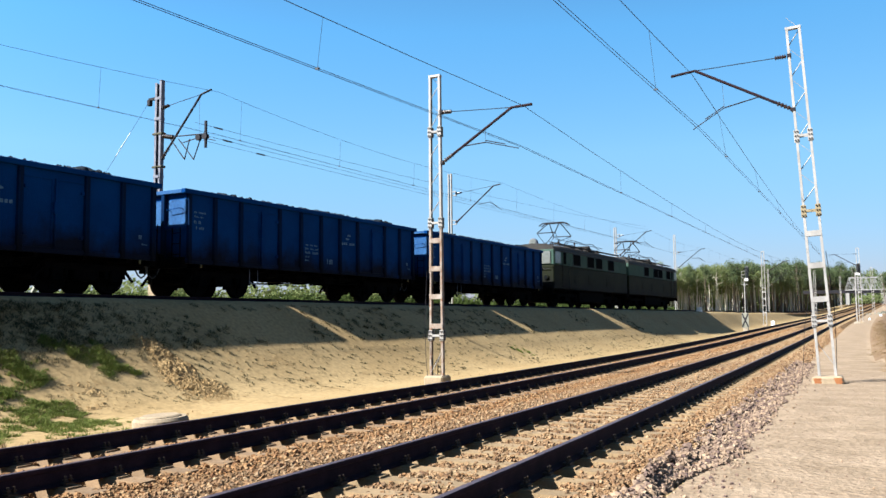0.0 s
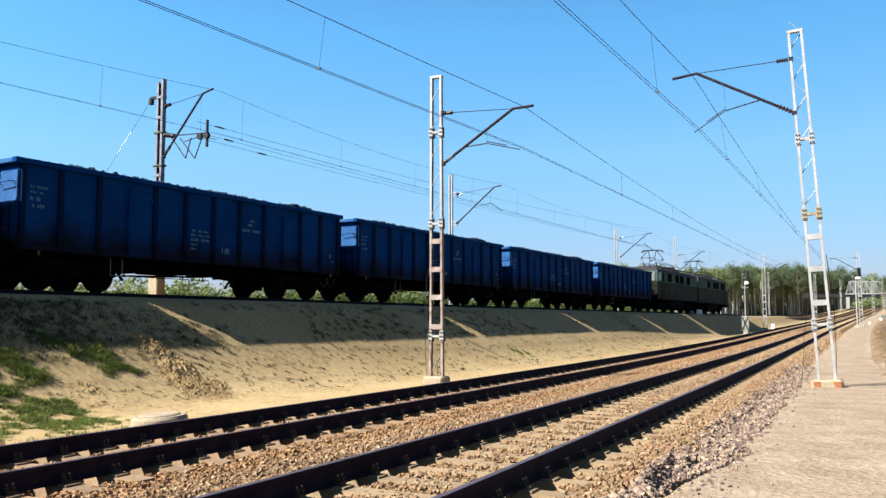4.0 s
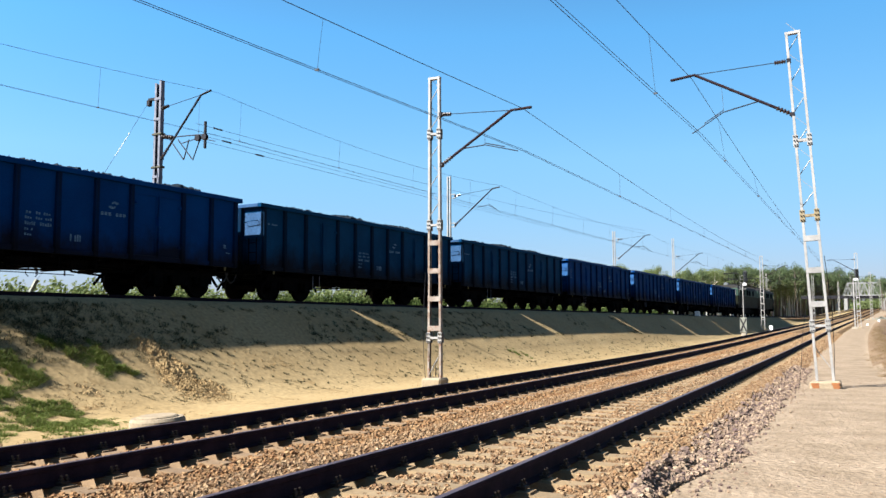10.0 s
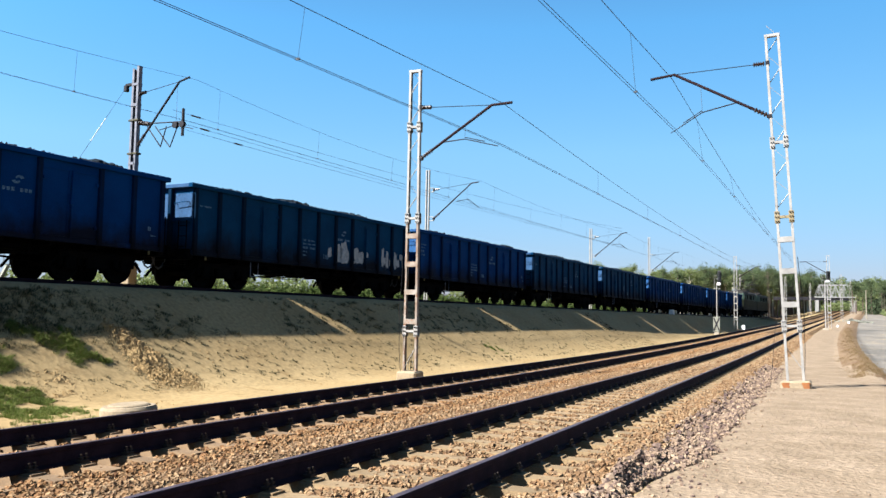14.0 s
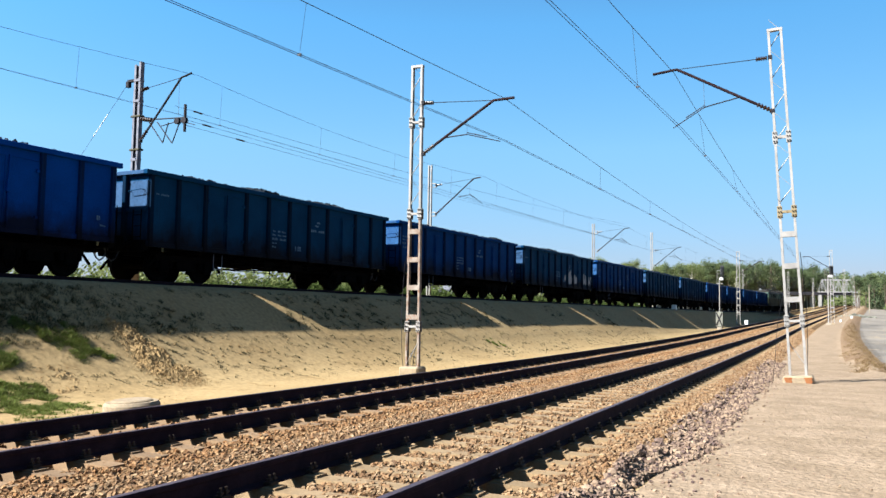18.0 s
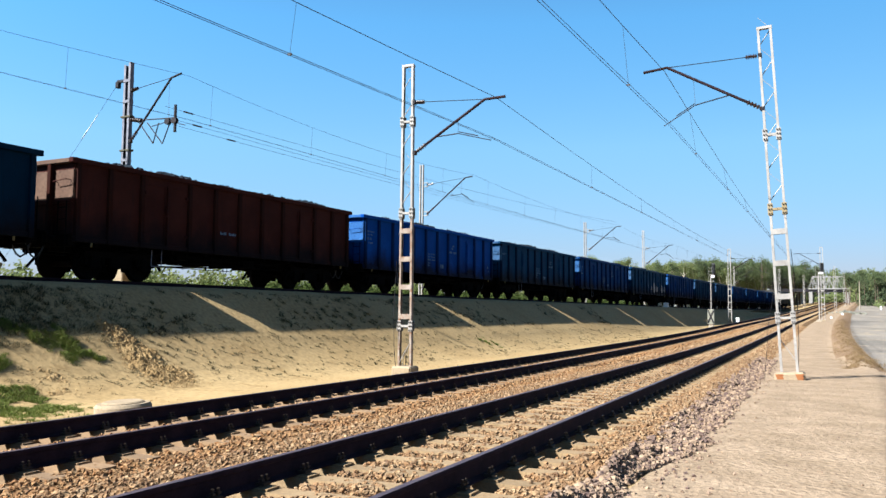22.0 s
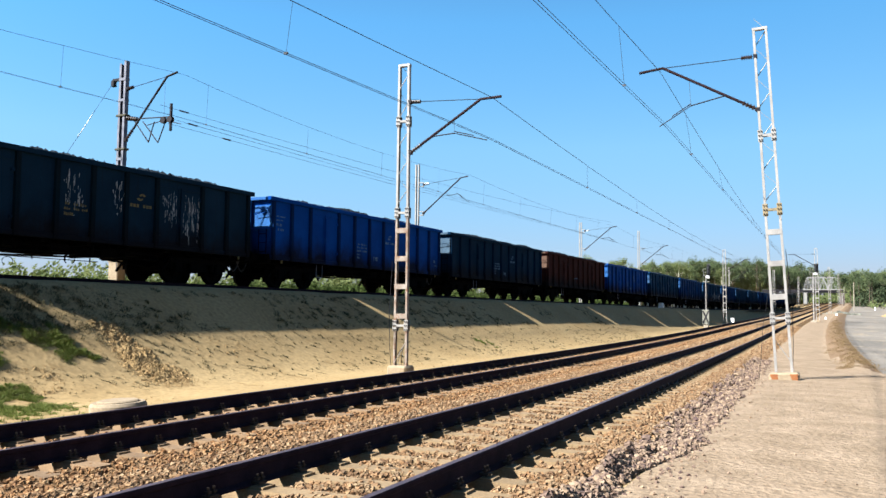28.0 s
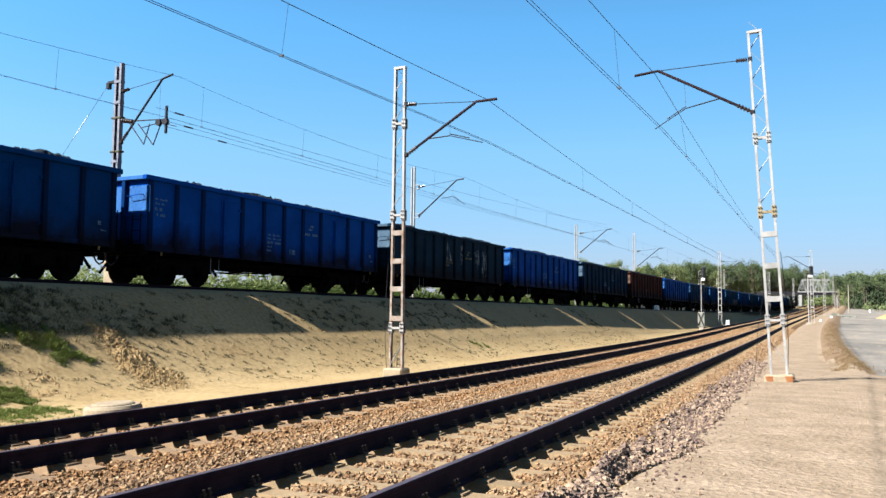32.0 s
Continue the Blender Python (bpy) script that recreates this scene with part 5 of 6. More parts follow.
def marks(w, bars, logo=True, mat=None, swap=()):
    """Lettering that cannot be read, as bars on the wagon's side (y, z, length, height), and the company's mark as plain shapes."""
    mat = mat or M_MARK
    x = SIDE + 0.017
    for y, z, l, h in bars:
        bm = bmesh.new()
        n = max(1, round(l / 0.065))
        for k in range(n):
            if (k * 7 + round(z * 100)) % 6 == 5 and n > 3:
                continue
            a = y - l / 2 + l * k / n
            box(bm, x, x + 0.004, a, a + l / n * 0.68, z - h / 2, z + h / 2 - 0.012 * (k % 3))
        part("marking", bm, mat, w)["kind"] = "stuff"
    if logo:
        y, z = stile_y(7.5), 2.42
        bm = bmesh.new()
        for a0 in (0.3, 3.44):
            for k in range(7):
                a, b = a0 + k * 0.32, a0 + (k + 1) * 0.32
                ra, rb = 0.15 - 0.012 * k, 0.15 - 0.012 * (k + 1)
                p = [bm.verts.new((x + 0.004, y + r * 1.25 * math.cos(t), z + r * math.sin(t))) for r, t in ((ra, a), (rb, b), (rb * 0.45, b), (ra * 0.45, a))]
                bm.faces.new(p)
        part("emblem", bm, mat, w)
        for k in range(7):
            if (k == 3):
                continue
            bm = bmesh.new()
            yy = y - 0.36 + 0.12 * k
            box(bm, x, x + 0.004, yy - 0.042, yy + 0.042, z - 0.30, z - 0.21)
            part("marking", bm, mat, w)


TEXT = [(stile_y(5.5) - 0.2, 1.95, 0.16, 0.07), (stile_y(5.5) + 0.2, 1.95, 0.42, 0.07), (stile_y(5.5) - 0.2, 1.82, 0.2, 0.07), (stile_y(5.5) + 0.22, 1.82, 0.46, 0.07),
        (stile_y(5.5) - 0.12, 1.68, 0.36, 0.09), (stile_y(5.5) + 0.28, 1.68, 0.34, 0.09), (stile_y(5.5) - 0.18, 1.53, 0.24, 0.06), (stile_y(5.5) - 0.16, 1.40, 0.28, 0.06),
        (stile_y(6.5), 1.42, 0.34, 0.18), (-HALF + 0.55, 2.55, 0.5, 0.06), (-HALF + 0.5, 2.42, 0.38, 0.06), (-HALF + 0.45, 2.25, 0.3, 0.10), (-HALF + 0.55, 2.08, 0.34, 0.09),
        (HALF - 0.5, 1.62, 0.12, 0.12), (HALF - 0.35, 1.42, 0.2, 0.05)]
FEW = TEXT[:8]


def speed_rows():
    """Seconds and how far the second wagon's tail has come along the line."""
    return ((0, 17.45), (2, 28.6), (4, 40.15), (6, 52.05), (7.5, 61.18), (9, 70.55), (11, 83.43), (13, 96.45), (15.5, 112.80), (18, 129.20), (20, 142.30), (23, 161.45), (25, 173.90), (28, 191.53), (30, 202.95), (32, 214.12))


def run(t):
    """The same, at any time, smoothly."""
    rows = speed_rows()
    ts, ss = [r[0] for r in rows], [r[1] for r in rows]
    i = max(0, min(len(ts) - 2, sum(1 for q in ts if q <= t) - 1))

    def slope(k):
        if k == 0:
            return 5.6
        if k == len(ts) - 1:
            return 5.55
        return (ss[k + 1] - ss[k - 1]) / (ts[k + 1] - ts[k - 1])
    h = ts[i + 1] - ts[i]
    u = (t - ts[i]) / h
    return ((2 * u ** 3 - 3 * u * u + 1) * ss[i] + (u ** 3 - 2 * u * u + u) * h * slope(i) + (3 * u * u - 2 * u ** 3) * ss[i + 1] + (u ** 3 - u * u) * h * slope(i + 1))


templates = {
    "blue": wagon_template("coal_wagon", M_BLUE, "weathered blue open wagon heaped with coal", 0.0, M_SUNLIT["blue"], M_STILE_SHADE["blue"]),
    "bright": wagon_template("coal_wagon", M_BRIGHT, "bright blue open wagon with white lettering, heaped with coal", 3.0, M_SUNLIT["bright"], M_STILE_SHADE["bright"]),
    "dull": wagon_template("coal_wagon", M_DULL, "dull dark blue grimy open wagon heaped with coal", 7.0, M_SUNLIT["dull"], M_STILE_SHADE["dull"]),
    "teal": wagon_template("coal_wagon", M_TEAL, "faded grey-blue open wagon with whitish streaks, loaded with coal", 11.0, M_SUNLIT["teal"], M_STILE_SHADE["teal"]),
    "navy": wagon_template("coal_wagon", M_NAVY, "dark grimy navy-blue open wagon heaped with coal", 19.0, M_SUNLIT["teal"], M_STILE_SHADE["dull"]),
    "brown": wagon_template("coal_wagon", M_BROWN, "red-brown open wagon heaped with coal", 15.0, M_SUNLIT["brown"], M_STILE_SHADE["brown"]),
}
marks(templates["blue"], TEXT)
marks(templates["bright"], TEXT)
marks(templates["dull"], TEXT[:10])
marks(templates["teal"], FEW[:5], mat=M_YELLOWMARK)
marks(templates["navy"], TEXT[:9])
marks(templates["brown"], FEW[4:6], False)


def spray(w, blobs, name="overspray", label="white sprayed patch", each=True):
    """Chalky overspray on a wagon's side: rows of y, z, width, height."""
    rnd = random.Random(3)
    bm = None
    for y, z, wd, ht in blobs:
        bm = bmesh.new() if each or bm is None else bm
        n, x = (18 if each else 9), SIDE + (0.019 if each and not 2.1 < abs(y) < 4.3 else 0.029)
        c = bm.verts.new((x, y, z))
        ring = []
        for k in range(n):
            a = 6.283 * k / n
            r = 1 + rnd.uniform(-0.3, 0.2)
            p = (abs(math.cos(a)) ** 0.6 * math.copysign(1, math.cos(a)), abs(math.sin(a)) ** 0.6 * math.copysign(1, math.sin(a)))
            ring.append(bm.verts.new((x, y + wd / 2 * r * p[0], z + ht / 2 * r * p[1])))
        for k in range(n):
            bm.faces.new((c, ring[k], ring[(k + 1) % n]))
        if each:
            part(name, bm, M_CHALK, w, label)
    if not each:
        part(name, bm, M_CHALK, w, label)


# the wagons in order from the engine
ORDER = ("blue", "blue", "blue", "blue", "dull", "dull", "blue", "dull", "blue", "dull", "bright", "brown", "navy", "bright", "teal", "bright", "blue")
WAGONS = []
LEAD = 31.49                    # the first wagon's tail at the start


def wagon_pose(tail):
    return frame_at(tail + HALF, train_x, train_z)


for n, kind in enumerate(ORDER):
    w = copy_thing(templates[kind], wagon_pose(LEAD - PITCH * n))
    WAGONS.append((w, LEAD - 17.45 - PITCH * n))
    if n == 7:
        w["label"] = "blue open wagon with white graffiti patches, heaped with coal"
        spray(w, ((0.80, 1.62, 0.25, 0.40), (1.35, 1.62, 0.55, 0.70), (1.75, 1.68, 0.60, 0.80), (2.50, 1.58, 0.55, 0.62), (2.95, 1.55, 0.50, 0.55), (3.40, 1.70, 0.16, 0.22),
                  (4.62, 1.70, 0.20, 0.85), (4.76, 1.55, 0.26, 0.30), (4.98, 1.62, 0.22, 0.80), (5.24, 1.50, 0.16, 0.40), (5.66, 1.62, 0.22, 0.70), (5.86, 1.50, 0.30, 0.36), (6.14, 1.80, 0.34, 0.24), (6.30, 1.48, 0.20, 0.42)))
    if n == 14:
        rnd = random.Random(n)
        runs = ((5.20, 5.75, 1.95, 2.85), (6.60, 6.95, 1.75, 2.80), (8.02, 8.10, 1.9, 2.7), (8.2, 8.9, 2.0, 2.7), (9.15, 9.9, 1.45, 2.75), (9.15, 9.9, 1.45, 2.75))
        for a, b, lo, hi in runs:
            rows = []
            for k in range(int(26 * (0.4 + (b - a)))):
                y = stile_y(a + (b - a) * rnd.random())
                z = rnd.uniform(lo, hi)
                for q in range(rnd.randint(1, 4)):
                    ht = rnd.uniform(0.03, 0.16)
                    rows.append((y + rnd.uniform(-0.012, 0.012), z, rnd.uniform(0.008, 0.026), ht))
                    z -= ht * rnd.uniform(0.7, 1.4)
            spray(w, [r for r in rows if r[1] > 1.2], "run_stain", "whitish streaks run down the side", False)
for tmp in templates.values():
    for o in [*tmp.children_recursive, tmp]:
        bpy.data.objects.remove(o)
for w, _ in WAGONS:
    for o in w.children_recursive:
        if o.name.startswith("wheelset"):
            ROLLING.append((o, 0.46))


# ---- the engine ----
M_GREEN = paint("dark_green_engine_paint", (0.0125, 0.0150, 0.0085), (0.0190, 0.0205, 0.0115), amount=0.55)
M_PALEGREEN = paint("pale_green_engine_band", (0.0350, 0.0680, 0.0520), (0.0500, 0.0850, 0.0670), amount=0.60)
M_ROOF = worn("engine_roof", (0.0119, 0.0107, 0.0095), (0.0213, 0.0178, 0.0142), 2, 30, 0.85)
M_GLASS, _tree, _b = material("dark_glass", 0.6, 0.0, 0.0)
_b.inputs["Base Color"].default_value = (0.006, 0.007, 0.008, 1)
M_PALEGLASS = worn("pale_glass", (0.0990, 0.1056, 0.0960), (0.1350, 0.1440, 0.1344), 8, 50, 0.2)


def pantograph(parent, y):
    """A raised diamond pantograph."""
    t = part("pantograph_base", boxes((-0.65, 0.65, y - 0.6, y - 0.5, 4.0, 4.06), (-0.65, 0.65, y + 0.5, y + 0.6, 4.0, 4.06), (-0.62, -0.56, y - 0.6, y + 0.6, 4.0, 4.05), (0.56, 0.62, y - 0.6, y + 0.6, 4.0, 4.05)), M_DARKSTEEL, parent)
    for s in (-1, 1):
        for x0, x1, x2 in ((-0.5, -0.62, -0.38), (0.5, 0.62, 0.38)):
            bm = bmesh.new()
            sweep(bm, ((x0, y + s * 0.35, 4.05), (x1, y + s * 1.42, 4.70), (x2, y + s * 0.10, 5.45)), 0.034)
            part("pantograph_arm", bm, M_DARKSTEEL, t)
        for a, b, r in (((-0.62, y + s * 1.42, 4.70), (0.62, y + s * 1.42, 4.70), 0.032), ((-0.5, y + s * 0.35, 4.05), (0.62, y + s * 1.42, 4.70), 0.022)):
            bm = bmesh.new()
            tube(bm, a, b, r, seg=6)
            part("pantograph_brace", bm, M_DARKSTEEL, t)
    for q in (-0.22, 0.22):
        bm = bmesh.new()
        pts = ((-0.98, 5.30), (-0.72, 5.47), (0.72, 5.47), (0.98, 5.30))
        for a, b in zip(pts, pts[1:]):
            tube(bm, (a[0], y + q, a[1]), (b[0], y + q, b[1]), 0.036, seg=6)
        part("collector_bow", bm, M_DARKSTEEL, t)


def engine_section(name, cab, label):
    """One half of the two-section electric engine; cab: +1 when its cab looks ahead."""
    e = empty(name, pose(0, 0, 0), label, "locomotive", "sections of the engine")
    h, w, waist = 7.18, 1.45, 2.50
    bm = bmesh.new()
    box(bm, -w, w, -h, h, 1.05, waist, 0.05)
    part("lower_body", bm, M_GREEN, e)
    bm = bmesh.new()
    box(bm, -w + 0.01, w - 0.01, -h + 0.06, h - 0.06, waist, 3.46, 0.05)
    part("upper_body", bm, M_PALEGREEN, e, "pale green band with windows")
    bm = bmesh.new()
    prof = ((-w + 0.02, 3.38), (-w + 0.08, 3.60), (-0.9, 3.80), (0, 3.86), (0.9, 3.80), (w - 0.08, 3.60), (w - 0.02, 3.38))
    rings = [[bm.verts.new((x, y, z)) for x, z in prof] for y in (-h + 0.1, h - 0.1)]
    for i in range(len(prof) - 1):
        bm.faces.new((rings[0][i], rings[0][i + 1], rings[1][i + 1], rings[1][i]))
    bm.faces.new(rings[0][::-1])
    bm.faces.new(rings[1])
    part("roof", bm, M_ROOF, e)
    for s in (-1, 1):
        for y in (-3.30, -0.70, 0.95, 3.48) if cab < 0 else (-2.45, 0.24, 1.66, 4.23):
            bm = bmesh.new()
            x0, x1 = sorted((s * (w - 0.02), s * (w + 0.012)))
            wd = 0.68
            box(bm, x0, x1, y - wd, y + wd, 2.58, 3.38, 0.004)
            f = part("window_frame", bm, M_DARKSTEEL, e)
            bm = bmesh.new()
            x0, x1 = sorted((s * (w + 0.005), s * (w + 0.016)))
            box(bm, x0, x1, y - wd + 0.06, y + wd - 0.06, 2.64, 3.32)
            part("pane", bm, M_GLASS, f)
        bm = bmesh.new()
        x0, x1 = sorted((s * (w - 0.01), s * (w + 0.014)))
        box(bm, x0, x1, cab * 5.4 - 0.40, cab * 5.4 + 0.40, 1.2, waist, 0.004)
        d = part("cab_door", bm, M_GREEN, e)
        bm = bmesh.new()
        x0, x1 = sorted((s * (w + 0.01), s * (w + 0.02)))
        box(bm, x0, x1, cab * 5.4 - 0.22, cab * 5.4 + 0.22, 2.62, 3.34)
        part("pane", bm, M_GLASS, d)
        bm = bmesh.new()
        box(bm, x0, x1, cab * 6.55 - 0.43, cab * 6.55 + 0.43, 2.62, 3.32)
        part("cab_side_window", bm, M_PALEGLASS, e, "cab side window with a pale pane")
        bm = bmesh.new()
        for q in (-0.52, 0.52):
            tube(bm, (s * (w + 0.07), cab * 5.4 + q, 1.1), (s * (w + 0.07), cab * 5.4 + q, 2.7), 0.016, seg=6)
        part("hand_rail", bm, M_DARKSTEEL, e)
        bm = bmesh.new()
        for k in range(3):
            x0, x1 = sorted((s * (w - 0.1), s * (w + 0.05)))
            box(bm, x0, x1, cab * 5.4 - 0.25, cab * 5.4 + 0.25, 0.35 + 0.28 * k, 0.38 + 0.28 * k)
        part("cab_steps", bm, M_UNDER, e)
    for y in (-1, 1):
        front = y == cab
        bm = bmesh.new()
        y0, y1 = sorted((y * (h - 0.02), y * (h + 0.16)))
        box(bm, -1.4, 1.4, y0, y1, 0.75, 1.12, 0.02)
        hs = part("headstock", bm, M_UNDER, e)
        for s in (-1, 1):
            bm = bmesh.new()
            lathe(bm, (s * 0.875, y * (h + 0.14), 1.03), (s * 0.875, y * (h + 0.52), 1.03), ((0, 0.14), (0.15, 0.14), (0.16, 0.09), (0.85, 0.08), (0.87, 0.24), (1.0, 0.22)), 14)
            part("buffer", bm, M_UNDER, hs)
        if front:
            for s in (-1, 1):
                bm = bmesh.new()
                y0, y1 = sorted((y * (h - 0.04), y * (h + 0.012)))
                x0, x1 = sorted((s * 0.08, s * 1.22))
                box(bm, x0, x1, y0, y1, 2.58, 3.34, 0.004)
                # the rear screen's sunlit paleness is put into its glass colour
                part("windscreen", bm, M_PALEGLASS if cab < 0 else M_GLASS, e)
                bm = bmesh.new()
                lathe(bm, (s * 0.95, y * (h - 0.02), 1.75), (s * 0.95, y * (h + 0.10), 1.75), ((0, 0.17), (0.8, 0.17), (1, 0.14)), 14)
                lm = part("headlight", bm, M_GREEN, e)
                bm = bmesh.new()
                lathe(bm, (s * 0.95, y * (h + 0.09), 1.75), (s * 0.95, y * (h + 0.115), 1.75), ((0, 0.13), (1, 0.11)), 14)
                part("lens", bm, M_GLASS if cab < 0 else M_PALEGLASS, lm)
            bm = bmesh.new()
            lathe(bm, (0, y * (h - 0.6), 3.92), (0, y * (h - 0.20), 3.92), ((0, 0.14), (0.2, 0.24), (0.85, 0.27), (1.0, 0.25)), 16)
            lm = part("top_headlight", bm, M_OLDSTEEL, e, "round grey headlight housing")
            bm = bmesh.new()
            lathe(bm, (0, y * (h - 0.20), 3.92), (0, y * (h - 0.17), 3.92), ((0, 0.22), (1, 0.19)), 16)
            part("lens", bm, M_PALEGLASS, lm)
            bm = bmesh.new()
            tube(bm, (-1.2, y * (h + 0.08), 2.25), (1.2, y * (h + 0.08), 2.25), 0.018, seg=6)
            part("front_rail", bm, M_DARKSTEEL, e)
        else:
            bm = bmesh.new()
            y0, y1 = sorted((y * (h - 0.05), y * (h + 0.48)))
            box(bm, -0.75, 0.75, y0, y1, 1.15, 3.3, 0.05)
            part("gangway", bm, M_BLACK, e)
    rnd = random.Random(8)
    for k in range(9):
        y = -4.6 + 1.0 * k
        if abs(y + (3.45 if cab < 0 else 2.8)) < 1.3:
            continue
        bm = bmesh.new()
        wd, ln, top = rnd.uniform(0.45, 0.95), rnd.uniform(0.22, 0.42), 4.00 + rnd.uniform(0, 0.20)
        box(bm, -wd, wd, y - ln, y + ln, 3.80, top, 0.03)
        for q in range(3):
            box(bm, -wd + 0.06, wd - 0.06, y - ln * 0.8 + ln * 0.6 * q, y - ln * 0.5 + ln * 0.6 * q, top - 0.01, top + 0.05)
        part("roof_box", bm, M_ROOF, e)
    for k in range(6):
        bm = bmesh.new()
        insulator(bm, (0.5 * (-1) ** k, -4.0 + 1.4 * k, 4.0), (0.5 * (-1) ** k, -4.0 + 1.4 * k, 4.30), 0.07)
        part("roof_insulator", bm, M_INSULATOR, e)
    bm = bmesh.new()
    tube(bm, (0.5, -4.5, 4.32), (0.5, 4.5, 4.32), 0.018, seg=6)
    part("roof_conductor", bm, M_DARKSTEEL, e)
    for s in (-1, 1):
        bm = bmesh.new()
        box(bm, *sorted((s * 0.95, s * 1.25)), -6.0, 6.0, 3.86, 3.90)
        part("roof_walkway", bm, M_ROOF, e)
        bm = bmesh.new()
        sweep(bm, ((s * 0.8, -3.4, 4.05), (s * 0.8, -2.6, 4.38), (s * 0.6, 0.5, 4.34), (s * 0.75, 1.6, 4.42), (s * 0.7, 3.2, 4.10)), 0.022)
        part("roof_pipe", bm, M_DARKSTEEL, e)
        bm = bmesh.new()
        box(bm, *sorted((s * (w - 0.01), s * (w + 0.02))), -h + 0.1, h - 0.1, waist - 0.03, waist + 0.03, 0.004)
        part("waist_moulding", bm, M_GREEN, e)
        bm = bmesh.new()
        box(bm, *sorted((s * (w - 0.02), s * (w + 0.012))), -h + 0.1, h - 0.1, 3.34, 3.41, 0.004)
        part("rain_gutter", bm, M_ROOF, e)
        for y in (-3.3, -0.75, 2.9):
            bm = bmesh.new()
            box(bm, *sorted((s * (w - 0.01), s * (w + 0.010))), y - 0.45, y + 0.45, 1.45, 2.05, 0.004)
            for q in range(6):
                box(bm, *sorted((s * (w + 0.006), s * (w + 0.022))), y - 0.40, y + 0.40, 1.50 + 0.09 * q, 1.54 + 0.09 * q)
            part("louvre", bm, M_GREEN, e)
    pantograph(e, -3.45 if cab < 0 else -2.8)
    bm = bmesh.new()
    box(bm, -1.25, 1.25, -2.4, 2.4, 0.30, 1.05, 0.05)
    part("under_tank", bm, M_UNDER, e)
    # plain box added to close the see-through gap under the engine
    bm = bmesh.new()
    box(bm, -0.55, 0.55, -6.9, 6.9, 0.26, 1.06, 0.05)
    part("traction_gear", bm, M_UNDER, e)
    for y in (-4.1, 4.1):
        b = part("bogie", bogie_frame(bmesh.new(), 3.0, 0.60), M_UNDER, e)
        b.matrix_basis = pose(0, y, 0)
        for q in (-1.5, 1.5):
            o = shared("wheelset", LOCO_WHEELSET, b, pose(0, q, 0.60))
            ROLLING.append((o, 0.60))
    return e


WAGONS.append((engine_section("locomotive_section", -1, "dark green electric locomotive half with raised pantograph"), 53.38 - 17.45 - HALF))
WAGONS.append((engine_section("locomotive_section", 1, "leading dark green electric locomotive half with pantograph"), 68.20 - 17.45 - HALF))


# ---- plants, soil and distance ----
M_GRASS = island_stuff("fresh_grass", ((0.125, 0.135, 0.034), (0.068, 0.104, 0.013), (0.104, 0.145, 0.021), (0.150, 0.165, 0.038), (0.054, 0.082, 0.011), (0.185, 0.160, 0.062)), 0.85, 0.25)
M_DRYGRASS = island_stuff("dry_grass", ((0.1775, 0.1139, 0.0553), (0.2197, 0.1489, 0.0799), (0.1433, 0.0888, 0.0427), (0.1266, 0.0958, 0.0339)), 0.9, 0.2)
M_WEED = island_stuff("dull_weeds", ((0.030, 0.032, 0.012), (0.048, 0.046, 0.020), (0.085, 0.068, 0.034)), 0.9, 0.1)
M_CLOD = island_stuff("clay_clods", ((0.2628, 0.1737, 0.0778), (0.3285, 0.2321, 0.1092), (0.2234, 0.1416, 0.0622), (0.3679, 0.2701, 0.1350)))
M_LEAF = island_stuff("spring_leaves", ((0.098, 0.128, 0.046), (0.132, 0.162, 0.058), (0.170, 0.198, 0.080), (0.112, 0.142, 0.052)), 0.9, 0.35)
M_PINE = island_stuff("pine_needles", ((0.056, 0.084, 0.038), (0.075, 0.104, 0.045), (0.098, 0.126, 0.056)), 0.9, 0.25)
M_THICKET = island_stuff("thicket_leaves", ((0.030, 0.048, 0.022), (0.042, 0.060, 0.027), (0.056, 0.074, 0.034)), 0.9, 0.15)
M_BIRCH = worn("birch_bark", (0.5115, 0.4680, 0.4004), (0.6138, 0.5670, 0.4942), 2, 12, 0.85, spot=((0.1116, 0.0900, 0.0767), 4, 0.6))
M_MEADOWGRASS = island_stuff("tall_meadow_grass", ((0.046, 0.066, 0.017), (0.060, 0.080, 0.022), (0.074, 0.090, 0.030)), 0.95, 0.2, 0.03)
M_CLAY = worn("clay", (0.2482, 0.1643, 0.0755), (0.3139, 0.2190, 0.1085), 2.5, 26, 0.95, bump=1.0, depth=0.05, spot=((0.1898, 0.1168, 0.0493), 6, 0.58), spec=0.1)
M_SHRUB = island_stuff("shrub_leaves", ((0.036, 0.054, 0.015), (0.043, 0.062, 0.018), (0.050, 0.068, 0.021)), 0.95, 0.10, 0.03)
M_PINEBARK = worn("pine_bark", (0.0701, 0.0474, 0.0383), (0.1139, 0.0759, 0.0548), 2, 14, 0.9)


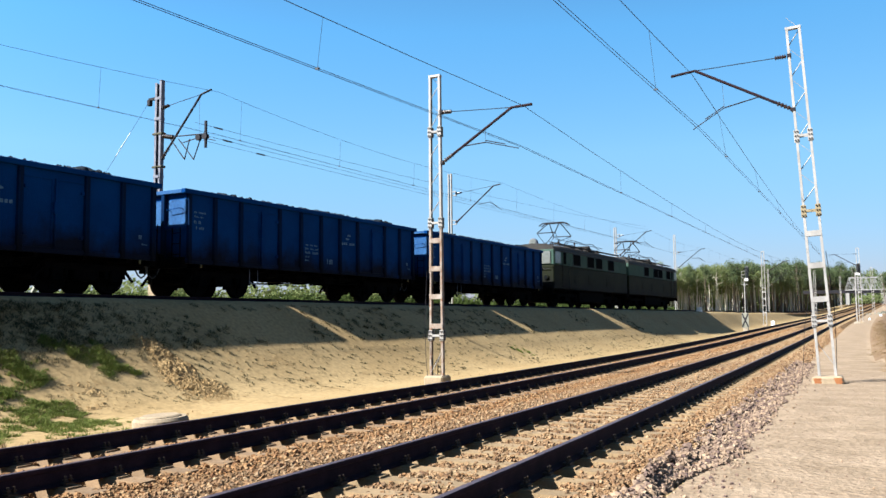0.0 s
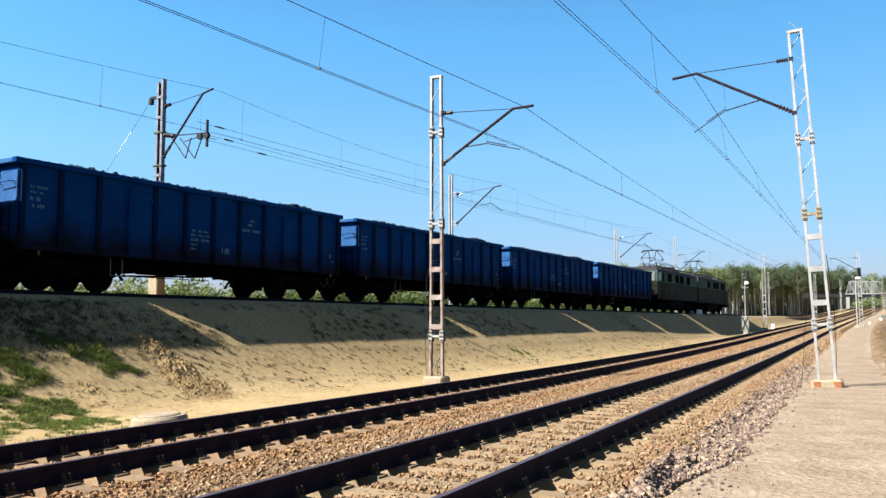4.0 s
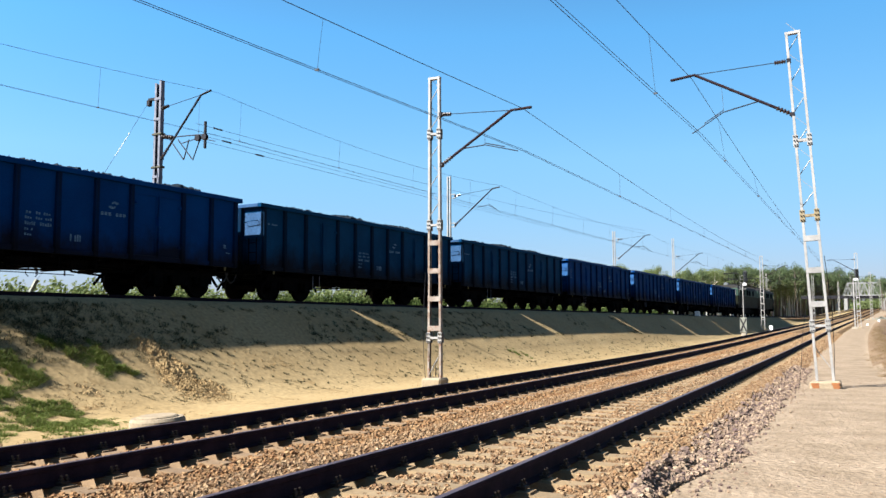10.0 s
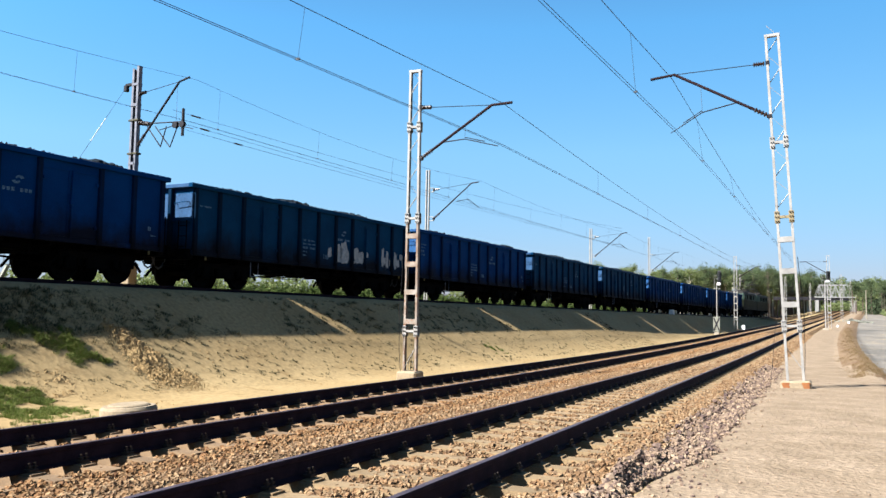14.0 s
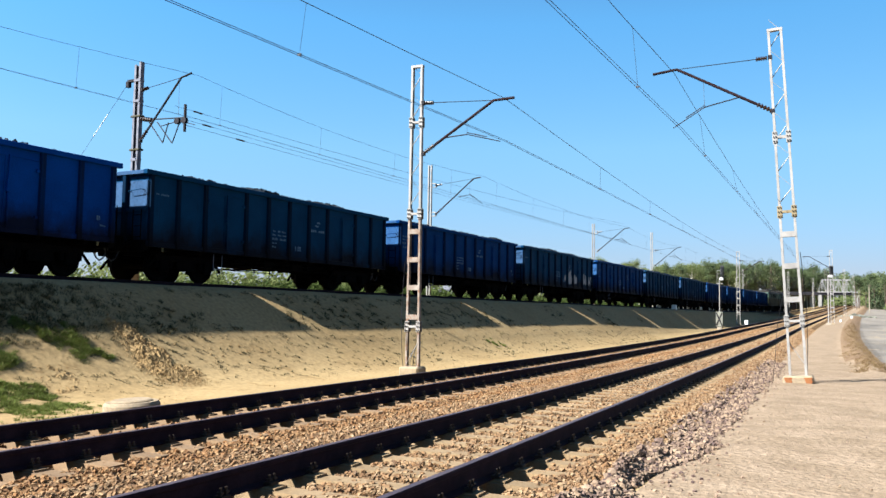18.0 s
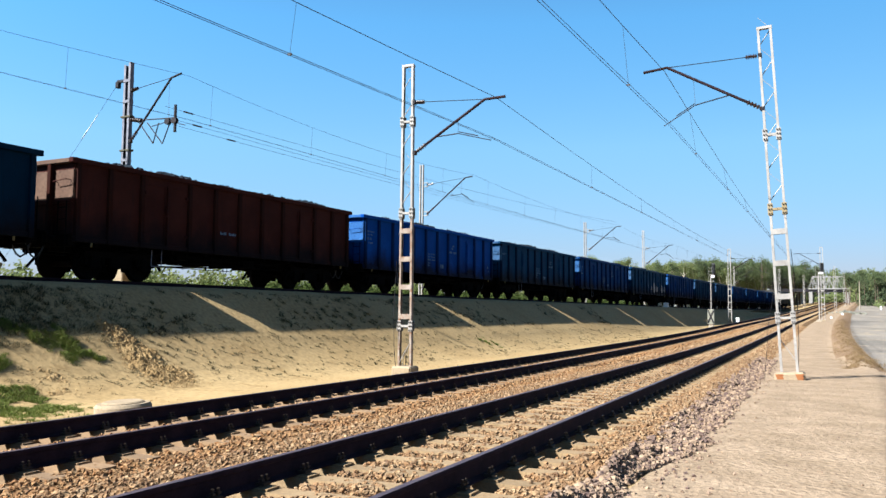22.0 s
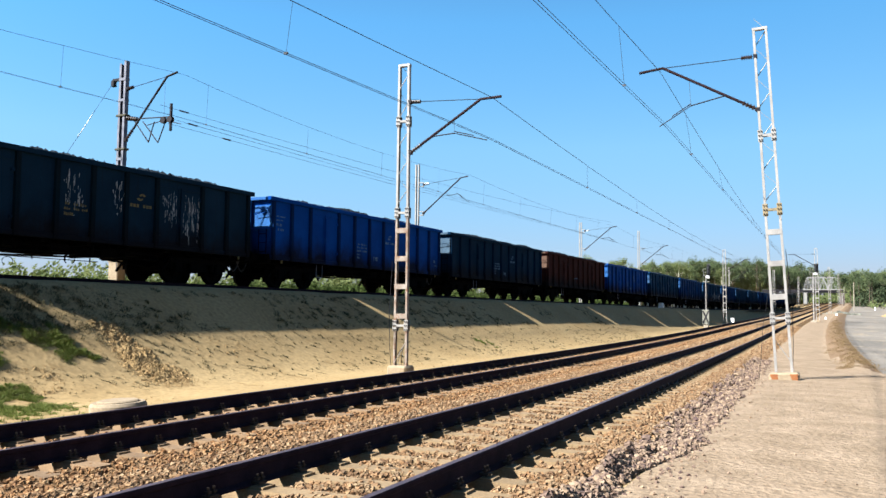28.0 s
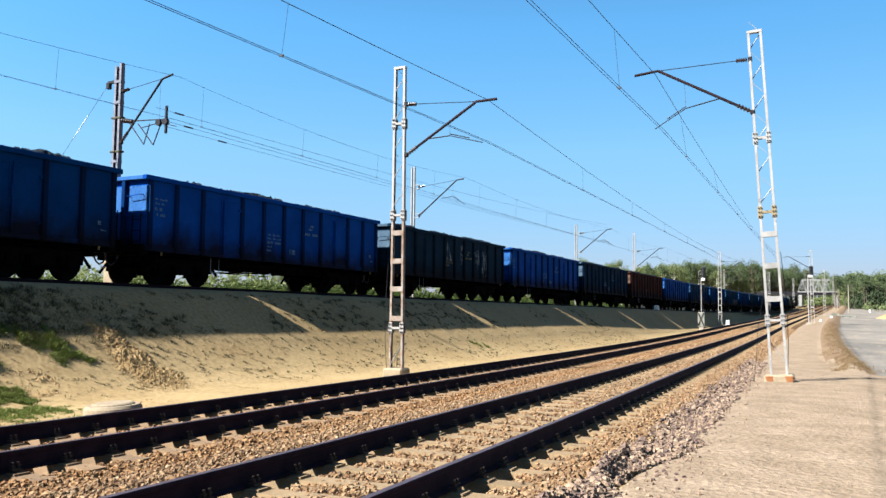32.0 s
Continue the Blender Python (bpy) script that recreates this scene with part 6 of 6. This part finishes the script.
def blades(name, places, mat, label, category="grass"):
    """Tufts of thin blades: rows of x, y, height, spread, count."""
    rnd = random.Random(11)
    verts, faces = [], []
    for x, y, h, sp, n in places:
        for _ in range(n):
            a, r = rnd.uniform(0, 6.283), sp * math.sqrt(rnd.random())
            bx, by = x + r * math.cos(a), y + r * math.sin(a)
            bz = ground_z(bx, by) - 0.01
            hh = h * rnd.uniform(0.5, 1.2)
            w = 0.010 + 0.02 * hh
            d = rnd.uniform(0, 6.283)
            lx, ly = hh * 0.55 * rnd.random() * math.cos(d), hh * 0.55 * rnd.random() * math.sin(d)
            q = d + 1.57
            ox, oy = w * math.cos(q), w * math.sin(q)
            o = len(verts)
            verts += [(bx - ox, by - oy, bz), (bx + ox, by + oy, bz), (bx + lx * 0.5 + ox * 0.7, by + ly * 0.5 + oy * 0.7, bz + hh * 0.6), (bx + lx * 0.5 - ox * 0.7, by + ly * 0.5 - oy * 0.7, bz + hh * 0.6), (bx + lx, by + ly, bz + hh)]
            faces += [(o, o + 1, o + 2, o + 3), (o + 3, o + 2, o + 4)]
    ob = mesh_part(name, verts, faces, mat)
    return tagged(ob, label, category, kind="stuff")


def clumps(name, places, mat, label, category="grass"):
    """Rounded tufts whose fine blades splay outwards: rows of x, y, height, radius, blades."""
    rnd = random.Random(12)
    verts, faces = [], []
    for x, y, h, sp, n in places:
        z = ground_z(x, y) - 0.01
        for _ in range(n):
            a, r = rnd.uniform(0, 6.283), math.sqrt(rnd.random())
            bx, by = x + sp * 0.6 * r * math.cos(a), y + sp * 0.6 * r * math.sin(a)
            hh = h * (1.05 - 0.55 * r) * rnd.uniform(0.6, 1.2)
            w = 0.0045 + 0.014 * hh
            lean = sp * (0.15 + 0.75 * r) * rnd.uniform(0.6, 1.5)
            d = a + rnd.gauss(0, 0.5)
            lx, ly = lean * math.cos(d), lean * math.sin(d)
            q = rnd.uniform(0, 3.14)
            ox, oy = w * math.cos(q), w * math.sin(q)
            bz = ground_z(bx, by) - 0.012
            o = len(verts)
            verts += [(bx - ox, by - oy, bz), (bx + ox, by + oy, bz), (bx + lx * 0.45 + ox * 0.8, by + ly * 0.45 + oy * 0.8, bz + hh * 0.7), (bx + lx * 0.45 - ox * 0.8, by + ly * 0.45 - oy * 0.8, bz + hh * 0.7), (bx + lx, by + ly, bz + hh * 0.95)]
            faces += [(o, o + 1, o + 2, o + 3), (o + 3, o + 2, o + 4)]
    ob = mesh_part(name, verts, faces, mat)
    return tagged(ob, label, category, kind="stuff")


def build_plants():
    rnd = random.Random(21)
    rows = []
    # green patches on the bare slope at its near end: bands that run down it
    def band(ax, ay, bx, by, half, n, hi):
        for _ in range(n):
            u, v = rnd.random(), rnd.gauss(0, 0.45)
            dx, dy = bx - ax, by - ay
            l = math.hypot(dx, dy)
            x, y = ax + dx * u - dy / l * half * v, ay + dy * u + dx / l * half * v
            if noise.noise(Vector((x * 2.6, y * 2.6, 4))) < -0.2:
                continue
            rows.append((x, y, rnd.uniform(0.5, 1.0) * hi, rnd.uniform(0.05, 0.13), rnd.randint(22, 46)))

    band(-15.95, 10.75, -15.45, 11.35, 0.22, 130, 0.13)
    band(-15.80, 11.75, -14.75, 12.12, 0.26, 230, 0.13)
    band(-15.50, 11.40, -14.75, 11.75, 0.28, 130, 0.09)
    band(-15.60, 9.55, -14.75, 10.05, 0.34, 260, 0.14)
    band(-15.50, 8.80, -14.45, 9.25, 0.45, 210, 0.14)
    band(-15.40, 7.60, -14.20, 8.20, 0.60, 170, 0.14)
    band(-14.25, 9.45, -13.75, 9.75, 0.14, 40, 0.09)
    band(-14.10, 9.70, -13.30, 10.15, 0.18, 40, 0.08)
    band(-14.40, 8.90, -13.10, 9.45, 0.40, 46, 0.13)
    band(-13.90, 8.20, -12.60, 8.85, 0.50, 60, 0.13)
    band(-13.80, 7.10, -12.20, 7.75, 0.60, 90, 0.12)
    band(-14.60, 8.30, -12.60, 9.30, 1.10, 120, 0.11)
    band(-13.60, 6.20, -11.60, 7.30, 1.10, 160, 0.11)
    band(-14.20, 9.30, -12.20, 9.20, 0.85, 90, 0.12)
    band(-13.20, 9.75, -11.90, 9.75, 0.55, 45, 0.07)
    band(-14.10, 10.05, -13.25, 9.75, 0.16, 60, 0.09)
    band(-13.40, 9.00, -11.20, 8.30, 0.95, 100, 0.09)
    band(-14.95, 31.0, -14.45, 32.2, 0.35, 40, 0.10)
    clumps("grass_patches", rows, M_GRASS, "fresh green grass tufts on the sand slope")
    rows = []
    for _ in range(1900):
        y = 5 + 58 * rnd.random() ** 2.1
        x = rnd.uniform(-17.15, -15.6)
        if noise.noise(Vector((x * 0.7, y * 0.3, 7))) < -0.48 + 0.012 * y:
            continue
        rows.append((x, y, rnd.uniform(0.05, 0.12), rnd.uniform(0.07, 0.17) * (1.4 if y < 14 else 1), 26))
    for _ in range(650):
        y = rnd.gauss(9.0, 2.6)
        x = rnd.uniform(-17.2, -15.3)
        rows.append((x, y, rnd.uniform(0.05, 0.14), rnd.uniform(0.08, 0.2), 30))
    for _ in range(820):
        y = 8 + 50 * rnd.random() ** 1.4
        x = rnd.uniform(-15.4, -13.6)
        rows.append((x, y, rnd.uniform(0.04, 0.09), rnd.uniform(0.04, 0.10), 16))
    # short runs of tufts stand in for shadow dashes on the lit slope
    for _ in range(200):
        y = 9 + 40 * rnd.random() ** 1.3
        x = rnd.uniform(-15.6, -13.4)
        d = rnd.uniform(0.10, 0.30)
        for k in range(4):
            rows.append((x + 0.05 * k, y + d * k / 4, rnd.uniform(0.025, 0.055), 0.05, 9))
    clumps("slope_weeds", rows, M_WEED, "sparse dull weeds on the sand slope", "weeds")
    rows = []
    for _ in range(420):
        y = 28 + 70 * rnd.random() ** 1.3
        x = line_x(y) + rnd.gauss(4.85, 0.30)
        rows.append((x, y, rnd.uniform(0.03, 0.09), 0.18, 8))
    for _ in range(60):
        y = 6 + 22 * rnd.random()
        x = line_x(y) + FAR - 1.7 - rnd.random() * 0.5
        rows.append((x, y, rnd.uniform(0.06, 0.16), 0.06, 6))
    for _ in range(90):
        y = 5.5 + 3 * rnd.random()
        x = rnd.uniform(-11.5, -9.4)
        rows.append((x, y, rnd.uniform(0.04, 0.09), 0.08, 9))
    berm = []
    for _ in range(1500):
        y = 28 + 85 * rnd.random() ** 1.5
        berm.append((line_x(y) + rnd.gauss(4.75, 0.30) + 0.25 * smooth(50, 130, y), y, rnd.uniform(0.03, 0.10), rnd.uniform(0.08, 0.26), 12))
    clumps("berm_turf", berm, M_DRYGRASS, "matted brown dead turf on the low bank beside the path", "turf")
    blades("dry_grass", rows, M_DRYGRASS, "dry straw-coloured grass beside the path")
    rows = []
    for _ in range(4200):
        y = 4 + 76 * rnd.random()
        x = -23.2 - 16 * rnd.random() ** 1.3
        rows.append((x, y, rnd.uniform(0.22, 0.55) * (1 - 0.45 * smooth(24, 40, y)), 0.3, 9))
    blades("meadow_grass", rows, M_MEADOWGRASS, "tall green grass behind the embankment track")
    # slumped clay on the slope, and a scarred patch lower down
    def rough(name, label, top, fall, half, nu, nv, height):
        verts, faces = [], []
        for a in range(nu + 1):
            u = a / nu
            for b in range(nv + 1):
                v = b / nv * 2 - 1
                wide = half[0] + (half[1] - half[0]) * u
                x, y = top[0] + fall[0] * u, top[1] + fall[1] * u + v * wide
                p = Vector((x * 5, y * 5, 2))
                ragged = max(0.0, 1 - v * v + 0.45 * noise.noise(p * 0.5)) * smooth(0, 0.06, u) * smooth(0, 0.30, 1 - u)
                lumps = 0.30 + 0.5 * noise.noise(p * 0.45) + 0.75 * abs(noise.noise(p * 1.0)) + 0.75 * abs(noise.noise(p * 2.3)) + 0.45 * abs(noise.noise(p * 4.7)) + 0.25 * noise.noise(p * 9)
                verts.append((x + 0.02 * noise.noise(p * 1.7), y + 0.02 * noise.noise(p * 2.1), ground_z(x, y) - 0.035 + min(1.0, ragged) * height * lumps))
        for a in range(nu):
            for b in range(nv):
                o = a * (nv + 1) + b
                faces.append((o, o + 1, o + nv + 2, o + nv + 1))
        tagged(mesh_part(name, verts, faces, M_CLAY), label, "soil", kind="stuff")

    rough("clay_slump", "crumbling mound of clay slumped down the slope", (-15.95, 13.28), (2.55, 0.34), (0.42, 1.05), 180, 130, 0.125)
    rough("clay_scar", "low crumbled patch of brown clay on the slope", (-14.75, 10.75), (1.45, -0.10), (0.70, 0.80), 130, 120, 0.062)
    rows = []
    for _ in range(1500):
        u = rnd.random() ** 0.7
        v = max(-1.25, min(1.25, rnd.gauss(0, 0.6)))
        y = 13.20 + 0.30 * u + v * (0.32 + 0.62 * u)
        x = -15.9 + u * 2.6 + rnd.gauss(0, 0.08)
        rows.append((x, y, ground_z(x, y) + rnd.uniform(0.0, 0.09) * max(0.02, 1 - v * v), 0.011 * rnd.uniform(0.4, 1.8)))
    for _ in range(140):
        u, v = rnd.random(), rnd.uniform(-1, 1)
        x, y = -14.60 + 1.15 * u, 10.72 + v * 0.60
        rows.append((x, y, ground_z(x, y) + rnd.uniform(0, 0.03), 0.012 * rnd.uniform(0.4, 1.6)))
    for _ in range(60):
        y, x = rnd.gauss(13.20, 0.10), rnd.gauss(-15.85, 0.10)
        rows.append((x, y, ground_z(x, y) + rnd.uniform(0, 0.10), 0.045 * rnd.uniform(0.4, 1.1)))
    for _ in range(60):
        y, x = rnd.gauss(16.6, 0.9), rnd.gauss(-15.1, 0.35)
        rows.append((x, y, ground_z(x, y) + 0.005, 0.026 * rnd.uniform(0.3, 1.3)))
    for _ in range(700):
        y = 6 + 30 * rnd.random()
        x = rnd.uniform(line_x(y) - 9.6, line_x(y) - 6.4)
        rows.append((x, y, ground_z(x, y), 0.018 * rnd.uniform(0.3, 1.4)))
    tagged(stones("clay_clods", rows, M_CLOD), "crumbling clay clods slumped down the slope", "soil", kind="stuff")


build_plants()


def leaf_cloud(bm_v, bm_f, centre, radius, count, size, rnd, squash=0.8):
    for _ in range(count):
        d = Vector((rnd.gauss(0, 1), rnd.gauss(0, 1), rnd.gauss(0, 1) * squash)).normalized() * radius * rnd.random() ** 0.4
        p = Vector(centre) + d
        n = Vector((rnd.gauss(0, 1), rnd.gauss(0, 1), rnd.gauss(0, 1) + 0.4)).normalized()
        a = n.orthogonal().normalized() * size * rnd.uniform(0.6, 1.3)
        b = n.cross(a).normalized() * size * rnd.uniform(0.5, 1.0)
        o = len(bm_v)
        bm_v += [p - a, p - b * 0.7, p + a, p + b * 0.7]
        bm_f.append((o, o + 1, o + 2, o + 3))


def tree_template(kind, seed, h):
    rnd = random.Random(seed)
    t = empty("tree", pose(0, 0, 0), "slender pale birch with thin fresh leaves" if kind == "birch" else "tall dark green pine with a bare trunk", "tree", "trees of the wood")
    bm = bmesh.new()
    pts, p = [], Vector((0, 0, -0.3))
    n = 7
    for i in range(n + 1):
        pts.append(p.copy())
        p = p + Vector((rnd.uniform(-0.12, 0.12), rnd.uniform(-0.12, 0.12), (h * 0.93 + 0.3) / n))
    r0 = h * 0.011
    for i in range(n):
        tube(bm, pts[i], pts[i + 1], r0 * (1 - i / n * 0.85), r0 * (1 - (i + 1) / n * 0.85), 7, caps=(i == 0))
    limbs = []
    for k in range(16):
        u = rnd.uniform(0.50 if kind == "birch" else 0.60, 0.97)
        i = min(n - 1, int(u * n))
        b = pts[i].lerp(pts[i + 1], u * n - i)
        a = rnd.uniform(0, 6.283)
        l = h * (0.20 if kind == "birch" else 0.17) * (1.15 - u) / 0.6
        e = b + Vector((math.cos(a) * l, math.sin(a) * l, l * rnd.uniform(0.3, 0.9)))
        tube(bm, b, e, r0 * 0.3, r0 * 0.08, 5, caps=False)
        limbs.append((b, e, l))
    part("trunk", bm, M_BIRCH if kind == "birch" else M_PINEBARK, t)
    v, f = [], []
    for b, e, l in limbs:
        leaf_cloud(v, f, e, 0.55 * l + 0.45, 80, 0.17, rnd)
        leaf_cloud(v, f, b.lerp(e, 0.6), 0.4 * l + 0.3, 26, 0.20, rnd)
    leaf_cloud(v, f, pts[-1], h * 0.06 + 0.3, 60, 0.2, rnd, 1.4)
    mesh_part("crown", v, f, M_LEAF if kind == "birch" else M_PINE, t)
    return t


def build_woods():
    rnd = random.Random(31)
    kinds = [tree_template("birch", s, h) for s, h in ((1, 15), (2, 17), (3, 13.5))] + [tree_template("pine", s, h) for s, h in ((4, 18), (5, 16))]
    spots = []
    for k in range(310):
        u = k / 309
        y = 285 + 120 * u + rnd.uniform(-14, 14)
        x = -96 + 68 * u + rnd.uniform(-5, 5)
        spots.append((x, y, u))
    for k in range(70):
        x = -10 + 75 * (k / 69) ** 1.3 + rnd.uniform(-1.5, 1.5)
        spots.append((x, 275 - 0.9 * x + rnd.uniform(-12, 12), 2))
    for x, y, u in spots:
        if u == 2:
            t = rnd.choice(kinds[3:])
        else:
            t = rnd.choice(kinds[:3] if rnd.random() < (0.9 if u < 0.45 else 0.38) else kinds[3:])
        s = rnd.uniform(0.98, 1.22) * (0.54 if u == 2 else 0.92 + 0.10 * smooth(0.25, 0.55, u))
        c = copy_thing(t, pose(x, y, ground_z(x, y), rnd.uniform(-2, 2), rnd.uniform(-2, 2), rnd.uniform(0, 360)))
        c.scale = (s, s, s)
    # the mass of the wood behind its edge, and shrubs at its foot
    for mat, name, label, pick, label2 in ((M_LEAF, "woodland", "mixed spring woodland behind the edge trees", 0, ""), (M_PINE, "woodland", "dark pine woodland behind the edge trees", 1, "")):
        v, f = [], []
        for k in range(900):
            if k % 3 == 2:
                x = rnd.uniform(-9, 85)
                y = 300 - 0.9 * x + rnd.uniform(0, 40)
            else:
                u = rnd.random()
                y = 312 + 125 * u + rnd.uniform(0, 30)
                x = -125 + 92 * u + rnd.uniform(-14, 4)
            if k % 6 == 0:
                x, y = rnd.uniform(-60, 6), rnd.uniform(415, 470)
            if (k % 4 == 0) != (pick == 1):
                continue
            h = rnd.uniform(12.5, 17) * (0.92 + 0.10 * smooth(-95, -65, x)) * (1 - 0.38 * smooth(-27, -8, x))
            z = ground_z(x, y)
            for j in range(7):
                leaf_cloud(v, f, (x + rnd.uniform(-1.6, 1.6), y + rnd.uniform(-1.6, 1.6), z + h * (0.46 + 0.54 * j / 6)), 2.2, 52, 0.36, rnd)
        tagged(mesh_part(name, v, f, mat), label, "woodland", kind="stuff")
    v, f = [], []
    for k in range(520):
        u = rnd.random()
        if k % 3 == 0:
            x, y = rnd.uniform(-2, 70), 250 + rnd.uniform(-8, 10)
            y -= 0.9 * x
            leaf_cloud(v, f, (x, y, ground_z(x, y) + 0.8), 1.3, 22, 0.35, rnd, 0.7)
    for k in range(200):
        x = rnd.uniform(-22, -2)
        y = 350 + rnd.uniform(0, 25)
        leaf_cloud(v, f, (x, y, ground_z(x, y) + 1.4), 1.9, 34, 0.4, rnd, 0.9)
    for k in range(900):
        u = rnd.random()
        y = 318 + 125 * u + rnd.uniform(0, 12)
        x = -128 + 92 * u + rnd.uniform(-6, 6)
        leaf_cloud(v, f, (x, y, ground_z(x, y) + rnd.uniform(0.8, 4.5)), 2.2, 30, 0.6, rnd, 0.9)
    for k in range(520):
        x = rnd.uniform(-75, 45)
        y = rnd.uniform(475, 520)
        leaf_cloud(v, f, (x, y, ground_z(x, y) + rnd.uniform(0.5, 7)), 3.0, 30, 0.8, rnd, 0.9)
    tagged(mesh_part("undergrowth", v, f, M_LEAF), "green undergrowth along the wood's edge", "shrubs", kind="stuff")
    v, f = [], []
    for k in range(900):
        x = rnd.uniform(-6, 75)
        y = 268 - 0.9 * x + rnd.uniform(0, 14)
        leaf_cloud(v, f, (x, y, ground_z(x, y) + rnd.uniform(0.3, 6.5)), 1.9, 44, 0.33, rnd, 0.9)
    tagged(mesh_part("undergrowth", v, f, M_THICKET), "dark green thicket at the foot of the pines", "shrubs", kind="stuff")
    v, f = [], []
    for k in range(420):
        y = rnd.uniform(2, 110)
        x = -28 - 26 * rnd.random()
        r = rnd.uniform(0.35, 0.75) * (0.6 if y < 55 else 1)
        leaf_cloud(v, f, (x, y, ground_z(x, y) + r * 0.7), r, 150, 0.05, rnd, 0.8)
    for k in range(800):
        y = rnd.uniform(3, 100)
        x = -25.4 - 4.5 * rnd.random()
        r = rnd.uniform(0.42, 0.70) * (0.38 if y < 22 else 0.52 if y < 32 else 0.85)
        leaf_cloud(v, f, (x, y, ground_z(x, y) + r * 0.9), r, 190, 0.048, rnd, 0.85)
        leaf_cloud(v, f, (x, y, ground_z(x, y) + r * 0.5), r * 0.8, 40, 0.15, rnd, 0.8)
    tagged(mesh_part("low_shrubs", v, f, M_SHRUB), "low green shrubs behind the embankment", "shrubs", kind="stuff")
    v, f = [], []
    for k in range(420):
        a = rnd.uniform(16, 66)
        d = rnd.uniform(240, 330)
        x, y = -d * math.sin(radians(a)), d * math.cos(radians(a))
        h = rnd.uniform(7.5, 10.5)
        for j in range(4):
            leaf_cloud(v, f, (x, y, ground_z(x, y) + h * (0.2 + 0.8 * j / 3)), 2.4, 22, 0.7, rnd)
    tagged(mesh_part("far_woods", v, f, M_LEAF), "distant line of green trees", "woodland", kind="stuff")
    for t in kinds:
        for o in [*t.children_recursive, t]:
            bpy.data.objects.remove(o)


build_woods()


M_PIER = worn("grey_pier_concrete", (0.1606, 0.1606, 0.1533), (0.2117, 0.2080, 0.1971), 1, 10, 0.9)
M_BRIDGE = worn("pale_bridge_steel", (0.150, 0.150, 0.148), (0.210, 0.208, 0.200), 1, 10, 0.7, 0.0)


def truss_bridge():
    """A steel truss bridge across the line, far off, on concrete piers."""
    y = 330.0
    x0, x1 = -23.7, -10.2
    z = -0.46
    t = empty("truss_bridge", pose(0, y, z), "pale steel truss bridge on concrete piers far along the line", "bridge")
    n, low, high = 10, 8.2, 12.6
    step = (x1 - x0) / n
    for q in (-2.6, 2.6):
        bm = bmesh.new()
        bar(bm, (x0, q, low), (x1, q, low), 0.3, 0.36)
        part("bottom_chord", bm, M_BRIDGE, t)
        bm = bmesh.new()
        bar(bm, (x0 + step, q, high), (x1 - step, q, high), 0.26, 0.26)
        part("top_chord", bm, M_BRIDGE, t)
        for k in range(n):
            a, b = x0 + k * step, x0 + (k + 1) * step
            za, zb = (low, high) if k % 2 == 0 else (high, low)
            bm = bmesh.new()
            bar(bm, (a, q, za), (b, q, zb), 0.15, 0.15)
            part("diagonal", bm, M_BRIDGE, t)
            if 0 < k:
                bm = bmesh.new()
                bar(bm, (a, q, low), (a, q, high), 0.12, 0.12)
                part("upright", bm, M_BRIDGE, t)
    bm = bmesh.new()
    box(bm, x0 - 14, x1 + 14, -2.4, 2.4, low - 1.1, low + 0.1)
    part("deck", bm, M_DARKSTEEL, t)
    for x in (x0 + 0.8, x1 - 0.8):
        bm = bmesh.new()
        box(bm, x - 0.6, x + 0.6, -3, 3, -1, low - 1.1, 0.1)
        part("pier", bm, M_PIER, t)


truss_bridge()


def motions():
    """All that moves: the train along its track, and its wheels."""
    for w, behind in WAGONS:
        walk(w, [(t, wagon_pose(run(t) + behind)) for t in range(33)])
    start = run(0)
    times = [k / 10 for k in range(321)]
    way = [run(t) - start for t in times]
    for wheel, radius in ROLLING:
        place = wheel.matrix_basis.translation.copy()
        walk(wheel, [(t, Matrix.Translation(place) @ Matrix.Rotation(-s / radius, 4, "X")) for t, s in zip(times, way)])


motions()
